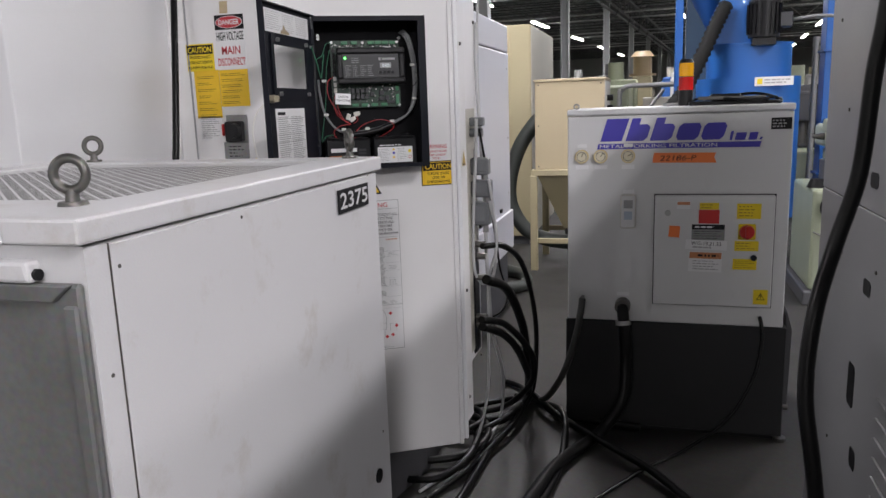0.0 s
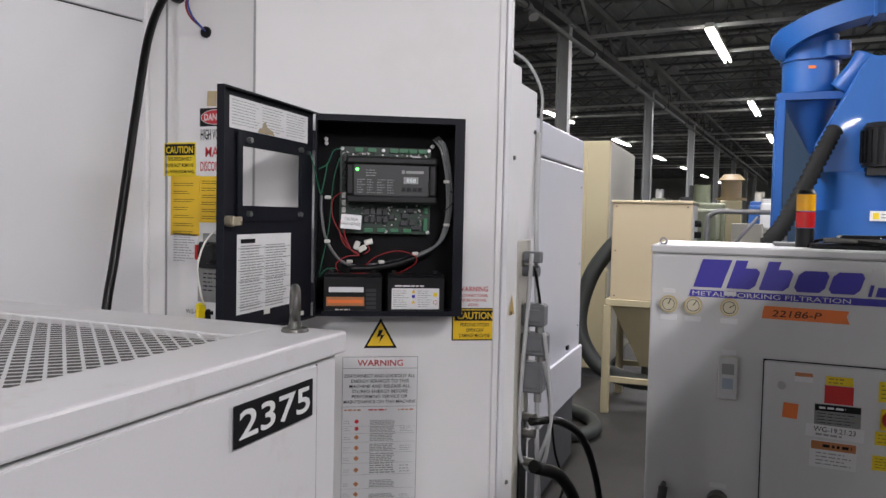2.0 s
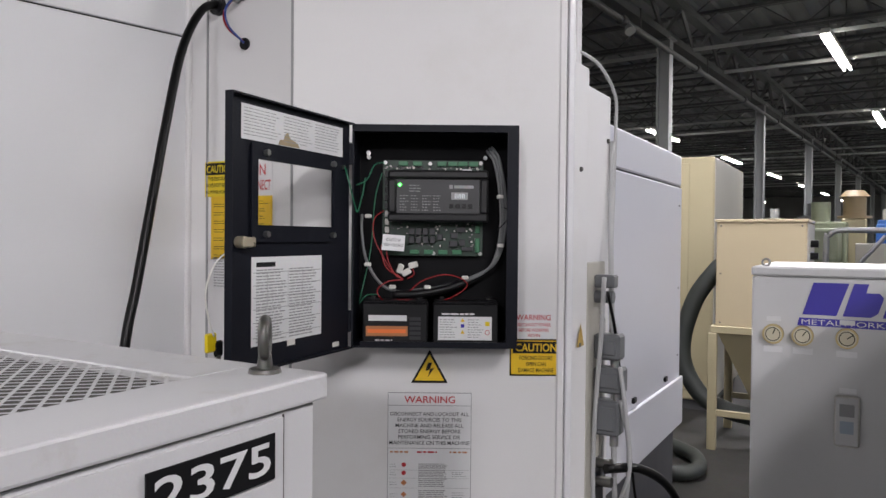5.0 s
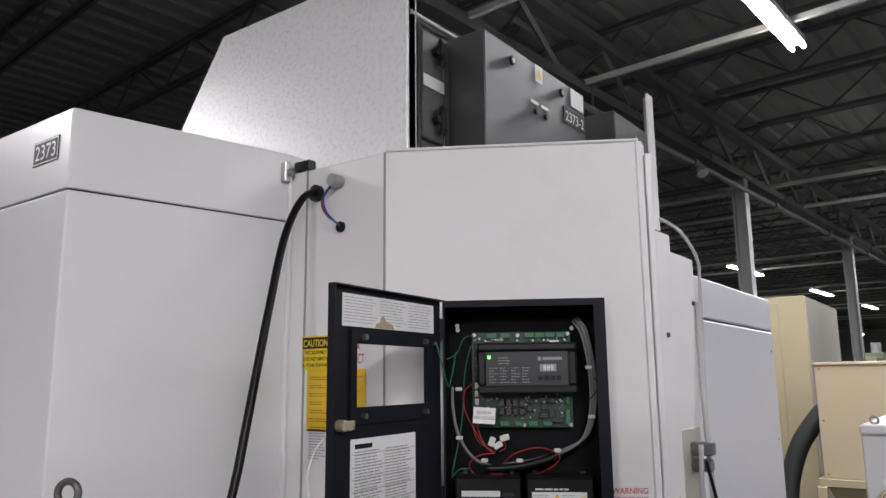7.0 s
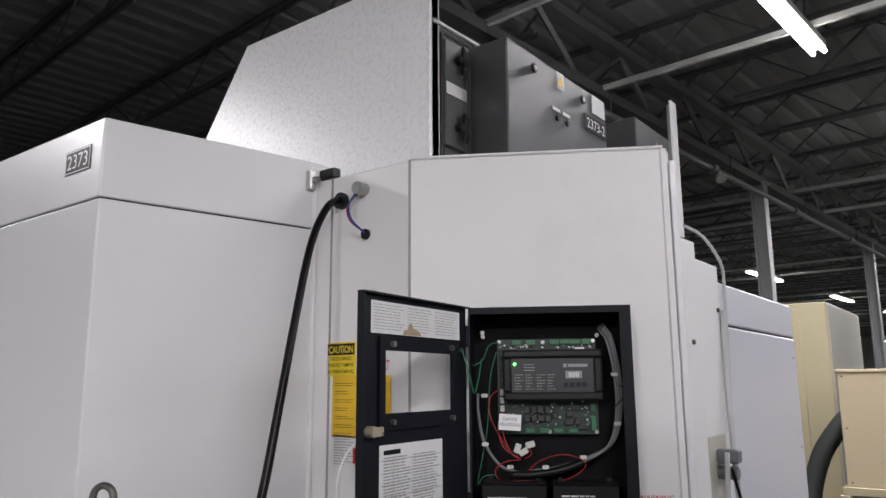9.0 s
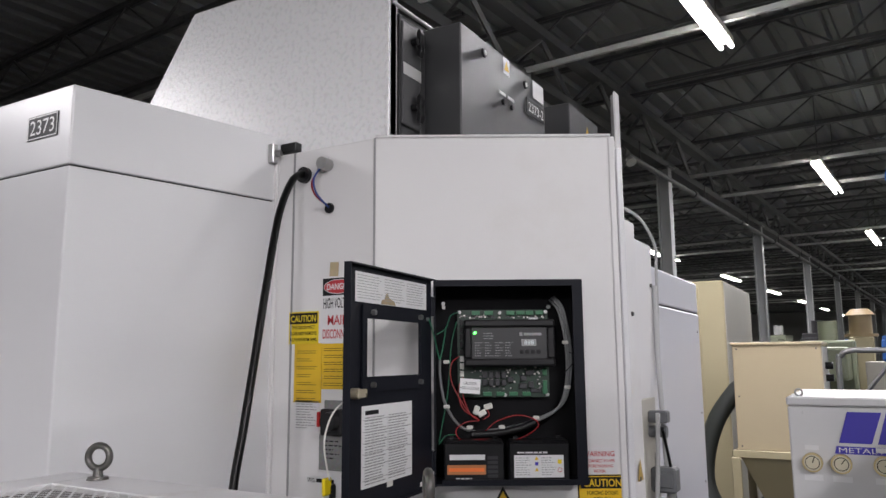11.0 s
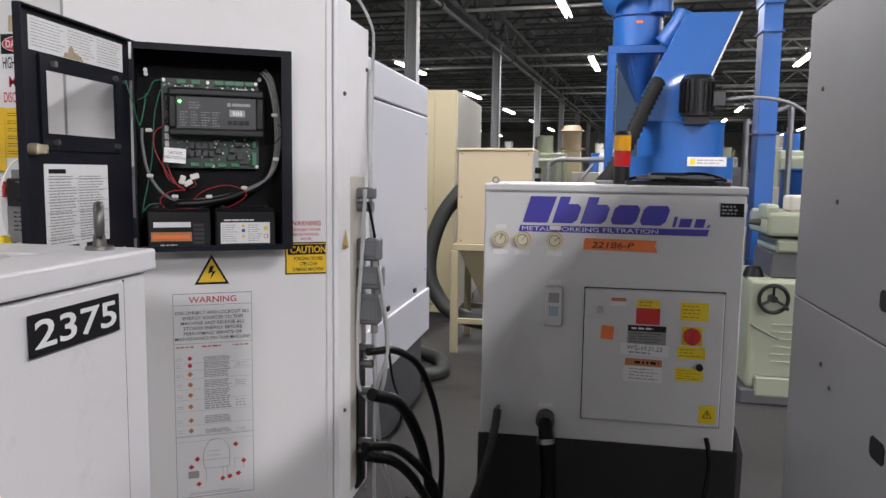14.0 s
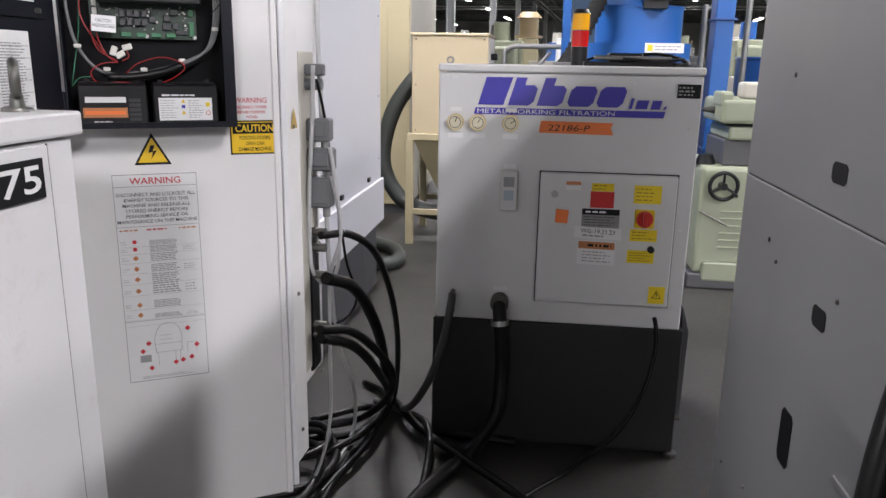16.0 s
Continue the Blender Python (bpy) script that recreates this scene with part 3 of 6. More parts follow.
def left_cabinet():
    ob = thing("electrical_cabinet", pose(0, 0, 0), "tall pale grey-white electrical cabinet with a lid band", "cabinet")
    out = [(-2.7, 2.31), (-1.222, 2.31), (-1.10, 2.885), (-1.10, 3.0), (-2.7, 3.0)]
    part("body", prism(BM(), out, 0.06, 2.246, 0.004), CABWHITE, ob)
    part("plinth", prism(BM(), [(-2.68, 2.34), (-1.25, 2.34), (-1.13, 2.9), (-2.68, 2.9)], 0, 0.06), BASE2, ob)
    part("shadow_gap", prism(BM(), [(-2.69, 2.316), (-1.227, 2.316), (-1.106, 2.886), (-1.106, 2.99), (-2.69, 2.99)], 2.246, 2.250), INK, ob)
    part("top_band", prism(BM(), out, 2.250, 2.45, 0.004), CABWHITE, ob)
    b = BM()
    cyl(b, (-1.155, 2.86, 2.39), (-1.07, 2.88, 2.39), 0.010, seg=10)
    cyl(b, (-1.16, 2.855, 2.39), (-1.143, 2.86, 2.39), 0.020, seg=6)
    part("clamp_bolt", b, STEEL, ob, "bright clamp bolt")
    part("bracket", box(BM(), -1.13, -1.085, 2.862, 2.884, 2.36, 2.42, 0.003), STEEL, ob)
    s = sheet("number_label", 0.125, 0.062, INK, pose(-1.337, 2.3092, 2.36), "black asset number label on the cabinet")
    part("border", quad(BM(), -0.061, 0.061, -0.029, 0.029, -0.0018), PAPER, s)
    part("field", quad(BM(), -0.058, 0.058, -0.026, 0.026, -0.0022), INK, s)
    part("number", letters("2373", -0.05, -0.019, 0.10, 0.038, -0.0028), PAPER, s)


left_cabinet()


# ---- the chiller in front ----
def chiller():
    ob = thing("chiller_unit", pose(-0.52, 1.725, 0), "white sheet-metal chiller unit with a mesh top", "chiller")
    X, Y = 0.443, 0.465      # half sizes of the body
    b = BM()
    corners = [(-X, -Y), (X, -Y), (X, Y), (-X, Y)]
    inner = [(x * 0.93, y * 0.93) for x, y in corners]
    loops = [[b.verts.new((x, y, z)) for x, y in c] for c, z in ((corners, 0.08), (corners, 1.529), (inner, 1.529), (inner, 1.44))]
    b.faces.new(loops[0][::-1])
    b.faces.new(loops[3])
    for lo, hi in zip(loops, loops[1:]):
        for i in range(4):
            b.faces.new((lo[i], lo[(i + 1) % 4], hi[(i + 1) % 4], hi[i]))
    part("body", b, CHILL, ob)      # open-topped box
    part("plinth", box(BM(), -X + 0.04, X - 0.04, -Y + 0.04, Y - 0.04, 0, 0.08), BASE2, ob)
    part("side_panel", box(BM(), X, X + 0.003, -Y + 0.041, Y - 0.052, 0.12, 1.524, 0.0008), CHILL, ob)
    for y in (-Y + 0.0395, Y - 0.0505):
        part("panel_seam", box(BM(), X, X + 0.0015, y - 0.0009, y + 0.0009, 0.12, 1.526), CBGRIME, ob)
    # lid as a frame round the mesh
    lx, ly = X + 0.010, Y + 0.016
    mx0, mx1, my0, my1 = -0.36, 0.343, -0.31, 0.375
    part("lid", box(BM(), mx1, lx, -ly, ly, 1.532, 1.563, 0.004, 2), CHILL, ob)
    part("lid", box(BM(), -lx, mx0, -ly, ly, 1.532, 1.563, 0.004, 2), CHILL, ob)
    part("lid", box(BM(), mx0, mx1, -ly, my0, 1.532, 1.5625, 0.002), CHILL, ob)
    part("lid", box(BM(), mx0, mx1, my1, ly, 1.532, 1.5625, 0.002), CHILL, ob)
    # added block, its dark colour gives the mesh holes their shade
    part("lid_recess", box(BM(), mx0 - 0.004, mx1 + 0.004, my0 - 0.004, my1 + 0.004, 1.442, 1.5525), TRAY, ob, "brown-grey block standing in for the shaded hollow under the mesh")
    # expanded-metal mesh
    b = BM()
    pitch_x, pitch_y, w = 0.0140, 0.024, 0.0060
    rows, cols = int((mx1 - mx0) / pitch_x), int((my1 - my0) / pitch_y * 2)
    for r in range(rows):
        x0 = mx0 + (r + 0.5) * pitch_x
        prev = None
        for c in range(cols + 1):
            y = my0 + c * pitch_y / 2
            x = x0 + (pitch_x * 0.94 if (c + r) % 2 else 0.0)
            cur = (b.verts.new((x + w / 2, y, 1.5600)), b.verts.new((x - w / 2, y, 1.5603)))      # strands lean towards the aisle
            if prev:
                b.faces.new((prev[0], cur[0], cur[1], prev[1]))
            prev = cur
    part("mesh_grille", b, CHILL, ob, "expanded-metal mesh painted white")
    # corner post and screws on the side
    scr = bolt_me(0.003, 0.0012)
    for y, z in ((-Y + 0.052, 1.495), (-0.13, 1.512), (Y - 0.045, 0.9)):
        part_on("screw", scr, ob, pose(X + 0.003, y, z, 0, 0, 90))
    part("knockout", cyl(BM(), (X + 0.002, 0.376, 0.806), (X + 0.0075, 0.376, 0.806), 0.017, seg=16), INK, ob, "dark round hole in the side panel")
    # front: rain ledge and filter panel
    part("ledge", slab(BM(), [(-X + 0.03, 1.488), (0.385, 1.488), (0.380, 1.514), (-X + 0.03, 1.514)], -Y - 0.024, -Y, 0.005), CHILL, ob)
    part("ledge_end", cyl(BM(), (0.383, -Y - 0.012, 1.497), (0.388, -Y - 0.012, 1.497), 0.007, seg=12), INK, ob, "dark torn end of the ledge", smooth=True)
    fr = part("filter_panel", box(BM(), -X + 0.004, X - 0.002, -Y - 0.012, -Y, 0.35, 1.486, 0.004), GALV, ob, "scuffed galvanised filter panel")
    part("top_fold", slab(BM(), [(-X + 0.01, 1.466), (X - 0.034, 1.466), (X - 0.008, 1.487), (-X + 0.01, 1.487)], -Y - 0.022, -Y - 0.012, 0.002), GALV, fr)
    part("side_fold", box(BM(), X - 0.022, X - 0.002, -Y - 0.020, -Y - 0.012, 0.36, 1.462, 0.003), GALV, fr)
    for y, z in ((-Y + 0.022, 1.365), (-Y + 0.018, 1.12)):
        part_on("screw", scr, ob, pose(X, y, z, 0, 0, 90))


chiller()


def eyebolt(x, y, turn):
    ob = thing("eyebolt", pose(x, y, 1.563, 0, 0, turn), "cast steel lifting eyebolt screwed into the chiller lid", "eyebolt", "lifting eyebolts")
    part("collar", cyl(BM(), (0, 0, 0), (0, 0, 0.005), 0.0195, 0.018, seg=20), DSTEEL, ob, smooth=True)
    part("shank", cyl(BM(), (0, 0, 0.005), (0, 0, 0.021), 0.0095, 0.0075, seg=16), DSTEEL, ob, smooth=True)
    part("ring", torus(BM(), (0, 0, 0.0405), 0.0205, 0.0065), DSTEEL, ob)
    return ob


eb = eyebolt(-0.175, 1.36, 20)
copy_thing(eb, pose(-0.128, 2.165, 1.563, 0, 0, -52))
copy_thing(eb, pose(-0.84, 2.165, 1.563, 0, 0, 25))

s = sheet("number_plate", 0.163, 0.049, INK, pose(-0.0706, 2.038, 1.4865, 0, 0, 90), "black asset number plate with white digits")
part("number", letters("2375", -0.074, -0.0165, 0.148, 0.034, -0.0022, bold=0.015), PAPER, s)


# ---- filtration tank ----
TY = 4.25


def filtration_tank():
    ob = thing("filtration_tank", pose(0.64, TY, 0), "light grey coolant filtration unit on a dark tank", "filtration unit")
    part("tank_base", box(BM(), -0.517, 0.525, 0.0, 0.78, 0.03, 0.582, 0.004), BASE, ob, "dark grey painted tank")
    part("skid", box(BM(), -0.48, 0.49, 0.04, 0.74, 0, 0.03), BASE, ob)
    part("cabinet_body", box(BM(), -0.507, 0.507, 0.004, 0.70, 0.582, 1.60, 0.005), TANKW, ob)
    part("top_cover", box(BM(), -0.510, 0.512, -0.004, 0.705, 1.603, 1.634, 0.006), TANKW, ob)
    part("side_tray", slab(BM(), [(0.527, 0.18), (0.55, 0.18), (0.555, 0.56), (0.527, 0.66)], 0.05, 0.7), BASE2, ob)
    part("drain_stub", cyl(BM(), (0.525, 0.12, 0.52), (0.555, 0.12, 0.52), 0.014, seg=10), DSTEEL, ob, smooth=True)
    part("drain_stub", cyl(BM(), (0.525, 0.12, 0.14), (0.565, 0.12, 0.14), 0.018, seg=10), DSTEEL, ob, smooth=True)
    part("foot", cyl(BM(), (0.52, 0.02, 0), (0.52, 0.02, 0.02), 0.03, seg=10), DSTEEL, ob, smooth=True)
    d = part("control_door", box(BM(), -0.090, 0.445, -0.018, 0.003, 0.682, 1.220, 0.005), TANKW, ob)
    part("door_gasket", box(BM(), -0.094, 0.449, -0.002, 0.0035, 0.678, 1.224), INK, ob)
    part("lock", cyl(BM(), (-0.03, -0.018, 1.135), (-0.03, -0.028, 1.135), 0.014, seg=16), STEEL, d, smooth=True)
    p = part("switch_plate", box(BM(), 0.288, 0.365, -0.024, -0.018, 1.010, 1.085, 0.004), YELB, d, "yellow plate behind the main switch")
    k = cyl(BM(), (0.3265, -0.024, 1.047), (0.3265, -0.040, 1.047), 0.034, 0.031, seg=24)
    box(k, 0.318, 0.335, -0.058, -0.040, 1.018, 1.077, 0.003)
    part("main_switch", k, RED, d, "red rotary main switch", smooth=True)
    part("push_button", cyl(BM(), (0.360, -0.018, 0.925), (0.360, -0.032, 0.925), 0.014, seg=16), BLACK, d, smooth=True)
    c = part("controller", box(BM(), -0.252, -0.177, -0.012, 0.004, 1.055, 1.222, 0.012, 3), CREAMPL, ob, "grey temperature controller with a display")
    part("controller_face", box(BM(), -0.246, -0.183, -0.0145, -0.011, 1.062, 1.215, 0.001), TANKW, c)
    part("display", box(BM(), -0.236, -0.193, -0.016, -0.0145, 1.155, 1.195), GREYINK, c)
    part("keypad", box(BM(), -0.234, -0.195, -0.016, -0.0145, 1.10, 1.14), node_mat("blue_grey_keypad", (0.36, 0.42, 0.5), 0.4), c)
    part("controller_label", box(BM(), -0.238, -0.188, -0.0012, 0.004, 1.228, 1.245), PAPER, ob)
    for i, x in enumerate((-0.437, -0.347, -0.218)):
        g = part("gauge", cyl(BM(), (x, 0.004, 1.408), (x, -0.022, 1.408), 0.033, seg=28), BRASS, ob, "brass-rimmed pressure gauge", smooth=True)
        part("dial", cyl(BM(), (x, -0.022, 1.408), (x, -0.0225, 1.408), 0.028, seg=28), DIAL, g)
        part("needle", box(BM(), -0.0015, 0.0015, -0.001, 0, 0, 0.02), INK, g, m=pose(x, -0.0235, 1.408, 0, (20, 35, 55)[i], 0))
        part("scale", torus(BM(), (x, -0.0228, 1.408), 0.022, 0.0012, "y", 24, 4), INK, g)
        part("gauge_label", box(BM(), x - 0.03, x + 0.03, -0.001, 0.004, 1.345, 1.365), PAPER, ob)
        if i != 1:
            part("gauge_label", box(BM(), x - 0.022, x + 0.022, -0.001, 0.004, 1.45, 1.466), PAPER, ob)
    part("stud", bolt_and_nut(), DSTEEL, ob, m=pose(-0.433, 0, 0.70))
    for x in (-0.47, 0.47):
        e = part("lifting_eye", torus(BM(), (x, 0.06 if x < 0 else 0.2, 1.647), 0.012, 0.004, "y", 18, 6), GALV, ob)
    bolt = bolt_me(0.005, 0.003, TANKW)
    for x, z in ((-0.46, 1.58), (-0.2, 1.56), (0.25, 1.57), (0.47, 1.40), (0.02, 1.33), (0.15, 1.335), (0.47, 1.0)):
        part_on("bolt", bolt, ob, pose(x, 0.004, z))
    return ob


def bolt_and_nut():
    b = BM()
    cyl(b, (0, 0.004, 0), (0, -0.03, 0), 0.010, seg=10)
    cyl(b, (0, -0.028, 0.006), (0.0, -0.030, -0.08), 0.011, seg=10)
    return b


filtration_tank()


def tank_prints():
    m = pose(0.64, TY + 0.0025, 0)
    lg = thing("printed_logo", m, "blue-violet company emblem printed on the tank cabinet", "emblem")
    # a row of slanted blocks, no lettering: one tall, two stepped, two low
    def block(pts):
        bm = BM()
        bm.faces.new([bm.verts.new((x + 0.3 * (z - 1.478), -0.002, z)) for x, z in pts])
        return bm
    lo, mid, hi = 1.478, 1.556, 1.585
    part("emblem_block", block([(-0.350, lo), (-0.250, lo), (-0.246, hi), (-0.350, hi)]), LOGO, lg)
    for x in (-0.232, -0.120):
        part("emblem_block", block([(x, lo), (x + 0.080, lo), (x + 0.096, lo + 0.014), (x + 0.096, mid - 0.014), (x + 0.080, mid), (x + 0.042, mid), (x + 0.042, hi), (x, hi)]), LOGO, lg)
    for x in (-0.006, 0.106):
        part("emblem_block", block([(x + 0.014, lo), (x + 0.086, lo), (x + 0.100, lo + 0.016), (x + 0.100, mid - 0.016), (x + 0.086, mid), (x + 0.014, mid), (x, mid - 0.016), (x, lo + 0.016)]), LOGO, lg)
    for x, w, z in ((0.235, 0.012, 1.515), (0.258, 0.045, 1.508), (0.316, 0.036, 1.508), (0.362, 0.010, 1.486)):
        part("emblem_bar", quad(BM(), x, x + w, 1.474, z, -0.002, 0.008), LOGO, lg)
    part("emblem_band", quad(BM(), -0.365, 0.368, 1.441, 1.467, -0.002, 0.006), LOGO, lg)
    part("emblem_lettering", letters("METALWORKING FILTRATION", -0.352, 1.4455, 0.535, 0.017, -0.003, 0.0), PAPER, lg)
    t = solid("orange_tag", slab(BM(), [(-0.105, 1.374), (0.183, 1.371), (0.172, 1.398), (0.180, 1.418), (-0.098, 1.421), (-0.103, 1.40)], -0.0035, -0.0015), ORANGE, m, "orange paper tag with handwritten number", "tag")
    part("handwriting", letters("22186-P", -0.072, 1.383, 0.165, 0.024, -0.0042, 0.15), INK, t)
    b = sheet("rating_plate", 0.086, 0.052, INK, m @ pose(0.455, -0.002, 1.545), "small black rating plate with grey lines", "label")
    part("plate_lines", print_lines(-0.038, 0.038, -0.02, 0.02, 3, 0.5, seed=4), GREYINK, b)
    dm = m @ pose(0, -0.0215, 0)
    items = [("yellow_label", 0.27 + 0.062, 1.145, 0.105, 0.072, YELB, 4), ("yellow_label", 0.327, 0.980, 0.105, 0.048, YELB, 3), ("yellow_label", 0.322, 0.892, 0.105, 0.052, YELB, 4)]
    for name, x, z, w, h, mt, n in items:
        b = sheet(name, w, h, mt, dm @ pose(x, 0, z), "yellow printed notice on the control door", "label", group="control door labels")
        part("fine_print", print_lines(-w * 0.42, w * 0.42, -h * 0.4, h * 0.4, n, 0.28, seed=n), YINK, b)
    b = sheet("hazard_label", 0.064, 0.072, YELB, dm @ pose(0.398, 0, 0.735), "yellow hazard label with a black triangle", "label")
    part("triangle", tri_sign(BM(), 0.038, 0.034, -0.0018, 0, -0.014), INK, b)
    part("triangle_field", tri_sign(BM(), 0.028, 0.024, -0.0024, 0, -0.011), YELB, b)
    part("bolt_mark", quad(BM(), -0.002, 0.002, -0.006, 0.008, -0.003), INK, b)
    b = sheet("red_label", 0.092, 0.065, RED, dm @ pose(0.157, 0, 1.118), "red label under a yellow strip", "label")
    part("yellow_strip", quad(BM(), -0.043, 0.043, 0.034, 0.066, -0.0012), YELB, b)
    part("strip_print", print_lines(-0.035, 0.035, 0.037, 0.063, 2, 0.3, -0.0018, 8), YINK, b)
    b = sheet("spec_plate", 0.148, 0.076, GALV, dm @ pose(0.155, 0, 1.043), "dark metal specification plate", "label")
    part("plate_header", quad(BM(), -0.073, 0.073, 0.014, 0.037, -0.002), INK, b)
    part("header_print", print_lines(-0.06, 0.04, 0.018, 0.033, 1, 0.5, -0.0026, 5), PAPER, b)
    part("plate_lines", print_lines(-0.065, 0.065, -0.034, 0.010, 4, 0.2, seed=6), INK, b)
    b = sheet("asset_label", 0.186, 0.046, PAPER, dm @ pose(0.148, -0.001, 0.982, 0, 2, 0), "white typed label strip", "label")
    part("typed_words", letters("WG-19.21.23", -0.068, -0.002, 0.135, 0.018), INK, b)
    part("fine_print", print_lines(-0.06, 0.06, -0.018, -0.006, 1, 0.6, seed=3), GREYINK, b)
    b = sheet("warning_label", 0.150, 0.098, PAPER, dm @ pose(0.146, 0, 0.900, 0, 1, 0), "white label with an orange warning header", "label")
    part("header", quad(BM(), -0.072, 0.072, 0.016, 0.046), CBAND, b)
    part("header_print", print_lines(-0.035, 0.06, 0.022, 0.040, 1, 0.6, -0.0026, 2), INK, b)
    part("fine_print", print_lines(-0.055, 0.062, -0.042, 0.010, 4, 0.3, seed=9), GREYINK, b)
    b = sheet("small_orange_label", 0.060, 0.036, PAPER, dm @ pose(0.042, 0, 1.172), "small white label with an orange top", "label")
    part("header", quad(BM(), -0.029, 0.029, 0.002, 0.016), CBAND, b)
    sheet("orange_sticker", 0.050, 0.055, ORANGE, dm @ pose(0.002, 0, 1.045, 0, 4, 0), "plain square orange sticker", "sticker")


tank_prints()


def stack_light():
    ob = thing("stack_light", pose(0.687, 4.53, 1.634), "signal tower light, amber over red", "signal light")
    part("light_base", cyl(BM(), (0, 0, 0), (0, 0, 0.075), 0.034, seg=24), BLACK, ob, smooth=True)
    part("lens", cyl(BM(), (0, 0, 0.077), (0, 0, 0.140), 0.035, seg=24), RLENS, ob, "red ribbed lens", smooth=True)
    part("lens", cyl(BM(), (0, 0, 0.143), (0, 0, 0.208), 0.035, seg=24), YLENS, ob, "amber ribbed lens", smooth=True)
    part("cap", cyl(BM(), (0, 0, 0.210), (0, 0, 0.226), 0.035, 0.028, seg=24), BLACK, ob, smooth=True)


stack_light()


# ---- fire-suppression control panel on the machine's front ----
PX, PW, PZ, PH, PD = 0.163, 0.378, 1.470, 0.507, 0.127
PANEL = FACE @ pose(PX, -PD, PZ)      # lower left front corner; x along the face, y into it


def control_panel():
    ob = thing("control_panel", PANEL, "open black steel control panel holding a circuit board and batteries", "control panel")
    t = 0.004
    part("back_plate", box(BM(), 0, PW, PD - 0.006, PD - 0.001, 0, PH), INNER, ob)
    part("side_wall", box(BM(), 0, t, 0, PD - 0.006, 0, PH), NAVY, ob)
    part("side_wall", box(BM(), PW - t, PW, 0, PD - 0.006, 0, PH), NAVY, ob)
    part("bottom_wall", box(BM(), t, PW - t, 0, PD - 0.006, 0, t), NAVY, ob)
    part("top_wall", box(BM(), t, PW - t, 0, PD - 0.006, PH - t, PH), NAVY, ob)
    part("front_lip", box(BM(), PW - 0.026, PW - t, 0.0, 0.004, t, PH - t), NAVY, ob)
    part("front_lip", box(BM(), 0.02, PW - 0.026, 0.0, 0.004, PH - 0.016, PH - t), NAVY, ob)
    part("front_lip", box(BM(), 0.02, PW - 0.026, 0.0, 0.004, t, 0.014), NAVY, ob)
    part("lip_corner", box(BM(), t, 0.022, 0.0, 0.004, PH - 0.016, PH - t), NAVY, ob)
    # circuit board
    by = PD - 0.030
    x0, x1, z0, z1 = 0.062, 0.302, 0.208, 0.436
    bd = part("circuit_board", box(BM(), x0, x1, by, by + 0.0025, z0, z1), PCB, ob, "green circuit board full of components")
    rnd = random.Random(5)
    for i, x in enumerate((0.100, 0.134, 0.192, 0.218, 0.242, 0.268)):
        part("terminal_block", box(BM(), x, x + 0.022, by - 0.010, by, z1 - 0.014, z1 - 0.003, 0.001), PCBLT, bd)
    for i in range(4):
        part("terminal_block", box(BM(), 0.128 + i * 0.034, 0.150 + i * 0.034, by - 0.010, by, z0 + 0.004, z0 + 0.014, 0.001), PCBLT, bd)
    for z in (0.30, 0.275, 0.245, 0.228):
        part("terminal_block", box(BM(), x1 - 0.018, x1 - 0.007, by - 0.010, by, z - 0.012, z + 0.006, 0.001), PCBLT, bd)
    for i in range(8):
        part("side_connector", box(BM(), x0 + 0.006, x0 + 0.016, by - 0.010, by, 0.262 + i * 0.019, 0.277 + i * 0.019, 0.001), CREAMPL if i < 3 else BLACK, bd)
    for r in range(2):
        for c in range(4):
            part("relay", box(BM(), 0.126 + c * 0.0165, 0.139 + c * 0.0165, by - 0.014, by, 0.238 + r * 0.020, 0.254 + r * 0.020, 0.001), CHIP, bd)
    for x, z, w, h in ((0.193, 0.246, 0.014, 0.014), (0.226, 0.250, 0.016, 0.014), (0.246, 0.232, 0.014, 0.016), (0.222, 0.230, 0.02, 0.014), (0.252, 0.220, 0.026, 0.010), (0.24, 0.265, 0.02, 0.012)):
        part("component", box(BM(), x, x + w, by - 0.012, by, z, z + h, 0.001), CHIP, bd)
    tiny = [mesh_of("component", box(BM(), 0, w, -0.004, 0, 0, h), m) for w, h, m in ((0.006, 0.003, CHIP), (0.004, 0.004, CREAMPL), (0.005, 0.002, GALV), (0.003, 0.006, BLACK))]
    for i in range(150):
        x, z = rnd.uniform(x0 + 0.004, x1 - 0.008), rnd.choice((rnd.uniform(0.425, 0.432) - 0.012, rnd.uniform(z0 + 0.016, 0.285), rnd.uniform(z0 + 0.016, 0.285)))
        part_on("component", rnd.choice(tiny), bd, pose(x, by, z))
    part("white_tag", box(BM(), 0.252, 0.275, by - 0.006, by, 0.408, 0.415), PAPER, bd)
    st = mesh_of("standoff", cyl(BM(), (0, 0.0, 0), (0, -0.008, 0), 0.0045, seg=10), STEEL, True)
    for x, z in ((x0 + 0.006, z1 - 0.006), (0.175, z1 - 0.008), (x1 - 0.006, z1 - 0.006), (x1 - 0.006, z0 + 0.006), (0.185, z0 + 0.006)):
        part_on("standoff", st, bd, pose(x, by, z))
    # display module
    fy = 0.038
    dm = thing_part("display_module", ob)
    a0, a1, c0, c1 = 0.078, 0.312, 0.288, 0.408
    part("bezel_body", box(BM(), a0 + 0.012, a1 - 0.012, fy + 0.012, fy + 0.05, c0 + 0.012, c1 - 0.012), BLACK, dm)
    fr = BM()
    w = 0.020
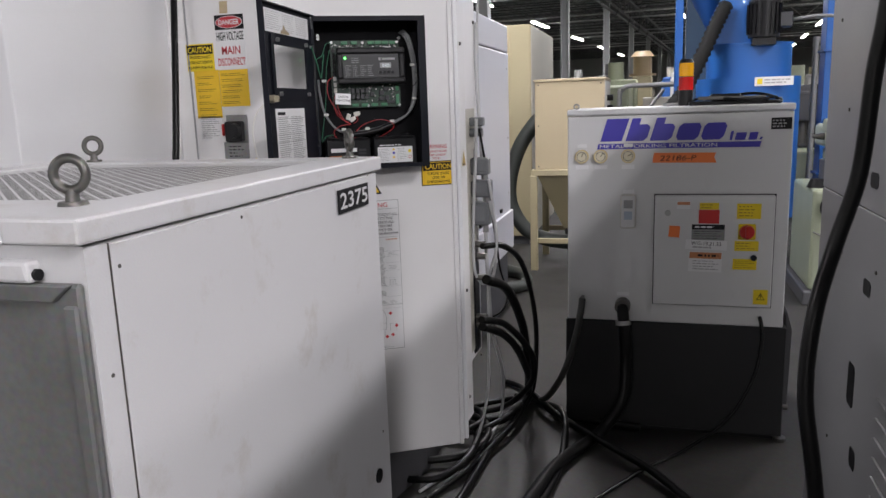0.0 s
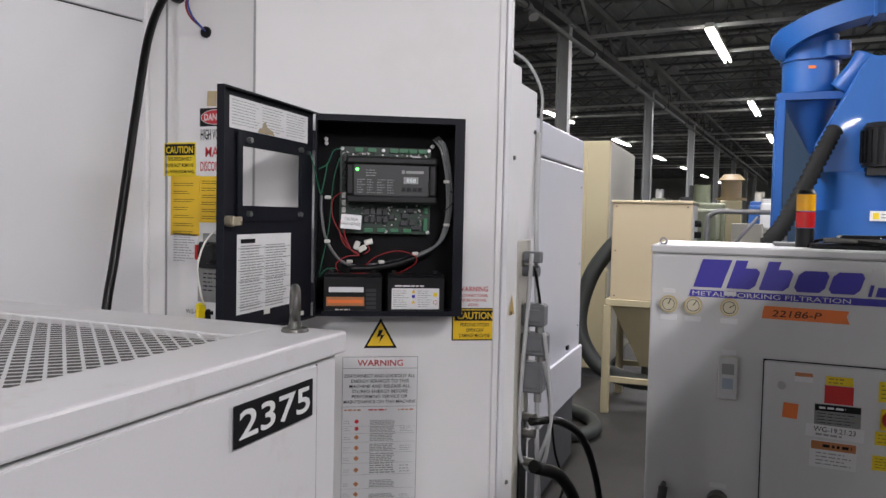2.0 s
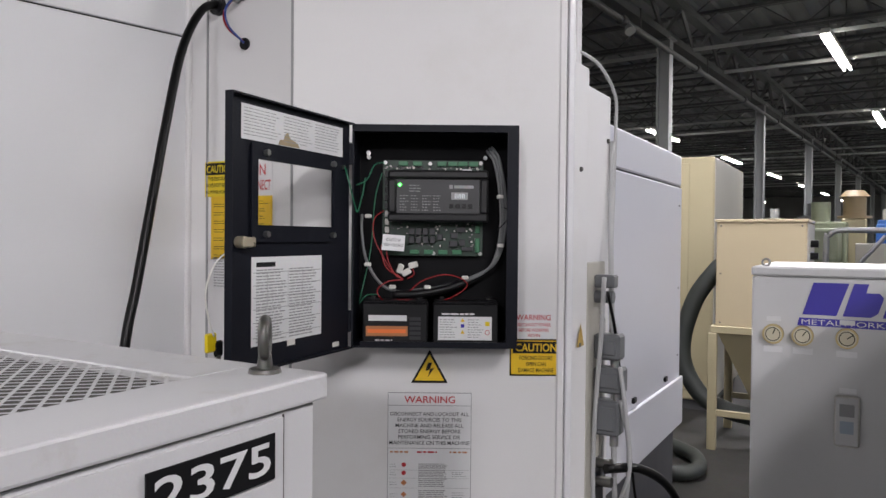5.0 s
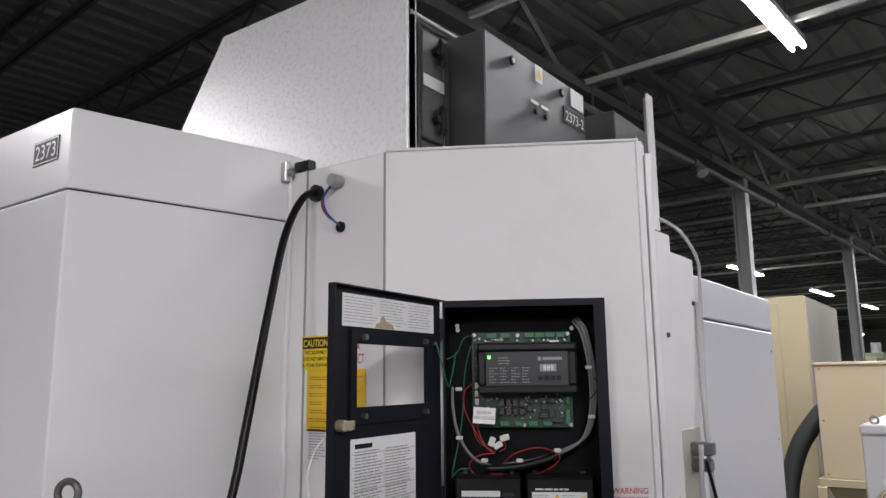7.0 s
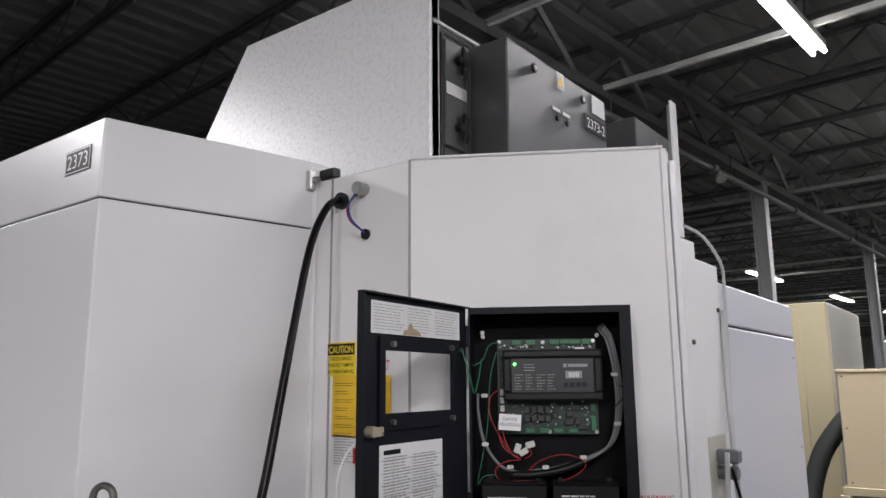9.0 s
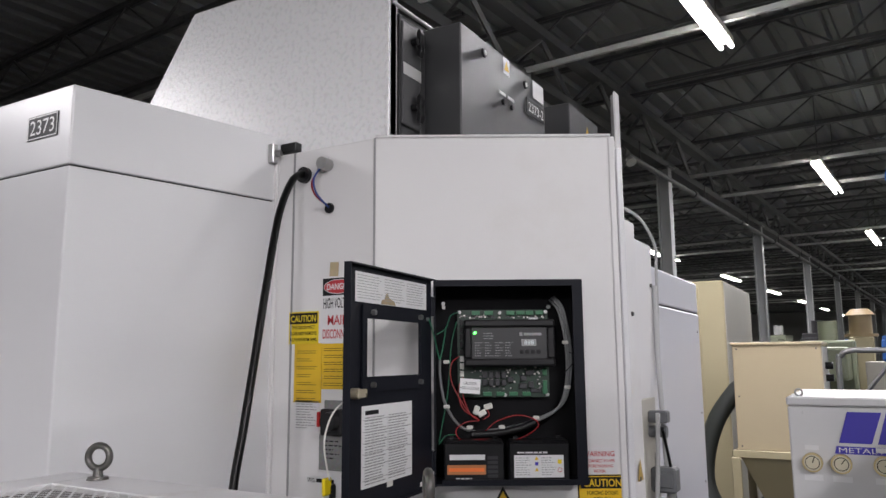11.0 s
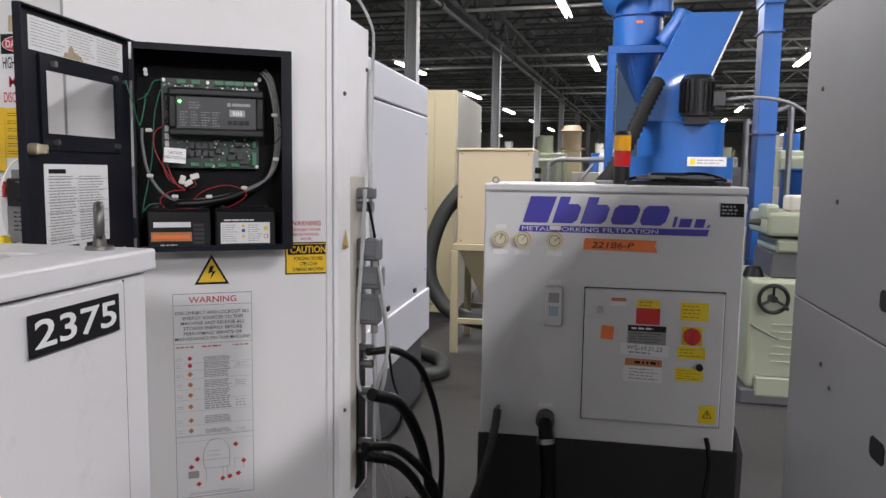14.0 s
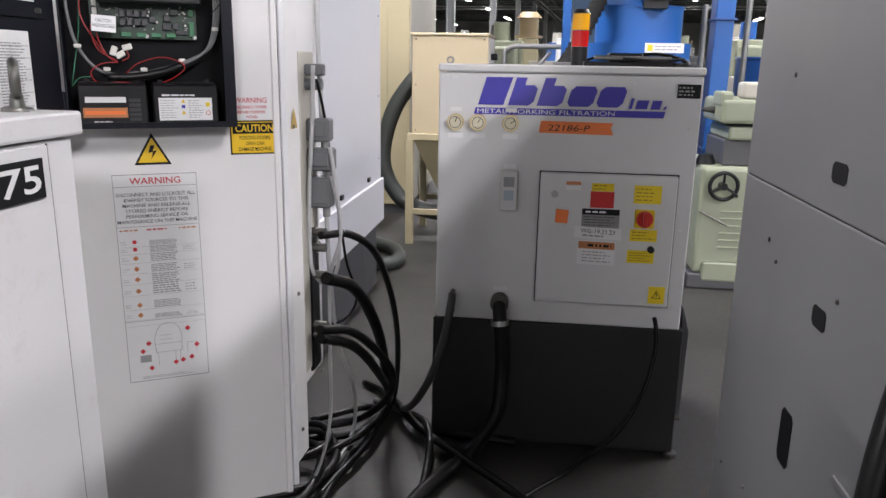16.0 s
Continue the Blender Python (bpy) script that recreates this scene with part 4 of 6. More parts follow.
    for q in ((a0, a1, c1 - w, c1), (a0, a1, c0, c0 + w), (a0, a0 + w, c0 + w, c1 - w), (a1 - w, a1, c0 + w, c1 - w)):
        box(fr, q[0], q[1], fy, fy + 0.03, q[2], q[3], 0.005, 2)
    part("bezel", fr, BLACK, dm)
    part("faceplate", box(BM(), a0 + w, a1 - w, fy + 0.009, fy + 0.012, c0 + w, c1 - w), node_mat("grey_black_faceplate", (0.018, 0.0185, 0.020), 0.4, vary=0.05, bump=0.02), dm)
    p = fy + 0.0082
    for i in range(4):
        xx = a0 + 0.028 + i * 0.026
        part("faceplate_print", print_lines(xx, xx + 0.021, 0.312, 0.352, 6, 0.28, p, 20 + i, 0.5), GREYINK, dm)
    part("faceplate_print", print_lines(a0 + 0.05, a0 + 0.105, 0.356, 0.376, 3, 0.25, p, 31, 0.4), GREYINK, dm)
    part("brand_bar", quad(BM(), 0.232, 0.278, 0.3665, 0.3735, p), GALV, dm)
    part("brand_bar", quad(BM(), 0.221, 0.229, 0.3655, 0.3745, p), GALV, dm)
    part("readout_frame", quad(BM(), 0.226, 0.264, 0.340, 0.357, p), GREYINK, dm)
    part("readout_field", quad(BM(), 0.228, 0.262, 0.3415, 0.3555, p - 0.0003), GALV, dm)
    for i in range(3):
        b = BM()
        xx = 0.234 + i * 0.0085
        quad(b, xx, xx + 0.0015, 0.3435, 0.3535, p - 0.0008)
        quad(b, xx + 0.0045, xx + 0.006, 0.3435, 0.3535, p - 0.0008)
        for z in (0.3435, 0.348, 0.3525):
            quad(b, xx + 0.0015, xx + 0.0045, z, z + 0.0012, p - 0.0008)
        part("digit", b, LCD, dm)
    for i in range(4):
        part("key", box(BM(), 0.221 + i * 0.0145, 0.231 + i * 0.0145, p - 0.002, p + 0.001, 0.320, 0.330, 0.001), BLACK, dm)
    part("status_light", cyl(BM(), (0.106, p, 0.374), (0.106, p - 0.003, 0.374), 0.0036, seg=12), LEDG, dm, "lit green indicator", smooth=True)
    # batteries are laid on the floor of the box
    # cable bundle and wires
    yb = 0.075
    g = [(0.318, PD + 0.004, 0.470), (0.320, yb, 0.455), (0.333, yb - 0.01, 0.43), (0.346, yb - 0.02, 0.35), (0.346, yb - 0.02, 0.26), (0.325, yb - 0.015, 0.19), (0.270, yb - 0.01, 0.155), (0.20, yb - 0.01, 0.132), (0.13, yb - 0.01, 0.122), (0.07, yb - 0.01, 0.135), (0.030, yb - 0.01, 0.19), (0.016, yb - 0.01, 0.26), (0.015, yb, 0.305)]
    for dx, dz, r in ((0, 0, 0.0036), (0.006, 0.004, 0.0033), (-0.006, -0.005, 0.003)):
        n = len(g) if dx == 0 else 9
        part("cable", tube(BM(), [(x + dx, y + dx * 0.3, z + dz) for x, y, z in g[:n]], r, 8, 6), GCABLE, ob)
    part("cable_sleeve", tube(BM(), [(0.09, yb - 0.012, 0.117), (0.15, yb - 0.014, 0.119), (0.215, yb - 0.014, 0.131), (0.262, yb - 0.012, 0.148)], 0.0095, 8, 6), BLACK, ob)
    for x, z in ((0.338, 0.348), (0.340, 0.234), (0.17, 0.135), (0.030, 0.30), (0.030, 0.187), (0.258, 0.158), (0.088, 0.135)):
        part("cable_clip", box(BM(), x - 0.006, x + 0.010, yb - 0.026, yb - 0.018, z - 0.004, z + 0.005, 0.002), CREAMPL, ob)
    wires = [(WIRE_R, [(0.066, by - 0.01, 0.315), (0.045, 0.07, 0.295), (0.045, 0.065, 0.25), (0.07, 0.06, 0.20), (0.09, 0.06, 0.17), (0.115, 0.055, 0.152)]),
             (WIRE_R, [(0.075, by - 0.01, 0.26), (0.062, 0.07, 0.225), (0.075, 0.06, 0.18), (0.11, 0.055, 0.158)]),
             (WIRE_R, [(0.082, by - 0.01, 0.25), (0.075, 0.065, 0.21), (0.095, 0.055, 0.165), (0.115, 0.055, 0.154)]),
             (WIRE_R, [(0.115, 0.055, 0.152), (0.08, 0.05, 0.148), (0.055, 0.05, 0.128), (0.07, 0.05, 0.104), (0.12, 0.05, 0.106), (0.165, 0.06, 0.10)]),
             (WIRE_R, [(0.13, 0.06, 0.125), (0.16, 0.055, 0.15), (0.21, 0.05, 0.165), (0.25, 0.05, 0.157), (0.265, 0.05, 0.14), (0.24, 0.05, 0.118), (0.20, 0.06, 0.10)]),
             (WIRE_R, [(0.135, 0.055, 0.182), (0.14, 0.055, 0.165), (0.125, 0.055, 0.155)]),
             (WIRE_G, [(0.066, by - 0.008, 0.430), (0.045, 0.06, 0.42), (0.03, 0.04, 0.385), (0.008, 0.02, 0.37)]),
             (WIRE_G, [(0.06, by - 0.004, 0.405), (0.045, 0.08, 0.34), (0.035, 0.085, 0.22), (0.012, 0.06, 0.10)]),
             (WIRE_G, [(0.012, 0.05, 0.095), (0.03, 0.05, 0.115), (0.055, 0.05, 0.118)]),
             (BLACK, [(0.34, 0.055, 0.325), (0.355, 0.05, 0.32), (0.36, 0.05, 0.30), (0.335, 0.05, 0.27)])]
    for mt, pts in wires:
        part("wire", tube(BM(), pts, 0.0014, 6, 6), mt, ob)
    for x, z, a in ((0.108, 0.178, 20), (0.122, 0.170, 60), (0.138, 0.187, 75)):
        part("wire_connector", box(BM(), -0.007, 0.007, -0.004, 0.004, -0.011, 0.011, 0.002), CREAMPL, ob, m=pose(x, 0.055, z, 0, a, 0))
    for x, z in ((0.025, 0.455), (0.026, 0.445), (0.308, 0.445)):
        part("stud", cyl(BM(), (x, PD - 0.006, z), (x, PD - 0.016, z), 0.005, seg=10), STEEL, ob, smooth=True)
    # hinges
    for z in (0.06, 0.44):
        part("hinge", box(BM(), -0.012, 0.0, -0.002, 0.006, z - 0.025, z + 0.025, 0.002), NAVY, ob)
    return ob


def thing_part(name, parent):
    """A small mesh body under a thing that carries further parts."""
    return part(name, box(BM(), 0.16, 0.22, 0.085, 0.097, 0.32, 0.38), BLACK, parent)


control_panel()


def voltage_tag():
    ob = sheet("voltage_tag", 0.052, 0.037, PAPER, PANEL @ pose(0.092, 0.045, 0.2385, 0, 4, 0) @ pose(0, 0, 0, -8, 0, 0), "white tag lettered caution high voltage", "tag", 0.003)
    part("tag_word", letters("CAUTION", -0.017, 0.003, 0.033, 0.0075, -0.0038), INK, ob)
    part("tag_word", letters("HIGH VOLTAGE", -0.024, -0.009, 0.048, 0.0075, -0.0038), INK, ob)


voltage_tag()


def battery(x, label, kind):
    ob = thing("battery", PANEL @ pose(x, 0.018, 0.0045), label, "battery", "backup batteries")
    part("case", box(BM(), 0, 0.150, 0, 0.066, 0, 0.096, 0.003), BLACK, ob)
    part("case_lid", box(BM(), 0.002, 0.148, 0.002, 0.064, 0.096, 0.101, 0.002), BLACK, ob)
    for q in (0.02, 0.13):
        part("terminal", box(BM(), q - 0.005, q + 0.005, 0.04, 0.05, 0.101, 0.108), BLACK, ob)
    if kind:
        part("brand_bar", quad(BM(), 0.014, 0.102, 0.055, 0.068, -0.0008), PAPER, ob, "white brand bar")
        part("copper_band", quad(BM(), 0.008, 0.104, 0.020, 0.043, -0.0008), CBAND, ob, "copper-coloured band")
        part("band_shine", quad(BM(), 0.012, 0.100, 0.027, 0.036, -0.0014), ORANGE, ob)
        part("fine_print", print_lines(0.030, 0.085, 0.007, 0.014, 1, 0.4, -0.0008, 3), PAPER, ob)
        for i in range(5):
            part("side_print", quad(BM(), 0.108, 0.134, 0.012 + i * 0.011, 0.020 + i * 0.011, -0.0008), CHIP, ob)
    else:
        lab = part("paper_label", quad(BM(), 0.012, 0.135, 0.012, 0.066, -0.0008), OLDPAPER, ob, "white data label")
        part("fine_print", print_lines(0.016, 0.062, 0.016, 0.062, 8, 0.3, -0.0014, 7), GREYINK, lab)
        part("fine_print", print_lines(0.080, 0.118, 0.016, 0.062, 8, 0.3, -0.0014, 8), GREYINK, lab)
        part("symbol", tri_sign(BM(), 0.010, 0.009, -0.0014, 0.068, 0.054), YEL, lab)
        part("symbol", tri_sign(BM(), 0.010, 0.009, -0.0014, 0.068, 0.027), YEL, lab)
        part("symbol", quad(BM(), 0.064, 0.072, 0.041, 0.049, -0.0014), LOGO, lab)
        part("symbol", quad(BM(), 0.120, 0.130, 0.045, 0.055, -0.0014), YELB, lab)
        part("symbol", torus(BM(), (0.125, -0.0014, 0.030), 0.005, 0.0007, "y", 16, 4), REDINK, lab)
        part("header_print", print_lines(0.02, 0.115, 0.069, 0.075, 1, 0.6, -0.0008, 12), PAPER, ob)
    return ob


battery(0.024, "black backup battery with a copper band in the panel", True)
battery(0.186, "black backup battery with a white data label", False)


def panel_door():
    """Swung open on the panel's left edge; its inner side faces the aisle."""
    m = PANEL @ pose(-0.006, -0.004, 0, 0, 0, -114.5)
    W, t = 0.408, 0.0025
    ob = thing("panel_door", m, "open black panel door with a clear window", "panel door")
    wx0, wx1, wz0, wz1 = W * 0.17, W * 0.80, 0.272, 0.395       # window opening, x from the hinge
    b = BM()
    for q in ((0, W, 0, wz0), (0, W, wz1, PH), (0, wx0, wz0, wz1), (wx1, W, wz0, wz1)):
        box(b, q[0], q[1], -t, 0, q[2], q[3])
    bmesh.ops.remove_doubles(b, verts=b.verts, dist=1e-5)
    part("door_sheet", b, NAVY, ob)
    part("rim", box(BM(), W - 0.003, W, 0, 0.014, 0, PH), NAVY, ob)
    part("rim", box(BM(), 0.0, W - 0.003, 0, 0.014, PH - 0.003, PH), NAVY, ob)
    part("rim", box(BM(), 0.0, W - 0.003, 0, 0.014, 0, 0.003), NAVY, ob)
    # window and its retaining frame on the inside
    b = BM()
    fx0, fx1, fz0, fz1 = wx0 - 0.028, wx1 + 0.018, wz0 - 0.032, wz1 + 0.028
    for q in ((fx0, fx1, fz0, wz0), (fx0, fx1, wz1, fz1), (fx0, wx0, wz0, wz1), (wx1, fx1, wz0, wz1)):
        box(b, q[0], q[1], 0.003, 0.006, q[2], q[3])
    part("window_frame", b, NAVY, ob)
    p = part("window_pane", box(BM(), wx0 - 0.006, wx1 + 0.006, 0.0006, 0.0026, wz0 - 0.006, wz1 + 0.006), GLASS, ob, "clear plastic window")
    p.visible_shadow = False
    nut = mesh_of("nut", cyl(BM(), (0, 0, 0), (0, 0.009, 0), 0.0062, seg=6), STEEL, True)
    for x in (wx0 + 0.01, wx1 - 0.02):
        for z in (wz0 - 0.017, wz1 + 0.013):
            part_on("nut", nut, ob, pose(x, 0.006, z))
    l = part("latch", cyl(BM(), (W * 0.92, -0.012, 0.240), (W * 0.92, 0.016, 0.240), 0.011, seg=14), PLATED, ob, "plated cam lock", smooth=True)
    part("latch_cam", box(BM(), W * 0.86, W * 0.945, 0.016, 0.022, 0.231, 0.249, 0.002), PLATED, l)
    flip = pose(0, 0, 0, 0, 0, 180)
    s = part("paper_label", box(BM(), W * 0.075, W * 0.905, 0.0005, 0.0014, 0.428, 0.492), OLDPAPER, ob, "creased paper log label")
    part("fine_print", print_lines(-W * 0.89, -W * 0.62, 0.434, 0.488, 9, 0.22, -0.002, 4, 0.8), GREYINK, s, m=flip)
    part("fine_print", print_lines(-W * 0.60, -W * 0.36, 0.434, 0.488, 9, 0.22, -0.002, 5, 0.8), GREYINK, s, m=flip)
    part("fine_print", print_lines(-W * 0.34, -W * 0.10, 0.434, 0.488, 9, 0.22, -0.002, 6, 0.8), GREYINK, s, m=flip)
    part("brown_stain", slab(BM(), [(W * 0.47, 0.429), (W * 0.64, 0.429), (W * 0.63, 0.438), (W * 0.60, 0.440), (W * 0.585, 0.452), (W * 0.565, 0.455), (W * 0.545, 0.444), (W * 0.49, 0.438)], 0.0015, 0.0018), node_mat("tan_stain", (0.42, 0.33, 0.19), 0.6, vary=0.2, scale=60), s)
    s = part("paper_label", box(BM(), W * 0.27, W * 0.83, 0.0005, 0.0014, 0.045, 0.212), OLDPAPER, ob, "white approval label with printed boxes")
    b = BM()
    for z in (0.06, 0.088, 0.113, 0.135, 0.158, 0.182):
        quad(b, -W * 0.82, -W * 0.28, z, z + 0.0012, -0.0018)
    for x in (0.72, 0.56, 0.44):
        quad(b, -W * x, -W * x + 0.0012, 0.113, 0.185, -0.0018)
    part("ruled_lines", b, GREYINK, s, m=flip)
    for i, (a, c) in enumerate(((0.80, 0.57), (0.55, 0.31))):
        part("fine_print", print_lines(-W * a, -W * c, 0.05, 0.190, 24, 0.42, -0.002, 40 + i, 0.75), GREYINK, s, m=flip)
    part("brand_bar", quad(BM(), -W * 0.80, -W * 0.66, 0.193, 0.202, -0.0022), INK, s, m=flip)
    part("white_tab", box(BM(), W * 0.50, W * 0.56, 0.0005, 0.002, 0.034, 0.046), CREAMPL, ob)
    part("white_tab", box(BM(), W * 0.10, W * 0.16, 0.0005, 0.002, 0.010, 0.020), CREAMPL, ob)
    part("ground_stud", cyl(BM(), (W * 0.09, 0, 0.405), (W * 0.09, 0.012, 0.405), 0.0045, seg=10), STEEL, ob, smooth=True)
    part("wire", tube(BM(), [(W * 0.09, 0.012, 0.405), (W * 0.085, 0.025, 0.36), (W * 0.05, 0.03, 0.315), (0.01, 0.03, 0.31), (-0.01, 0.03, 0.35), (-0.012, 0.035, 0.385)], 0.0015, 6, 6), WIRE_G, ob, "green ground wire")
    # key hung on a cord from the latch
    k = thing("hanging_key", m @ pose(W * 0.93, -0.02, 0.23), "key with yellow tag on a clear cord", "key")
    part("cord", tube(BM(), [(0, 0.01, 0.0), (0.022, -0.01, -0.03), (0.034, -0.02, -0.08), (0.025, -0.02, -0.13), (0.012, -0.02, -0.16)], 0.002, 6, 6), CREAMPL, k)
    part("yellow_tag", box(BM(), 0.0, 0.028, -0.03, -0.022, -0.19, -0.155, 0.003), YELB, k)
    part("key_blade", box(BM(), -0.008, 0.002, -0.024, -0.021, -0.235, -0.19), STEEL, k)
    part("key_head", box(BM(), -0.014, 0.008, -0.026, -0.020, -0.20, -0.170, 0.004), BLACK, k)


panel_door()


# ---- signs on the machine ----
def sign_words(ob, rows, mt):
    for body, x, z, w, h in rows:
        part("sign_lettering", letters(body, x, z, w, h, bold=0.012), mt, ob)


def face_signs():
    s = sheet("caution_sign", 0.128, 0.090, YEL, FACE @ pose(0.600, -0.0004, 1.431), "yellow caution sign with a black header", "sign")
    b = BM()
    for q in ((-0.064, 0.064, 0.0415, 0.045), (-0.064, 0.064, -0.045, -0.0415), (-0.064, -0.0605, -0.0415, 0.0415), (0.0605, 0.064, -0.0415, 0.0415)):
        quad(b, *q, -0.0018)
    part("border", b, INK, s)
    part("header", quad(BM(), -0.057, 0.057, 0.010, 0.039), INK, s)
    part("header_word", letters("CAUTION", -0.050, 0.0145, 0.100, 0.020, -0.0028, bold=0.02), YEL, s)
    sign_words(s, (("FORCING DOORS", -0.040, -0.006, 0.080, 0.010), ("OPEN CAN", -0.024, -0.021, 0.048, 0.010), ("DAMAGE MACHINE", -0.043, -0.036, 0.086, 0.010)), INK)
    s = sheet("warning_label", 0.094, 0.066, PAPER, FACE @ pose(0.594, -0.0004, 1.510), "white warning label with red words", "sign")
    sign_words(s, (("WARNING", -0.043, 0.012, 0.084, 0.014), ("DISCONNECT POWER", -0.043, -0.003, 0.084, 0.008), ("BEFORE WORKING", -0.036, -0.016, 0.072, 0.008), ("WITHIN", -0.015, -0.029, 0.030, 0.008)), REDINK)
    t = solid("voltage_sign", tri_sign(BM(), 0.090, 0.082, -0.0012), INK, FACE @ pose(0.3405, 0, 1.366), "yellow high-voltage warning triangle", "sign")
    part("triangle_field", tri_sign(BM(), 0.072, 0.064, -0.0018, 0, 0.006), YEL, t)
    b = slab(BM(), [(-0.004, 0.050), (-0.010, 0.030), (0.001, 0.033), (-0.004, 0.014), (0.011, 0.037), (0.001, 0.035), (0.006, 0.050)], -0.0024, -0.0020)
    part("lightning_mark", b, INK, t)
    s = sheet("lockout_sign", 0.205, 0.570, PAPER, FACE @ pose(0.3415, -0.0004, 1.058), "tall white lockout procedure sign with diagrams", "sign")
    b = BM()
    for q in ((-0.1025, 0.1025, 0.2830, 0.285), (-0.1025, 0.1025, -0.285, -0.2830), (-0.1025, -0.1010, -0.283, 0.283), (0.1010, 0.1025, -0.283, 0.283), (-0.101, 0.101, 0.252, 0.2534), (-0.101, 0.101, -0.112, -0.1105), (-0.101, 0.101, 0.147, 0.1482)):
        quad(b, *q, -0.0018)
    part("border", b, GREYINK, s)
    part("header_word", letters("WARNING", -0.062, 0.259, 0.124, 0.017, -0.0022, bold=0.01), REDINK, s)
    for i, (body, w) in enumerate((("DISCONNECT AND LOCKOUT ALL", 0.192), ("ENERGY SOURCES TO THIS", 0.156), ("MACHINE AND RELEASE ALL", 0.166), ("STORED ENERGY BEFORE", 0.152), ("PERFORMING SERVICE OR", 0.152), ("MAINTENANCE ON THIS MACHINE", 0.196))):
        part("sign_lettering", letters(body, -w / 2, 0.2275 - i * 0.0142, w, 0.0092, bold=0.004), INK, s)
    for i, (a, c) in enumerate(((-0.096, -0.04), (-0.03, 0.04), (0.05, 0.095))):
        part("orange_print", print_lines(a, c, 0.134, 0.143, 1, 0.45, -0.002, 50 + i), CBAND if i != 1 else REDINK, s)
    zs = (0.107, 0.087, 0.063, 0.034, 0.005, -0.027, -0.066, -0.0945, -0.112)
    b = BM()
    for z in zs:
        quad(b, -0.098, 0.098, z - 0.0135, z - 0.0129, -0.0018)
    part("ruled_lines", b, GREYINK, s)
    for i, z in enumerate(zs[:-1]):
        h = (z - zs[i + 1]) - 0.004
        part("fine_print", print_lines(-0.026, 0.045, z - 0.011, z - 0.011 + h * 0.92, 5, 0.55, -0.002, 60 + i, 0.85), GREYINK, s)
        if i % 2:
            part("fine_print", print_lines(0.056, 0.092, z - 0.010, z - 0.010 + h * 0.7, 3, 0.3, -0.002, 80 + i), GREYINK, s)
        part("fine_print", print_lines(-0.096, -0.078, z - 0.008, z + 0.004, 2, 0.3, -0.002, 90 + i), GREYINK, s)
        if i < 2:
            part("red_mark", cyl(BM(), (-0.062, -0.0014, z), (-0.062, -0.0022, z), 0.0055, seg=14), REDINK, s)
        else:
            part("red_mark", slab(BM(), [(-0.0695, z), (-0.062, z - 0.0075), (-0.0545, z), (-0.062, z + 0.0075)], -0.0022, -0.0016), CBAND, s)
    # machine outline diagram at the foot of the sign
    b = BM()
    tube(b, [(-0.030, -0.0018, -0.205), (-0.032, -0.0018, -0.165), (-0.015, -0.0018, -0.128), (0.015, -0.0018, -0.125), (0.036, -0.0018, -0.150), (0.036, -0.0018, -0.205)], 0.0008, 4, 6)
    for q in ((-0.032, 0.036, -0.182, -0.181), (-0.032, 0.036, -0.206, -0.205), (-0.018, 0.012, -0.158, -0.157), (-0.018, 0.012, -0.170, -0.169), (-0.026, -0.025, -0.245, -0.206), (0.018, 0.019, -0.24, -0.206), (0.030, 0.031, -0.24, -0.206), (0.05, 0.051, -0.215, -0.185), (0.074, 0.075, -0.215, -0.185), (0.05, 0.075, -0.186, -0.185)):
        quad(b, *q, -0.0018)
    part("diagram_lines", b, GREYINK, s)
    part("diagram_block", quad(BM(), -0.072, -0.044, -0.230, -0.210), GREYINK, s)
    for x, z in ((0.054, -0.144), (-0.048, -0.177), (0.075, -0.194), (-0.064, -0.198), (-0.045, -0.2485), (0.018, -0.239), (0.037, -0.235), (0.060, -0.229)):
        part("red_mark", slab(BM(), [(x - 0.0075, z), (x, z - 0.0075), (x + 0.0075, z), (x, z + 0.0075)], -0.0022, -0.0016), REDINK, s)
    part("fine_print", print_lines(-0.07, 0.08, -0.279, -0.270, 2, 0.3, -0.002, 99), GREYINK, s)
    # hazard sticker on the side cover
    solid("side_sticker", tri_sign(BM(), 0.055, 0.060), TANSTICK, pose(-0.1625, 3.345, 1.445, 0, 0, 90), "small faded yellow hazard triangle on the side cover", "sticker")


face_signs()


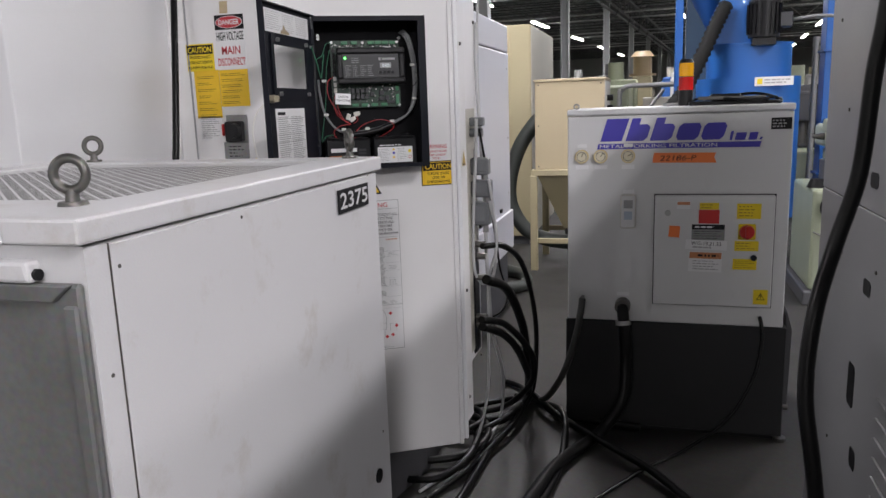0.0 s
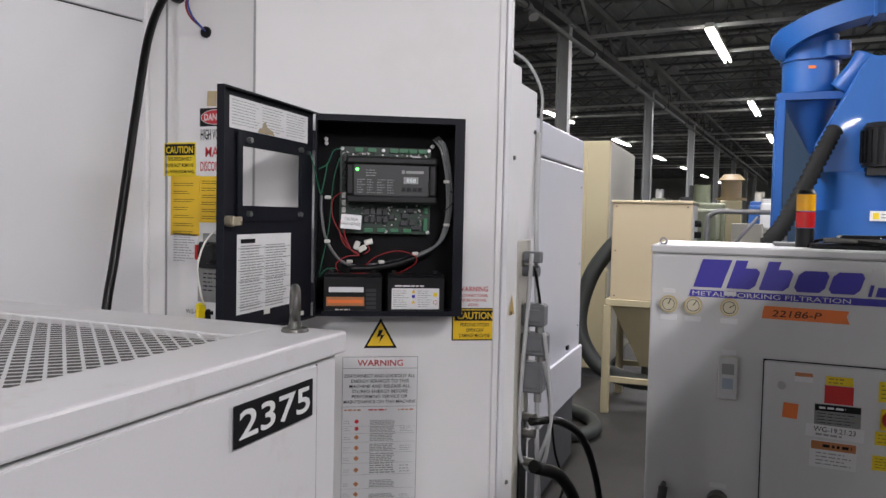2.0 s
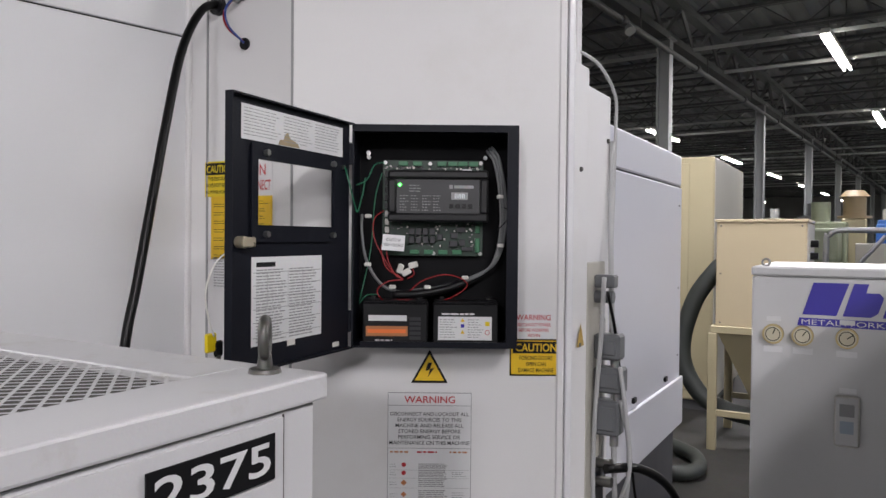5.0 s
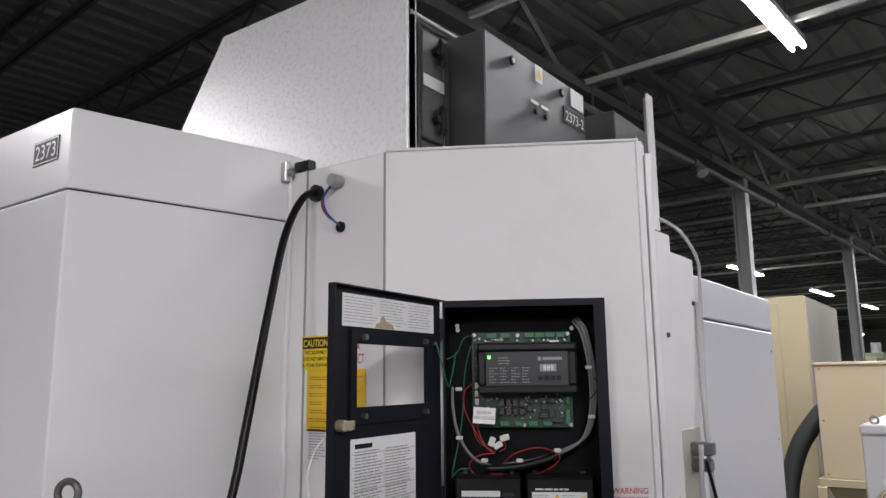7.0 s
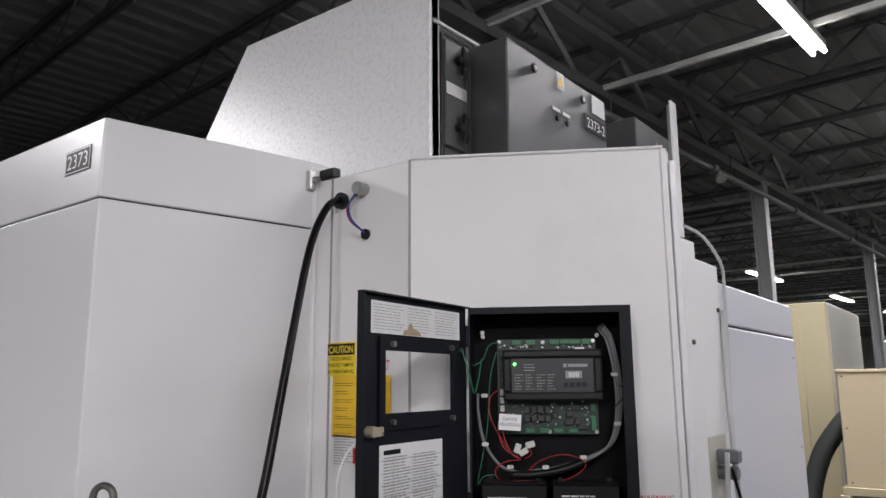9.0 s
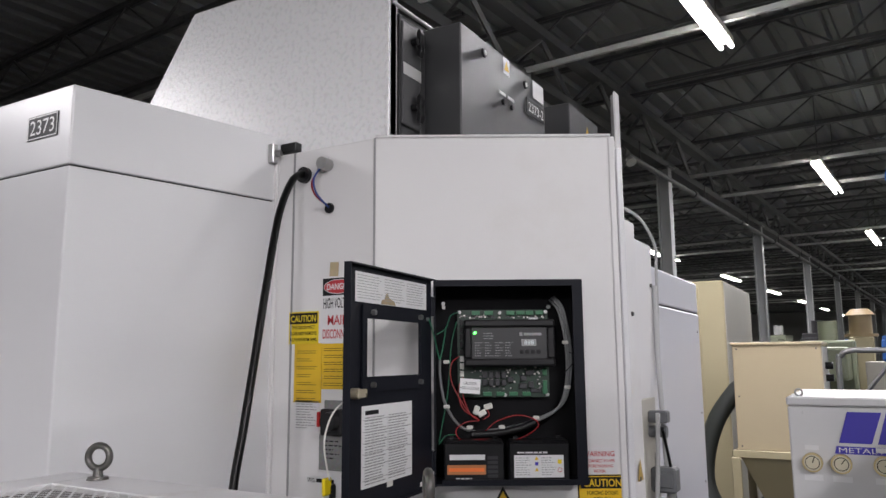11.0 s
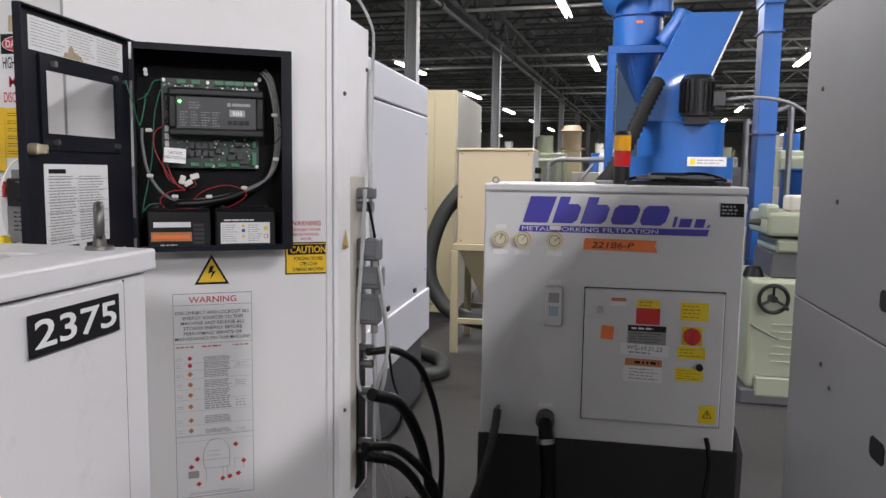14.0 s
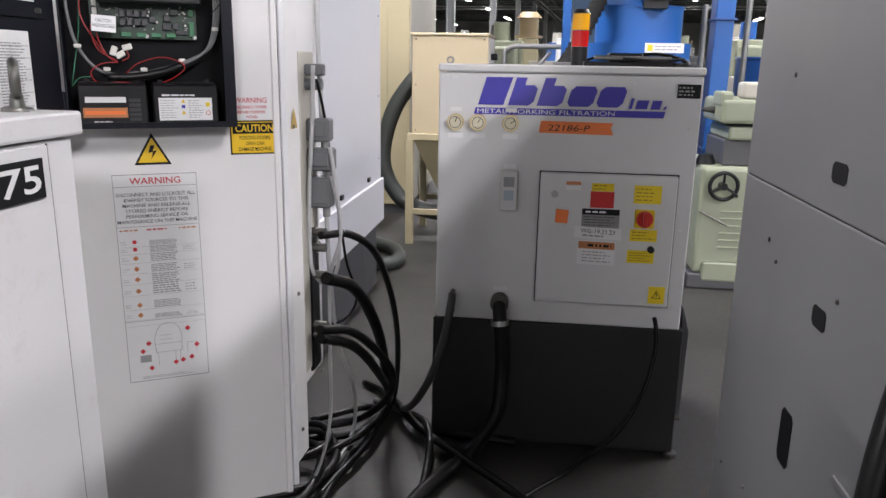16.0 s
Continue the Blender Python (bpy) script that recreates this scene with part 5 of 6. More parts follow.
def left_signs():
    m = pose(0, 2.8995, 0)
    s = sheet("danger_sign", 0.112, 0.182, PAPER, m @ pose(-0.861, 0, 1.914), "white danger sign for the main disconnect", "sign")
    part("header", quad(BM(), -0.056, 0.056, 0.042, 0.091, -0.0016), INK, s)
    e = BM()
    bmesh.ops.create_circle(e, cap_ends=True, segments=28, radius=1, matrix=Matrix.Translation((0, -0.0022, 0.0665)) @ Matrix.Rotation(radians(90), 4, "X") @ Matrix.Diagonal((0.052, 0.0205, 1, 1)))
    part("header_oval", e, PAPER, s)
    e = BM()
    bmesh.ops.create_circle(e, cap_ends=True, segments=28, radius=1, matrix=Matrix.Translation((0, -0.0027, 0.0665)) @ Matrix.Rotation(radians(90), 4, "X") @ Matrix.Diagonal((0.050, 0.0188, 1, 1)))
    part("header_oval", e, REDINK, s)
    part("header_word", letters("DANGER", -0.040, 0.0575, 0.080, 0.018, -0.0033, bold=0.02), PAPER, s)
    sign_words(s, (("HIGH VOLTAGE", -0.052, 0.006, 0.104, 0.029),), INK)
    sign_words(s, (("MAIN", -0.036, -0.040, 0.072, 0.027), ("DISCONNECT", -0.053, -0.078, 0.106, 0.026)), REDINK)
    s = sheet("caution_sign", 0.108, 0.092, YELB, m @ pose(-0.985, 0, 1.8685), "yellow caution sign about the disconnect", "sign")
    part("header", quad(BM(), -0.051, 0.051, 0.011, 0.042), INK, s)
    part("header_word", letters("CAUTION", -0.046, 0.016, 0.092, 0.020, -0.0028, bold=0.02), YELB, s)
    sign_words(s, (("THIS DISCONNECT", -0.042, -0.004, 0.084, 0.010), ("DOES NOT REMOVE", -0.048, -0.021, 0.096, 0.010), ("ALL POWER FROM PANEL", -0.050, -0.038, 0.100, 0.009)), INK)
    s = sheet("yellow_notice", 0.098, 0.164, YEL, m @ pose(-0.967, 0, 1.742), "amber yellow notice with printed lines", "sign", group="yellow notices")
    for i in range(7):
        part("fine_print", print_lines(-0.038, 0.034, 0.052 - i * 0.022, 0.064 - i * 0.022, 2, 0.25, -0.002, i), INK, s)
    s = sheet("yellow_notice", 0.112, 0.125, YEL, m @ pose(-0.860, -0.0004, 1.760), "amber yellow notice with printed lines", "sign", group="yellow notices")
    for i in range(6):
        part("fine_print", print_lines(-0.048, 0.048, 0.040 - i * 0.019, 0.052 - i * 0.019, 2, 0.25, -0.002, i + 9), INK, s)
    s = sheet("grey_plate", 0.086, 0.082, OLDPAPER, m @ pose(-0.967, 0, 1.623), "grey data plate with small print", "label")
    part("fine_print", print_lines(-0.038, 0.036, -0.036, 0.036, 10, 0.35, -0.002, 33, 0.5), GREYINK, s)
    s = sheet("grey_plate", 0.098, 0.094, GALV, m @ pose(-0.872, 0, 1.528), "grey metal maker's plate", "label")
    part("fine_print", print_lines(-0.030, 0.036, -0.02, 0.036, 5, 0.3, -0.002, 34, 0.4), INK, s)
    s = sheet("asset_label", 0.13, 0.022, PAPER, m @ pose(-0.90, 0, 1.452), "white typed label strip", "label")
    part("typed_words", letters("WG-", -0.06, -0.006, 0.03, 0.012), INK, s)
    part("fine_print", print_lines(-0.028, 0.055, -0.006, 0.007, 1, 0.8, -0.002, 36), INK, s)
    sheet("tape_scrap", 0.03, 0.04, node_mat("tan_tape", (0.5, 0.4, 0.24), 0.5, vary=0.15, scale=50), m @ pose(-0.878, 0, 2.03, 0, 3, 0), "small scrap of tan tape", "tape")
    ob = thing("disconnect_switch", m @ pose(-0.862, 0, 1.62), "main disconnect switch with a black handle on a steel plate", "switch")
    part("plate", box(BM(), -0.042, 0.042, -0.004, 0.0, -0.048, 0.048, 0.002), GALV, ob)
    part("switch_body", box(BM(), -0.036, 0.03, -0.03, -0.004, -0.044, 0.026, 0.004), BLACK, ob)
    part("handle", cyl(BM(), (0.006, -0.03, -0.006), (0.006, -0.05, -0.006), 0.026, 0.024, seg=24), BLACK, ob, smooth=True)
    part("red_tab", box(BM(), -0.044, -0.036, -0.034, -0.008, -0.022, 0.018, 0.002), RED, ob)
    # cable entry and loose wires above
    ob = thing("power_cable", pose(0, 0, 0), "thick black power cable looping out of the machine wall", "cable")
    part("cable", tube(BM(), [(-0.99, 2.92, 2.315), (-0.99, 2.88, 2.315), (-0.975, 2.82, 2.275), (-0.945, 2.74, 2.16), (-0.915, 2.67, 1.97), (-0.89, 2.61, 1.78), (-0.875, 2.565, 1.62), (-0.86, 2.52, 1.46), (-0.85, 2.48, 1.1), (-0.85, 2.45, 0.5), (-0.86, 2.45, 0.03)], 0.0105, 12, 8), RUBBER, ob)
    part("gland", cyl(BM(), (-0.99, 2.90, 2.315), (-0.99, 2.886, 2.315), 0.024, seg=18), BLACK, ob, smooth=True)
    ob = thing("loose_wires", pose(0, 0, 0), "red and blue wires between a fitting and a hole", "wiring")
    part("fitting", cyl(BM(), (-0.905, 2.90, 2.335), (-0.905, 2.865, 2.335), 0.018, seg=12), STEEL, ob, smooth=True)
    part("fitting", cyl(BM(), (-0.925, 2.90, 2.325), (-0.925, 2.885, 2.325), 0.011, seg=12), STEEL, ob, smooth=True)
    part("hole_grommet", cyl(BM(), (-0.897, 2.90, 2.207), (-0.897, 2.893, 2.207), 0.015, seg=14), INK, ob, smooth=True)
    part("wire", tube(BM(), [(-0.925, 2.885, 2.325), (-0.932, 2.86, 2.28), (-0.918, 2.86, 2.24), (-0.898, 2.90, 2.21)], 0.003, 6, 6), WIRE_R, ob)
    part("wire", tube(BM(), [(-0.922, 2.885, 2.328), (-0.922, 2.855, 2.285), (-0.908, 2.855, 2.24), (-0.896, 2.90, 2.205)], 0.003, 6, 6), WIRE_B, ob)


left_signs()


# ---- sockets and cables at the machine's side ----
def side_sockets():
    ob = thing("cable_sockets", pose(-0.166, 3.465, 0), "row of grey industrial cable connectors on the machine side", "connectors")
    for z0, z1, w in ((1.395, 1.465, 0.072), (1.305, 1.375, 0.080), (1.19, 1.285, 0.072)):
        p = part("connector", box(BM(), 0, w, 0.0, 0.055, z0, z1, 0.006), GCONN, ob)
        part("latch_lever", box(BM(), 0.01, w - 0.01, -0.006, 0.0, z0 + 0.015, z1 - 0.015, 0.003), GCONN, p)
        part("cable_gland", cyl(BM(), (w - 0.02, 0.028, z0), (w - 0.02, 0.028, z0 - 0.03), 0.012, seg=12), GALV, p, smooth=True)
    part("small_connector", box(BM(), 0, 0.055, 0.0, 0.04, 1.59, 1.625, 0.004), GCONN, ob)
    part("small_connector", cyl(BM(), (0, 0.015, 1.565), (0.05, 0.015, 1.565), 0.017, seg=12), GCONN, ob, smooth=True)
    part("cable_tray", box(BM(), 0, 0.01, 0.058, 0.075, 1.03, 1.5, 0.002), STEEL, ob)
    part("hose_block", box(BM(), -0.08, 0.006, 0.0, 0.09, 0.64, 1.12, 0.008), BLACK, ob, "black hose manifold")
    for z in (1.11, 1.06, 0.97, 0.80, 0.77):
        part("hose_fitting", cyl(BM(), (0.0, 0.02, z), (0.05, 0.02, z), 0.014, seg=14), DSTEEL, ob, smooth=True)


GCONN = node_mat("grey_connector_plastic", (0.13, 0.135, 0.14), 0.45, vary=0.1, scale=20, fine=150, bump=0.06)
side_sockets()


def hose(name, pts, r, mt, label, category="hose", group="floor hoses", seg=10):
    ob = thing(name, pose(0, 0, 0), label, category, group)
    part("jacket", tube(BM(), pts, r, seg, 8), mt, ob)
    return ob


hose("grey_cable", [(-0.162, 3.60, 2.0), (-0.158, 3.58, 1.85), (-0.143, 3.54, 1.65), (-0.12, 3.5, 1.31), (-0.12, 3.52, 1.05), (-0.12, 3.55, 0.89), (-0.13, 3.65, 0.68), (-0.13, 3.85, 0.42), (-0.19, 4.10, 0.13), (-0.22, 3.99, 0.04), (-0.30, 3.69, 0.015), (-0.42, 3.40, 0.012)], 0.0075, LCABLE, "light grey cable hanging from the machine to the floor", "cable", "hanging cables")
hose("grey_cable", [(-0.13, 3.44, 1.62), (-0.14, 3.45, 1.46), (-0.155, 3.45, 1.23), (-0.16, 3.46, 1.03), (-0.15, 3.48, 0.965), (-0.125, 3.5, 0.94), (-0.085, 3.5, 0.99), (-0.075, 3.5, 1.16), (-0.09, 3.47, 1.29)], 0.0065, LCABLE, "light grey cable looped between two connectors", "cable", "hanging cables")
hose("grey_cable", [(-0.09, 3.46, 1.38), (-0.075, 3.47, 1.25), (-0.07, 3.49, 1.1), (-0.11, 3.5, 0.95), (-0.12, 3.52, 0.7), (-0.15, 3.6, 0.4), (-0.25, 3.7, 0.1), (-0.4, 3.72, 0.015)], 0.006, LCABLE, "light grey cable from a connector to the floor", "cable", "hanging cables")
hose("thin_cable", [(-0.12, 3.44, 1.58), (-0.115, 3.5, 1.46), (-0.10, 3.52, 1.28), (-0.085, 3.56, 1.1), (-0.08, 3.6, 0.98), (-0.06, 3.65, 0.85), (-0.09, 3.62, 0.78), (-0.16, 3.58, 0.76)], 0.0045, RUBBER, "thin black cable drooping beside the connectors", "cable", "hanging cables", 8)
hose("black_hose", [(-0.11, 3.45, 0.97), (-0.05, 3.6, 0.89), (-0.03, 3.85, 0.65), (-0.06, 4.15, 0.34), (-0.11, 4.5, 0.045), (0.0, 4.42, 0.03), (0.13, 4.29, 0.03), (0.5, 4.23, 0.028)], 0.0204, RUBBER, "thick black rubber hose arching to the floor")
hose("black_hose", [(-0.12, 3.44, 1.11), (-0.05, 3.55, 1.09), (-0.01, 3.75, 0.97), (-0.01, 4.05, 0.69), (-0.04, 4.3, 0.38), (-0.09, 4.45, 0.09), (-0.14, 4.23, 0.04), (-0.30, 4.06, 0.03), (-0.5, 4.0, 0.02)], 0.0127, RUBBER, "black rubber hose arching to the floor")
hose("black_hose", [(-0.13, 3.44, 0.80), (-0.07, 3.6, 0.74), (-0.01, 3.75, 0.61), (0.01, 3.92, 0.45), (-0.04, 4.05, 0.28), (-0.22, 4.24, 0.07), (-0.44, 4.20, 0.03), (-0.6, 4.1, 0.02)], 0.0153, RUBBER, "black rubber hose coiling back under the machine")
hose("black_hose", [(-0.13, 3.44, 0.77), (-0.07, 3.62, 0.68), (-0.03, 3.8, 0.52), (-0.08, 4.30, 0.16), (-0.18, 4.17, 0.06), (-0.41, 4.09, 0.04), (-0.6, 3.95, 0.03)], 0.0170, RUBBER, "black rubber hose coiling back under the machine")
hose("black_hose", [(-0.45, 4.30, 0.02), (-0.20, 4.42, 0.05), (-0.12, 4.20, 0.10), (-0.25, 3.95, 0.08), (-0.50, 3.90, 0.03)], 0.0153, RUBBER, "black rubber hose coiled on the floor")
hose("black_hose", [(-0.3, 4.75, 0.02), (-0.16, 4.61, 0.03), (-0.13, 4.3, 0.03), (-0.19, 3.99, 0.028), (-0.21, 3.6, 0.025), (-0.24, 3.2, 0.022), (-0.3, 2.8, 0.02)], 0.0170, RUBBER, "black rubber hose lying along the aisle floor")
hose("black_hose", [(-0.11, 4.45, 0.06), (-0.13, 4.09, 0.055), (-0.19, 3.85, 0.04), (-0.26, 3.62, 0.02), (-0.38, 3.3, 0.02)], 0.0136, RUBBER, "black rubber hose lying along the aisle floor")
hose("black_hose", [(-0.09, 4.47, 0.07), (0.07, 4.24, 0.06), (0.29, 4.02, 0.05), (0.53, 3.80, 0.035), (0.70, 3.57, 0.024), (0.9, 3.2, 0.022)], 0.0187, RUBBER, "thick black hose crossing the floor before the tank")
hose("black_hose", [(0.02, 4.38, 0.05), (0.10, 4.24, 0.08), (0.14, 4.08, 0.05), (0.15, 3.72, 0.022), (0.12, 3.44, 0.02), (0.02, 3.0, 0.02)], 0.0161, RUBBER, "black rubber hose running along the floor")
hose("braided_hose", [(0.208, 4.215, 0.70), (0.205, 4.20, 0.66), (0.18, 4.17, 0.51), (0.12, 4.19, 0.32), (0.02, 4.3, 0.13), (-0.09, 4.47, 0.03), (-0.2, 4.55, 0.02)], 0.017, BRAID, "braided grey hose from the tank fitting to the floor")
h = hose("return_hose", [(0.405, 4.235, 0.665), (0.408, 4.20, 0.64), (0.42, 4.185, 0.52), (0.425, 4.18, 0.38), (0.41, 4.13, 0.20), (0.30, 4.07, 0.045), (0.15, 3.76, 0.035), (0.07, 3.40, 0.035), (0.0, 3.0, 0.035)], 0.029, RUBBER, "thick black return hose from the tank front")
part("elbow", cyl(BM(), (0.405, 4.255, 0.668), (0.405, 4.205, 0.665), 0.038, seg=20), DSTEEL, h, smooth=True)
part("hose_clamp", cyl(BM(), (0.410, 4.196, 0.60), (0.412, 4.193, 0.58), 0.038, seg=20), STEEL, h, smooth=True)
hose("supply_cable", [(1.042, 4.245, 0.632), (1.046, 4.21, 0.60), (1.05, 4.20, 0.51), (1.01, 4.16, 0.34), (0.90, 4.12, 0.15), (0.71, 4.04, 0.016), (0.53, 3.82, 0.012), (0.39, 3.6, 0.012), (0.2, 3.3, 0.012)], 0.0095, RUBBER, "black power cord from the control cabinet to the floor", "cable", "hanging cables")
h = hose("hanging_hose", [(0.89, 1.86, 2.4), (0.885, 1.85, 2.0), (0.878, 1.85, 1.81), (0.866, 1.85, 1.70), (0.856, 1.85, 1.55), (0.83, 1.85, 1.44), (0.80, 1.82, 1.33), (0.79, 1.80, 1.2), (0.81, 1.78, 1.04), (0.86, 1.76, 0.6), (0.98, 1.75, 0.15), (1.04, 1.75, 0.03)], 0.0125, RUBBER, "black hose hanging down beside the grey cabinet", "hose", "hanging cables")
part("hanger_hook", tube(BM(), [(0.89, 1.86, 2.38), (0.95, 1.86, 2.41), (1.05, 1.86, 2.40), (1.14, 1.86, 2.33), (1.14, 1.86, 2.10)], 0.008, 8, 6), STEEL, h)
hose("conduit", [(-0.230, 3.46, 2.23), (-0.21, 3.48, 2.232), (-0.175, 3.53, 2.20), (-0.155, 3.60, 2.13), (-0.157, 3.615, 2.05), (-0.16, 3.615, 1.9), (-0.16, 3.60, 1.72)], 0.0048, LCABLE, "grey conduit bending over the side cover", "cable", "hanging cables")

# labels above the tank fittings
sheet("fitting_label", 0.06, 0.018, PAPER, pose(0.405, 4.2535, 0.722), "small white label above the hose fitting", "label")


# ---- tall grey cabinet on the aisle's other side ----
def grey_cabinet():
    ob = thing("grey_cabinet", pose(1.12, 1.2, 0), "tall grey sheet-metal cabinet with slots and louvres", "cabinet")
    L = 2.24
    part("upper_panel", box(BM(), 0, 0.9, -1.5, L, 1.3505, 2.112, 0.004, 2), RCAB, ob)
    part("seam", box(BM(), 0.004, 0.89, -1.49, L - 0.01, 1.348, 1.3505), INK, ob)
    part("lower_panel", box(BM(), 0, 0.9, -1.5, L, 0.03, 1.348, 0.004, 2), RCAB, ob)
    part("plinth", box(BM(), 0.03, 0.87, -1.48, L - 0.02, 0, 0.03), BASE2, ob)

    def slot(y, z, w, h, lean=0.0):
        b = slab(BM(), [(-w / 2 + 0.15 * w, -h / 2), (w / 2 - 0.15 * w, -h / 2), (w / 2, -h / 2 + min(w, h) * 0.18), (w / 2, h / 2 - min(w, h) * 0.18), (w / 2 - 0.15 * w, h / 2), (-w / 2 + 0.15 * w, h / 2), (-w / 2, h / 2 - min(w, h) * 0.18), (-w / 2, -h / 2 + min(w, h) * 0.18)], -0.0015, 0.004)
        part("slot", b, INK, ob, "dark cut-out slot", m=pose(0, y, z, 0, 0, -90))
    slot(1.60, 1.437, 0.075, 0.042)
    slot(1.598, 1.140, 0.072, 0.045)
    slot(1.69, 0.822, 0.07, 0.13)
    slot(1.62, 0.62, 0.06, 0.06)
    b = mesh_of("louvre", slab(BM(), [(-0.26, 0), (0.26, 0), (0.24, 0.014), (-0.24, 0.014)], -0.007, 0.0, 0.002), RCAB)
    for i in range(8):
        part_on("louvre", b, ob, pose(-0.001, 1.17, 0.88 - i * 0.055, 0, 0, -90))
    for i in range(6):
        part_on("louvre", b, ob, pose(-0.001, 1.13, 1.60 + i * 0.06, 0, 0, -90))
    sc = bolt_me(0.006, 0.004)
    for y, z in ((1.93, 1.62), (1.97, 1.22), (1.90, 1.18), (1.52, 1.20), (2.15, 0.5), (1.93, 0.55), (2.1, 1.9)):
        part_on("screw", sc, ob, pose(0, y, z, 0, 0, -90))


grey_cabinet()


# ---- second machine, cream cabinets and hopper down the aisle ----
def second_machine():
    ob = thing("second_machine", pose(-0.625, 5.6, 0), "cool white machine enclosure on a dark grey base", "machine")
    part("enclosure", box(BM(), -1.9, 0.0, -1.5, 1.08, 0.48, 2.075, 0.01), LILAC, ob)
    part("upper_cover", box(BM(), -1.9, -0.004, -1.5, 1.08, 2.082, 2.29, 0.01), LILAC, ob)
    part("seam", box(BM(), -1.89, -0.008, -1.49, 1.07, 2.074, 2.083), INK, ob)
    part("lower_cover", box(BM(), 0.0, 0.022, -1.45, 1.085, 0.478, 0.80, 0.006), LILAC, ob)
    part("base", box(BM(), -1.85, -0.02, -1.45, 1.0, 0, 0.48), BASE2, ob)
    for y in (-0.1, 0.62):
        part("catch", box(BM(), 0.001, 0.018, y, y + 0.05, 0.83, 0.86, 0.003), BLACK, ob)
    sc = bolt_me(0.007, 0.004)
    for y in (-0.6, 1.0):
        for z in (0.95, 1.4, 1.95):
            part_on("screw", sc, ob, pose(0, y, z, 0, 0, 90))
    ob = solid("dark_partition", box(BM(), -0.9, -0.62, 3.66, 4.09, 0.0, 2.2, 0.01), LILAC, pose(0, 0, 0), "cool white end cover between the two machines", "cover")


second_machine()


def cream_cabinet():
    ob = thing("cream_cabinet", pose(-0.86, 9.25, 0), "tall cream steel cabinet beside the hopper", "cabinet")
    part("body", box(BM(), -1.4, 0.0, 0, 1.9, 0.10, 2.56, 0.012), CREAM, ob)
    part("front_panel", box(BM(), -1.3, -0.24, -0.012, 0, 0.2, 2.50, 0.006), CREAM, ob)
    part("plinth", box(BM(), -1.35, -0.05, 0.05, 1.85, 0, 0.10), BASE2, ob)
    part("vent", box(BM(), -0.50, -0.33, -0.018, -0.012, 1.28, 1.50, 0.003), GREENM, ob, "small grey-green vent plate")
    # thin overlay, paler and greyer than the body, on the aisle side
    part("side_tone", box(BM(), 0.0, 0.006, 0.02, 1.88, 0.12, 2.54, 0.003), CREAMW, ob)


cream_cabinet()


def dust_hopper():
    ob = thing("dust_hopper", pose(-0.27, 8.3, 0), "cream steel box hopper on angle legs", "hopper")
    part("box", box(BM(), -0.335, 0.335, -0.40, 0.40, 1.02, 1.87, 0.006), CREAMBOX, ob)
    part("lid", box(BM(), -0.345, 0.345, -0.41, 0.41, 1.87, 1.895, 0.004), CREAMBOX, ob)
    # same paler overlay on the hopper's aisle side
    part("side_tone", box(BM(), 0.335, 0.342, -0.39, 0.39, 1.04, 1.86, 0.002), CREAMW, ob)
    part("frame", box(BM(), -0.37, 0.37, -0.43, 0.43, 0.96, 1.02, 0.004), CREAM, ob)
    b = BM()
    hi = [b.verts.new(p) for p in ((-0.32, -0.38, 0.96), (0.32, -0.38, 0.96), (0.32, 0.38, 0.96), (-0.32, 0.38, 0.96))]
    lo = [b.verts.new(p) for p in ((-0.09, -0.09, 0.38), (0.09, -0.09, 0.38), (0.09, 0.09, 0.38), (-0.09, 0.09, 0.38))]
    for i in range(4):
        b.faces.new((lo[i], lo[(i + 1) % 4], hi[(i + 1) % 4], hi[i]))
    b.faces.new(lo[::-1])
    part("cone", b, CREAM, ob)
    for x in (-0.35, 0.35):
        for y in (-0.41, 0.41):
            part("leg", box(BM(), x - 0.035, x + 0.035, y - 0.03, y + 0.03, 0.0, 0.96, 0.004), CREAM, ob)
    for y in (-0.41, 0.41):
        part("cross_rail", box(BM(), -0.315, 0.315, y - 0.02, y + 0.02, 0.28, 0.33, 0.003), CREAM, ob)
    part("outlet", cyl(BM(), (0, 0, 0.38), (0, 0, 0.20), 0.09, seg=20), DSTEEL, ob, smooth=True)
    for z in (1.70, 1.60):
        part("knob", cyl(BM(), (0.342, -0.1, z), (0.40, -0.1, z), 0.03, seg=12), BLACK, ob, smooth=True)
    sc = bolt_me(0.008, 0.004)
    for x, z in ((-0.3, 1.84), (-0.3, 1.05), (0.3, 1.84), (-0.3, 1.45), (0.3, 1.45)):
        part_on("bolt", sc, ob, pose(x, -0.40, z))
    b = hose("suction_hose", [(-0.60, 8.25, 1.52), (-0.66, 8.22, 1.46), (-0.82, 8.2, 1.22), (-0.92, 8.2, 0.89), (-0.91, 8.2, 0.62), (-0.76, 8.2, 0.37), (-0.56, 8.17, 0.28), (-0.36, 8.2, 0.24), (-0.27, 8.28, 0.23)], 0.075, GHOSE, "grey-green suction hose curving under the hopper", "hose", "suction hoses", 16)
    hose("floor_hose", [(-1.0, 7.70, 0.06), (-0.85, 7.6, 0.06), (-0.66, 7.41, 0.06), (-0.57, 7.12, 0.06), (-0.63, 6.93, 0.06), (-0.80, 6.90, 0.06)], 0.055, GHOSE, "dark grey hose curled on the floor", "hose", "suction hoses", 14)


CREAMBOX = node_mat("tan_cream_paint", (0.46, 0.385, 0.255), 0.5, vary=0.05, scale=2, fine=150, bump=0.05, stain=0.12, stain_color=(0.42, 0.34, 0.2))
dust_hopper()


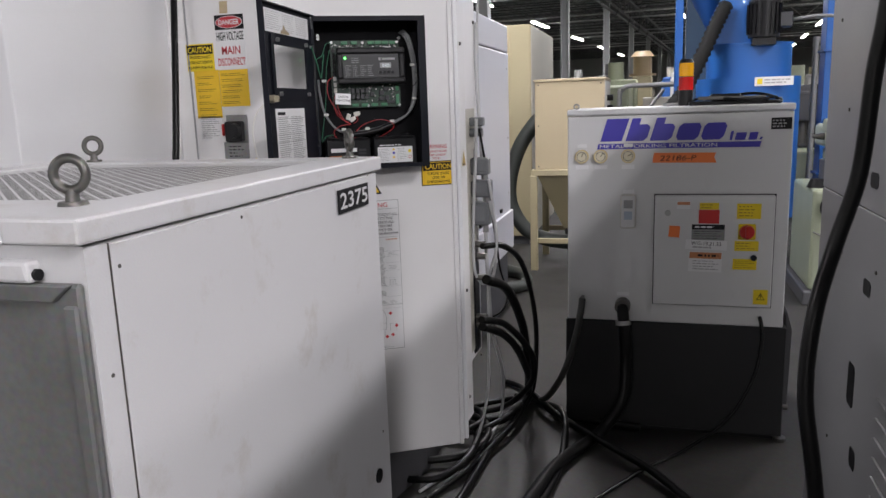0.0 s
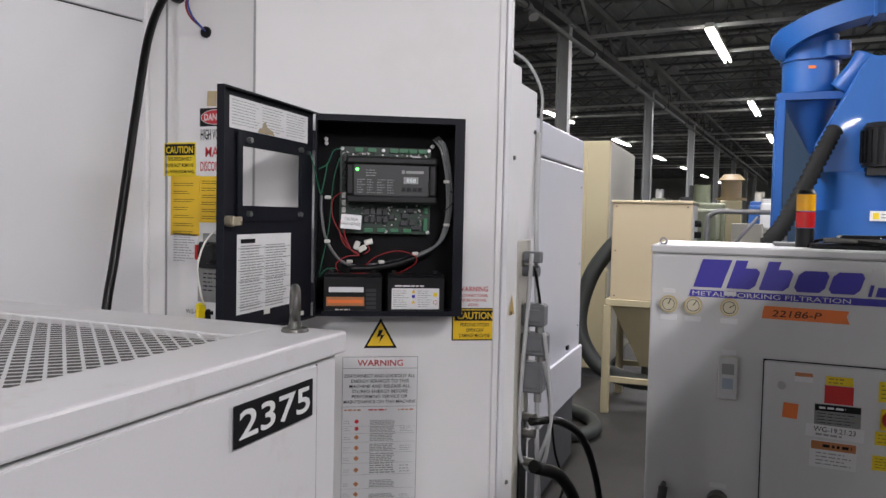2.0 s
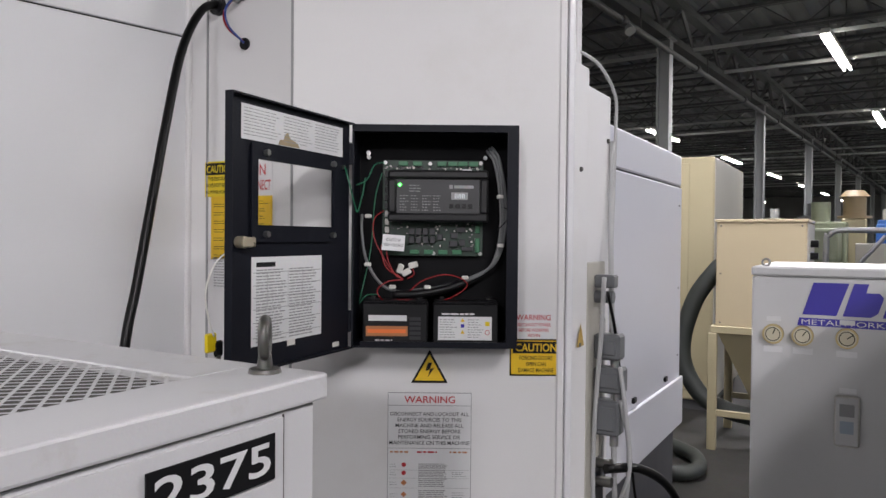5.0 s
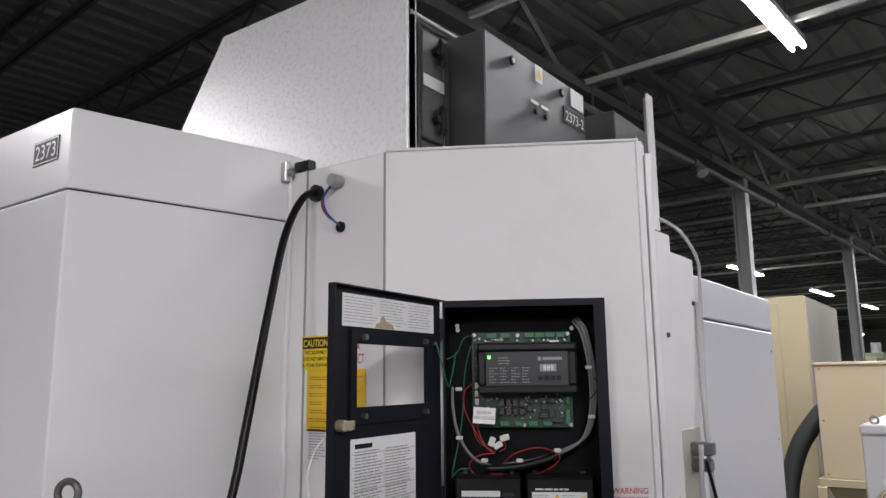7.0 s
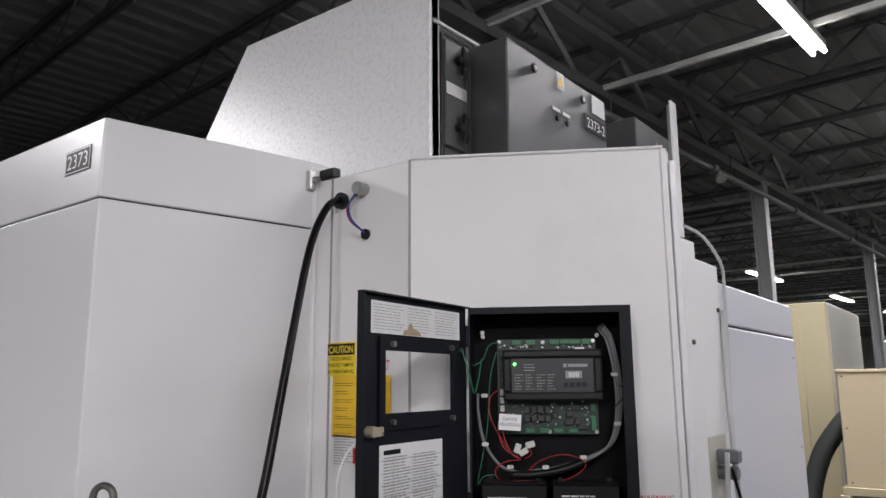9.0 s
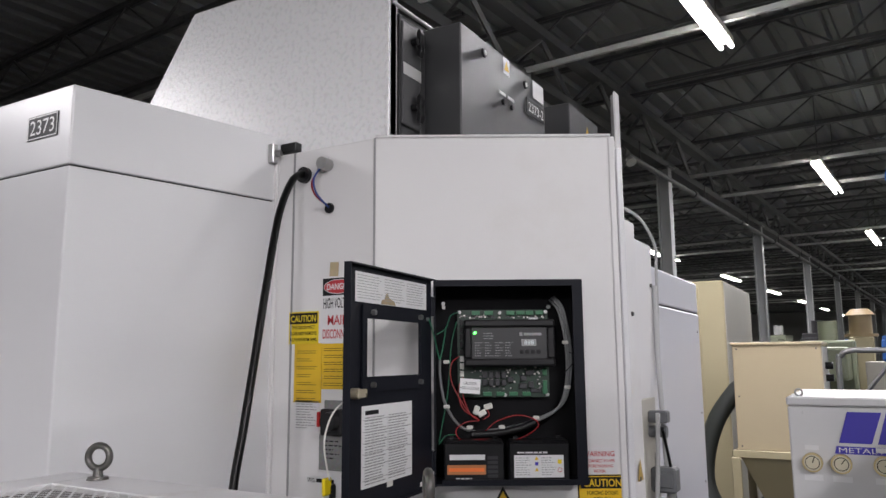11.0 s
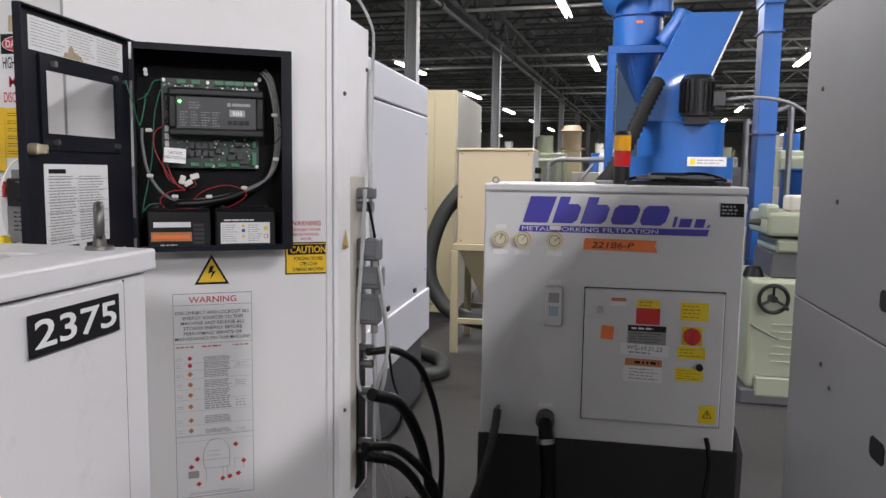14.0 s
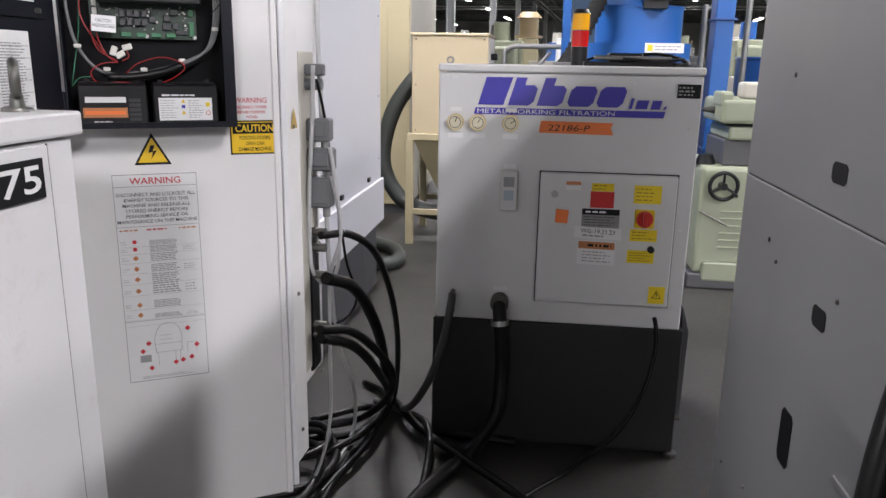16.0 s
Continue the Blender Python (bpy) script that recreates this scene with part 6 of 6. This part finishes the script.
# ---- blue dust collector ----
def dust_collector():
    ob = thing("dust_collector", pose(1.39, 8.5, 0), "blue dust collector with cyclone, drum, motor and duct", "dust collector")
    part("lower_drum", cyl(BM(), (0, 0, 0.5), (0, 0, 1.84), 0.475, seg=40), BLUE, ob, smooth=True)
    # the darker blue puts shade into the foot's colour
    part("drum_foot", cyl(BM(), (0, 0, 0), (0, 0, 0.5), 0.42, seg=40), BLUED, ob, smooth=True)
    part("upper_drum", cyl(BM(), (0, 0, 1.84), (0, 0, 2.14), 0.385, seg=40), BLUE, ob, smooth=True)
    part("drum_lid", cyl(BM(), (0, 0, 2.14), (0, 0, 2.155), 0.395, seg=40), BLUE, ob, smooth=True)
    l = part("drum_label", box(BM(), -0.02, 0.31, -0.483, -0.475, 1.755, 1.835), PAPER, ob, "white label with a small emblem", m=pose(0, 0, 0, 0, 0, 4))
    part("fine_print", print_lines(0.06, 0.30, 1.77, 1.82, 2, 0.4, -0.485, 6), GREYINK, l)
    part("emblem", quad(BM(), 0.0, 0.045, 1.77, 1.82, -0.485), YELB, l)
    part("chute", slab(BM(), [(-0.37, 2.155), (0.17, 2.155), (0.17, 2.48), (0.425, 3.095), (-0.02, 3.10), (-0.36, 2.42)], -0.30, 0.10, 0.006), BLUE, ob)
    part("chute_edge", slab(BM(), [(0.172, 2.48), (0.186, 2.48), (0.440, 3.095), (0.426, 3.10)], -0.305, 0.105), CREAMPL, ob, "pale worn edge")
    m = part("motor", cyl(BM(), (0.08, -0.40, 2.19), (0.08, -0.40, 2.50), 0.135, seg=28), BLACK, ob, "black ribbed electric motor", smooth=True)
    part("fan_cover", cyl(BM(), (0.08, -0.40, 2.50), (0.08, -0.40, 2.54), 0.14, 0.11, seg=28), BLACK, m, smooth=True)
    part("terminal_box", box(BM(), 0.20, 0.31, -0.48, -0.34, 2.27, 2.40, 0.008), CHIP, m)
    part("motor_foot", box(BM(), -0.02, 0.18, -0.46, -0.30, 2.12, 2.19), BLACK, m)
    rib = mesh_of("cooling_rib", box(BM(), -0.003, 0.003, -0.15, -0.135, 2.22, 2.48), BLACK)
    for i in range(20):
        part_on("cooling_rib", rib, m, pose(0.08, -0.40, 0) @ pose(0, 0, 0, 0, 0, i * 18))
    part("motor_cable", tube(BM(), [(0.30, -0.41, 2.33), (0.55, -0.42, 2.35), (0.85, -0.4, 2.30), (1.02, -0.42, 2.15), (1.06, -0.42, 1.9), (1.07, -0.42, 1.0)], 0.016, 8, 6), GCABLE, ob)
    # cyclone on its stand
    c = part("cyclone", cyl(BM(), (-0.40, 0.36, 2.90), (-0.40, 0.36, 3.185), 0.235, seg=32), BLUE, ob, smooth=True)
    # cone coloured as the shaded side of the same blue
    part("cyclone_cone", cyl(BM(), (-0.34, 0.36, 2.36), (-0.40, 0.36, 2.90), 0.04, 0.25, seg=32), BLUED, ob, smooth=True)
    part("cyclone_cap", cyl(BM(), (-0.22, 0.22, 3.20), (-0.22, 0.22, 3.33), 0.13, seg=24), BLUE, ob, smooth=True)
    part("scroll", cyl(BM(), (-0.40, 0.36, 3.20), (-0.40, 0.36, 3.42), 0.225, seg=32), BLUE, ob, smooth=True)
    part("cyclone_flange", cyl(BM(), (-0.40, 0.36, 3.185), (-0.40, 0.36, 3.20), 0.255, seg=32), BLUED, ob, smooth=True)
    part("elbow", tube(BM(), [(0.02, 0.13, 3.19), (-0.02, 0.13, 3.10), (-0.09, 0.14, 3.0), (-0.17, 0.16, 2.90)], 0.10, 18, 6), BLUE, ob)
    part("stand_beam", box(BM(), -0.68, -0.06, 0.10, 0.16, 2.82, 2.89, 0.004), BLUED, ob)
    part("stand_beam", box(BM(), -0.68, -0.06, 0.56, 0.62, 2.82, 2.89, 0.004), BLUED, ob)
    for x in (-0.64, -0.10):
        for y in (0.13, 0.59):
            # right-hand legs get the darker blue as painted shade
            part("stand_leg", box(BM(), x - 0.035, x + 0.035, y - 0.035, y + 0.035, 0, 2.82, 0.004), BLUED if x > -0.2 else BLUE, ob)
    part("rust_mark", quad(BM(), -0.43, -0.37, 3.10, 3.125, 0.123), ORANGE, ob)
    # square duct sweeping over to the riser
    def duct(pts, w, h):
        b, line, rings = BM(), smooth_line(pts, 8), []
        for i, p in enumerate(line):
            d = (line[min(i + 1, len(line) - 1)] - line[max(i - 1, 0)]).normalized()
            a = Vector((0, 1, 0))
            n = d.cross(a).normalized()
            a = n.cross(d)
            rings.append([b.verts.new(p + a * (sa * w / 2) + n * (sn * h / 2)) for sa, sn in ((-1, -1), (1, -1), (1, 1), (-1, 1))])
        for u, v in zip(rings, rings[1:]):
            for k in range(4):
                b.faces.new((u[k], u[(k + 1) % 4], v[(k + 1) % 4], v[k]))
        b.faces.new(rings[0][::-1])
        b.faces.new(rings[-1])
        bmesh.ops.recalc_face_normals(b, faces=b.faces)
        return b
    part("duct", duct([(-0.56, 0.52, 3.36), (-0.58, 0.36, 3.38), (-0.52, 0.22, 3.42), (-0.32, 0.10, 3.49), (0.03, 0, 3.56), (0.36, 0, 3.575), (0.55, 0, 3.54), (0.68, 0, 3.43), (0.728, 0, 3.28), (0.732, 0, 3.2)], 0.3, 0.185), BLUE, ob)
    part("riser", box(BM(), 0.655, 0.815, -0.12, 0.12, 0.0, 3.2, 0.004), BLUE, ob)
    for z in (0.9, 2.05, 2.95):
        part("riser_flange", box(BM(), 0.635, 0.835, -0.14, 0.14, z, z + 0.02, 0.002), BLUED, ob)
    for x in (0.03, 0.37):
        part("duct_flange", box(BM(), x - 0.012, x + 0.012, -0.18, 0.18, 3.445, 3.685), BLUE, ob, m=pose(0, 0, 0))
    part("suction_hose", tube(BM(), [(-0.24, -0.30, 2.52), (-0.36, -0.40, 2.26), (-0.50, -0.55, 1.95), (-0.64, -0.7, 1.68), (-0.75, -0.8, 1.5), (-0.8, -0.8, 1.0)], 0.054, 14, 12, ridge=0.018), CORR, ob, "black corrugated hose")
    return ob


dust_collector()


def tank_top_clutter():
    ob = thing("lid_assembly", pose(0.64, 4.25, 1.634), "black lid with cables on top of the filtration unit", "lid")
    part("plate", box(BM(), 0.06, 0.47, 0.12, 0.50, 0.0, 0.018, 0.004), BLACK, ob)
    part("gear_box", box(BM(), 0.16, 0.30, 0.18, 0.32, 0.018, 0.052, 0.008), BLACK, ob)
    part("hinge_bar", cyl(BM(), (0.10, 0.13, 0.032), (0.40, 0.13, 0.030), 0.010, seg=10), DSTEEL, ob, smooth=True)
    part("cable", tube(BM(), [(0.28, 0.24, 0.045), (0.36, 0.22, 0.05), (0.43, 0.18, 0.035), (0.46, 0.12, 0.012), (0.40, 0.08, 0.010)], 0.007, 8, 6), RUBBER, ob)
    part("cable", tube(BM(), [(0.05, 0.3, 0.010), (0.12, 0.24, 0.035), (0.22, 0.12, 0.03), (0.34, 0.1, 0.02), (0.45, 0.14, 0.03)], 0.006, 8, 6), RUBBER, ob)
    part("left_plate", box(BM(), -0.06, 0.055, 0.30, 0.50, 0, 0.014, 0.003), GALV, ob)


tank_top_clutter()


# ---- pale green grinder behind the tank ----
def grinder():
    ob = thing("surface_grinder", pose(2.2, 7.3, 0), "pale green grinding machine with black handwheel", "grinder")
    part("column", box(BM(), -0.46, 0.55, -0.40, 0.5, 0.12, 0.93, 0.03, 3), GREENM, ob)
    part("foot", box(BM(), -0.50, 0.6, -0.42, 0.55, 0, 0.12, 0.015, 2), BASE2, ob)
    part("kick_cover", box(BM(), -0.40, 0.4, -0.425, -0.40, 0.06, 0.22, 0.02, 2), GREENM, ob)
    rib = mesh_of("louvre", slab(BM(), [(-0.20, 0), (0.22, 0), (0.21, 0.012), (-0.19, 0.012)], -0.008, 0.0, 0.002), GREENM)
    for i in range(6):
        part_on("louvre", rib, ob, pose(-0.1, -0.40, 0.32 + i * 0.055))
    w = part("handwheel", torus(BM(), (-0.31, -0.47, 0.80), 0.098, 0.015, "y", 32, 8), BLACK, ob, "black three-spoke handwheel")
    for a in (90, 210, 330):
        part("spoke", cyl(BM(), (-0.31, -0.465, 0.80), (-0.31 + 0.095 * math.cos(radians(a)), -0.47, 0.80 + 0.095 * math.sin(radians(a))), 0.010, seg=8), BLACK, w, smooth=True)
    part("hub", cyl(BM(), (-0.31, -0.40, 0.80), (-0.31, -0.49, 0.80), 0.026, seg=16), BLACK, w, smooth=True)
    part("crank", cyl(BM(), (-0.235, -0.48, 0.745), (-0.235, -0.55, 0.745), 0.014, seg=12), BLACK, w, smooth=True)
    part("bellows", box(BM(), -0.30, 0.3, -0.30, 0.3, 0.93, 1.12, 0.01), BASE2, ob)
    part("saddle", box(BM(), -0.28, 0.4, -0.32, 0.3, 1.12, 1.22, 0.02, 2), GREENM, ob)
    part("wheel_head", box(BM(), -0.35, 0.5, -0.34, 0.3, 1.24, 1.42, 0.03, 3), GREENM, ob)
    part("spindle", cyl(BM(), (-0.35, -0.1, 1.33), (-0.44, -0.1, 1.33), 0.03, 0.015, seg=14), DSTEEL, ob, smooth=True)
    part("guard", box(BM(), -0.36, -0.27, -0.33, -0.05, 1.36, 1.47, 0.02, 2), GREENM, ob)
    part("top_box", box(BM(), -0.20, 0.0, -0.30, -0.1, 1.42, 1.54, 0.02, 2), CREAMW, ob)
    part("black_cap", cyl(BM(), (-0.40, -0.2, 0.93), (-0.40, -0.2, 1.0), 0.08, 0.05, seg=20), BLACK, ob, smooth=True)
    part("dark_lever", cyl(BM(), (-0.45, -0.41, 0.6), (-0.25, -0.43, 0.5), 0.007, seg=8), DSTEEL, ob, smooth=True)


grinder()


def blue_barrel(x, y, h, r):
    ob = thing("blue_drum", pose(x, y, 0), "deep blue steel drum behind the grinder", "drum", "blue drums")
    part("shell", cyl(BM(), (0, 0, 0), (0, 0, h), r, seg=28), BLUED, ob, smooth=True)
    part("rim", torus(BM(), (0, 0, h), r, 0.02, "z", 28, 6), BLUED, ob)
    part("hoop", torus(BM(), (0, 0, h * 0.6), r, 0.018, "z", 28, 6), BLUED, ob)


blue_barrel(3.05, 10.4, 1.75, 0.30)
blue_barrel(3.2, 9.6, 1.5, 0.3)


def pipe_stand():
    ob = thing("pipe_frame", pose(2.55, 9.3, 0), "grey steel pipe frame beside the blue riser", "frame")
    part("upright", cyl(BM(), (0, 0, 0), (0, 0, 2.42), 0.03, seg=12), GALV, ob, smooth=True)
    part("upright", cyl(BM(), (-0.42, 0, 0), (-0.42, 0, 2.25), 0.03, seg=12), GALV, ob, smooth=True)
    part("brace", cyl(BM(), (-0.42, 0, 2.20), (0, 0, 2.40), 0.028, seg=12), GALV, ob, smooth=True)


pipe_stand()

hose("black_hose", [(-0.55, 3.62, 0.03), (-0.30, 3.70, 0.05), (-0.22, 3.90, 0.07), (-0.34, 4.12, 0.06), (-0.60, 4.12, 0.03)], 0.0187, RUBBER, "black rubber hose coiled on the floor")
hose("black_hose", [(-0.55, 3.45, 0.03), (-0.34, 3.48, 0.05), (-0.24, 3.68, 0.10), (-0.32, 3.95, 0.10), (-0.60, 3.98, 0.03)], 0.0170, RUBBER, "black rubber hose coiled on the floor")
hose("black_hose", [(-0.60, 3.75, 0.10), (-0.36, 3.78, 0.12), (-0.25, 3.92, 0.14), (-0.36, 4.07, 0.13), (-0.62, 4.05, 0.05)], 0.0145, RUBBER, "black rubber hose coiled on the floor")


# ---- machines further down the hall ----
def guard_rail():
    ob = thing("guard_rail", pose(0.12, 9.6, 0), "bent grey pipe guard rail", "rail")
    part("pipe", tube(BM(), [(0, 0, 0), (0, 0, 1.6), (0.03, 0, 1.78), (0.12, 0, 1.83), (0.3, 0, 1.83), (0.75, 0, 1.83)], 0.028, 10, 6), GALV, ob)
    part("brace", cyl(BM(), (0.12, 0, 1.3), (0.5, 0, 1.78), 0.02, seg=8), GALV, ob, smooth=True)
    part("post", cyl(BM(), (0.75, 0, 0), (0.75, 0, 1.83), 0.028, seg=10), GALV, ob, smooth=True)


guard_rail()


def bench_machine(x, y, rnd, body, top, h):
    """A small distant machine tool: bed, column, head and a control box."""
    ob = thing("machine_tool", HALL @ pose(x, y, 0, 0, 0, rnd.uniform(-8, 8)), "small machine tool standing far down the hall", "machine tool", "distant machines")
    w, d = rnd.uniform(0.6, 1.1), rnd.uniform(0.6, 1.0)
    part("bed", box(BM(), -w, w, -d, d, 0.1, h * 0.5, 0.03, 2), body, ob)
    part("foot", box(BM(), -w * 0.9, w * 0.9, -d * 0.9, d * 0.9, 0, 0.1), BASE2, ob)
    part("column", box(BM(), -w * 0.35, w * 0.35, 0, d * 0.8, h * 0.5, h, 0.03, 2), top, ob)
    part("head", box(BM(), -w * 0.3, w * 0.3, -d * 0.7, 0, h * 0.72, h * 0.95, 0.04, 2), top, ob)
    part("spindle", cyl(BM(), (0, -d * 0.45, h * 0.72), (0, -d * 0.45, h * 0.55), 0.06, seg=12), DSTEEL, ob, smooth=True)
    part("motor", cyl(BM(), (0, d * 0.3, h), (0, d * 0.3, h + 0.28), 0.13, seg=16), body, ob, smooth=True)
    part("control_box", box(BM(), w * 0.5, w * 0.9, -d * 0.6, -d * 0.3, h * 0.6, h * 0.85, 0.01), CREAMW, ob)
    part("control_arm", cyl(BM(), (w * 0.7, -d * 0.4, h * 0.5), (w * 0.7, -d * 0.4, h * 0.6), 0.03, seg=8), GALV, ob, smooth=True)
    return ob


def far_machines():
    rnd = random.Random(11)
    mats = (GREENM, CREAMW, BLUED, GALV, TANKW, CREAM, BASE2, GREENM)
    for x, y, h in ((-1.3, 13.2, 2.0), (0.4, 14.0, 1.9), (1.4, 12.6, 1.8), (2.6, 14.5, 2.1), (3.6, 12.5, 1.9), (4.6, 15, 2.2), (-0.4, 17.5, 2.2), (1.2, 18.5, 2.0), (3.0, 19.0, 2.3), (5.2, 19.5, 2.1), (-2.4, 20.0, 2.3), (6.8, 17, 2.2),
                    (-1.2, 24, 2.3), (1.5, 25, 2.2), (4.2, 26, 2.4), (7.0, 25, 2.3), (-4.2, 25, 2.4), (0.2, 32, 2.5), (3.4, 33, 2.4), (6.4, 34, 2.4), (-3.0, 32, 2.4), (-5.6, 18, 2.2), (-6.5, 14, 2.2), (8.0, 12, 2.1), (5.8, 10.5, 1.9)):
        bench_machine(x, y, rnd, rnd.choice(mats), rnd.choice(mats), h)
    # a cream motor head above the hopper, and a dark blue press
    ob = thing("motor_press", pose(0.30, 13.6, 0), "tan press with a domed motor on its column", "press")
    part("column", box(BM(), -0.16, 0.16, -0.2, 0.2, 0, 2.05, 0.02), CREAM, ob)
    part("motor", cyl(BM(), (0, 0, 2.09), (0, 0, 2.36), 0.15, seg=20), TAN, ob, smooth=True)
    part("motor_cap", cyl(BM(), (0, 0, 2.36), (0, 0, 2.45), 0.20, 0.12, seg=20), TAN, ob, smooth=True)
    part("flange", cyl(BM(), (0, 0, 2.05), (0, 0, 2.09), 0.22, seg=20), TAN, ob, smooth=True)
    ob = thing("dark_blue_column", pose(1.05, 11.2, 0), "tall dark blue machine column in the distance", "machine")
    part("shaft", box(BM(), -0.16, 0.16, -0.2, 0.2, 0.1, 3.05, 0.01), NAVYB, ob)
    part("foot", box(BM(), -0.3, 0.3, -0.3, 0.3, 0, 0.1, 0.01), NAVYB, ob)


NAVYB = node_mat("slate_blue_paint", (0.03, 0.07, 0.13), 0.5, vary=0.1, scale=2, fine=40, bump=0.03)
far_machines()


def white_truss(y, x0, x1, z):
    bm = BM()
    for zz in (z, z + 0.5):
        bar(bm, (x0, y, zz), (x1, y, zz), 0.05, 0.05)
    n = int((x1 - x0) / 0.55)
    for i in range(n):
        a, b = x0 + (x1 - x0) * i / n, x0 + (x1 - x0) * (i + 1) / n
        bar(bm, (a, y, z if i % 2 else z + 0.5), (b, y, z + 0.5 if i % 2 else z), 0.03, 0.03)
    return bm


for y in (16.0, 22.0, 28.0, 34.0):
    solid("white_truss", white_truss(y, 2.5, 14.0, 4.62), JOISTW, HALL, "white painted lattice truss under the roof", "truss", "white trusses", "structure")
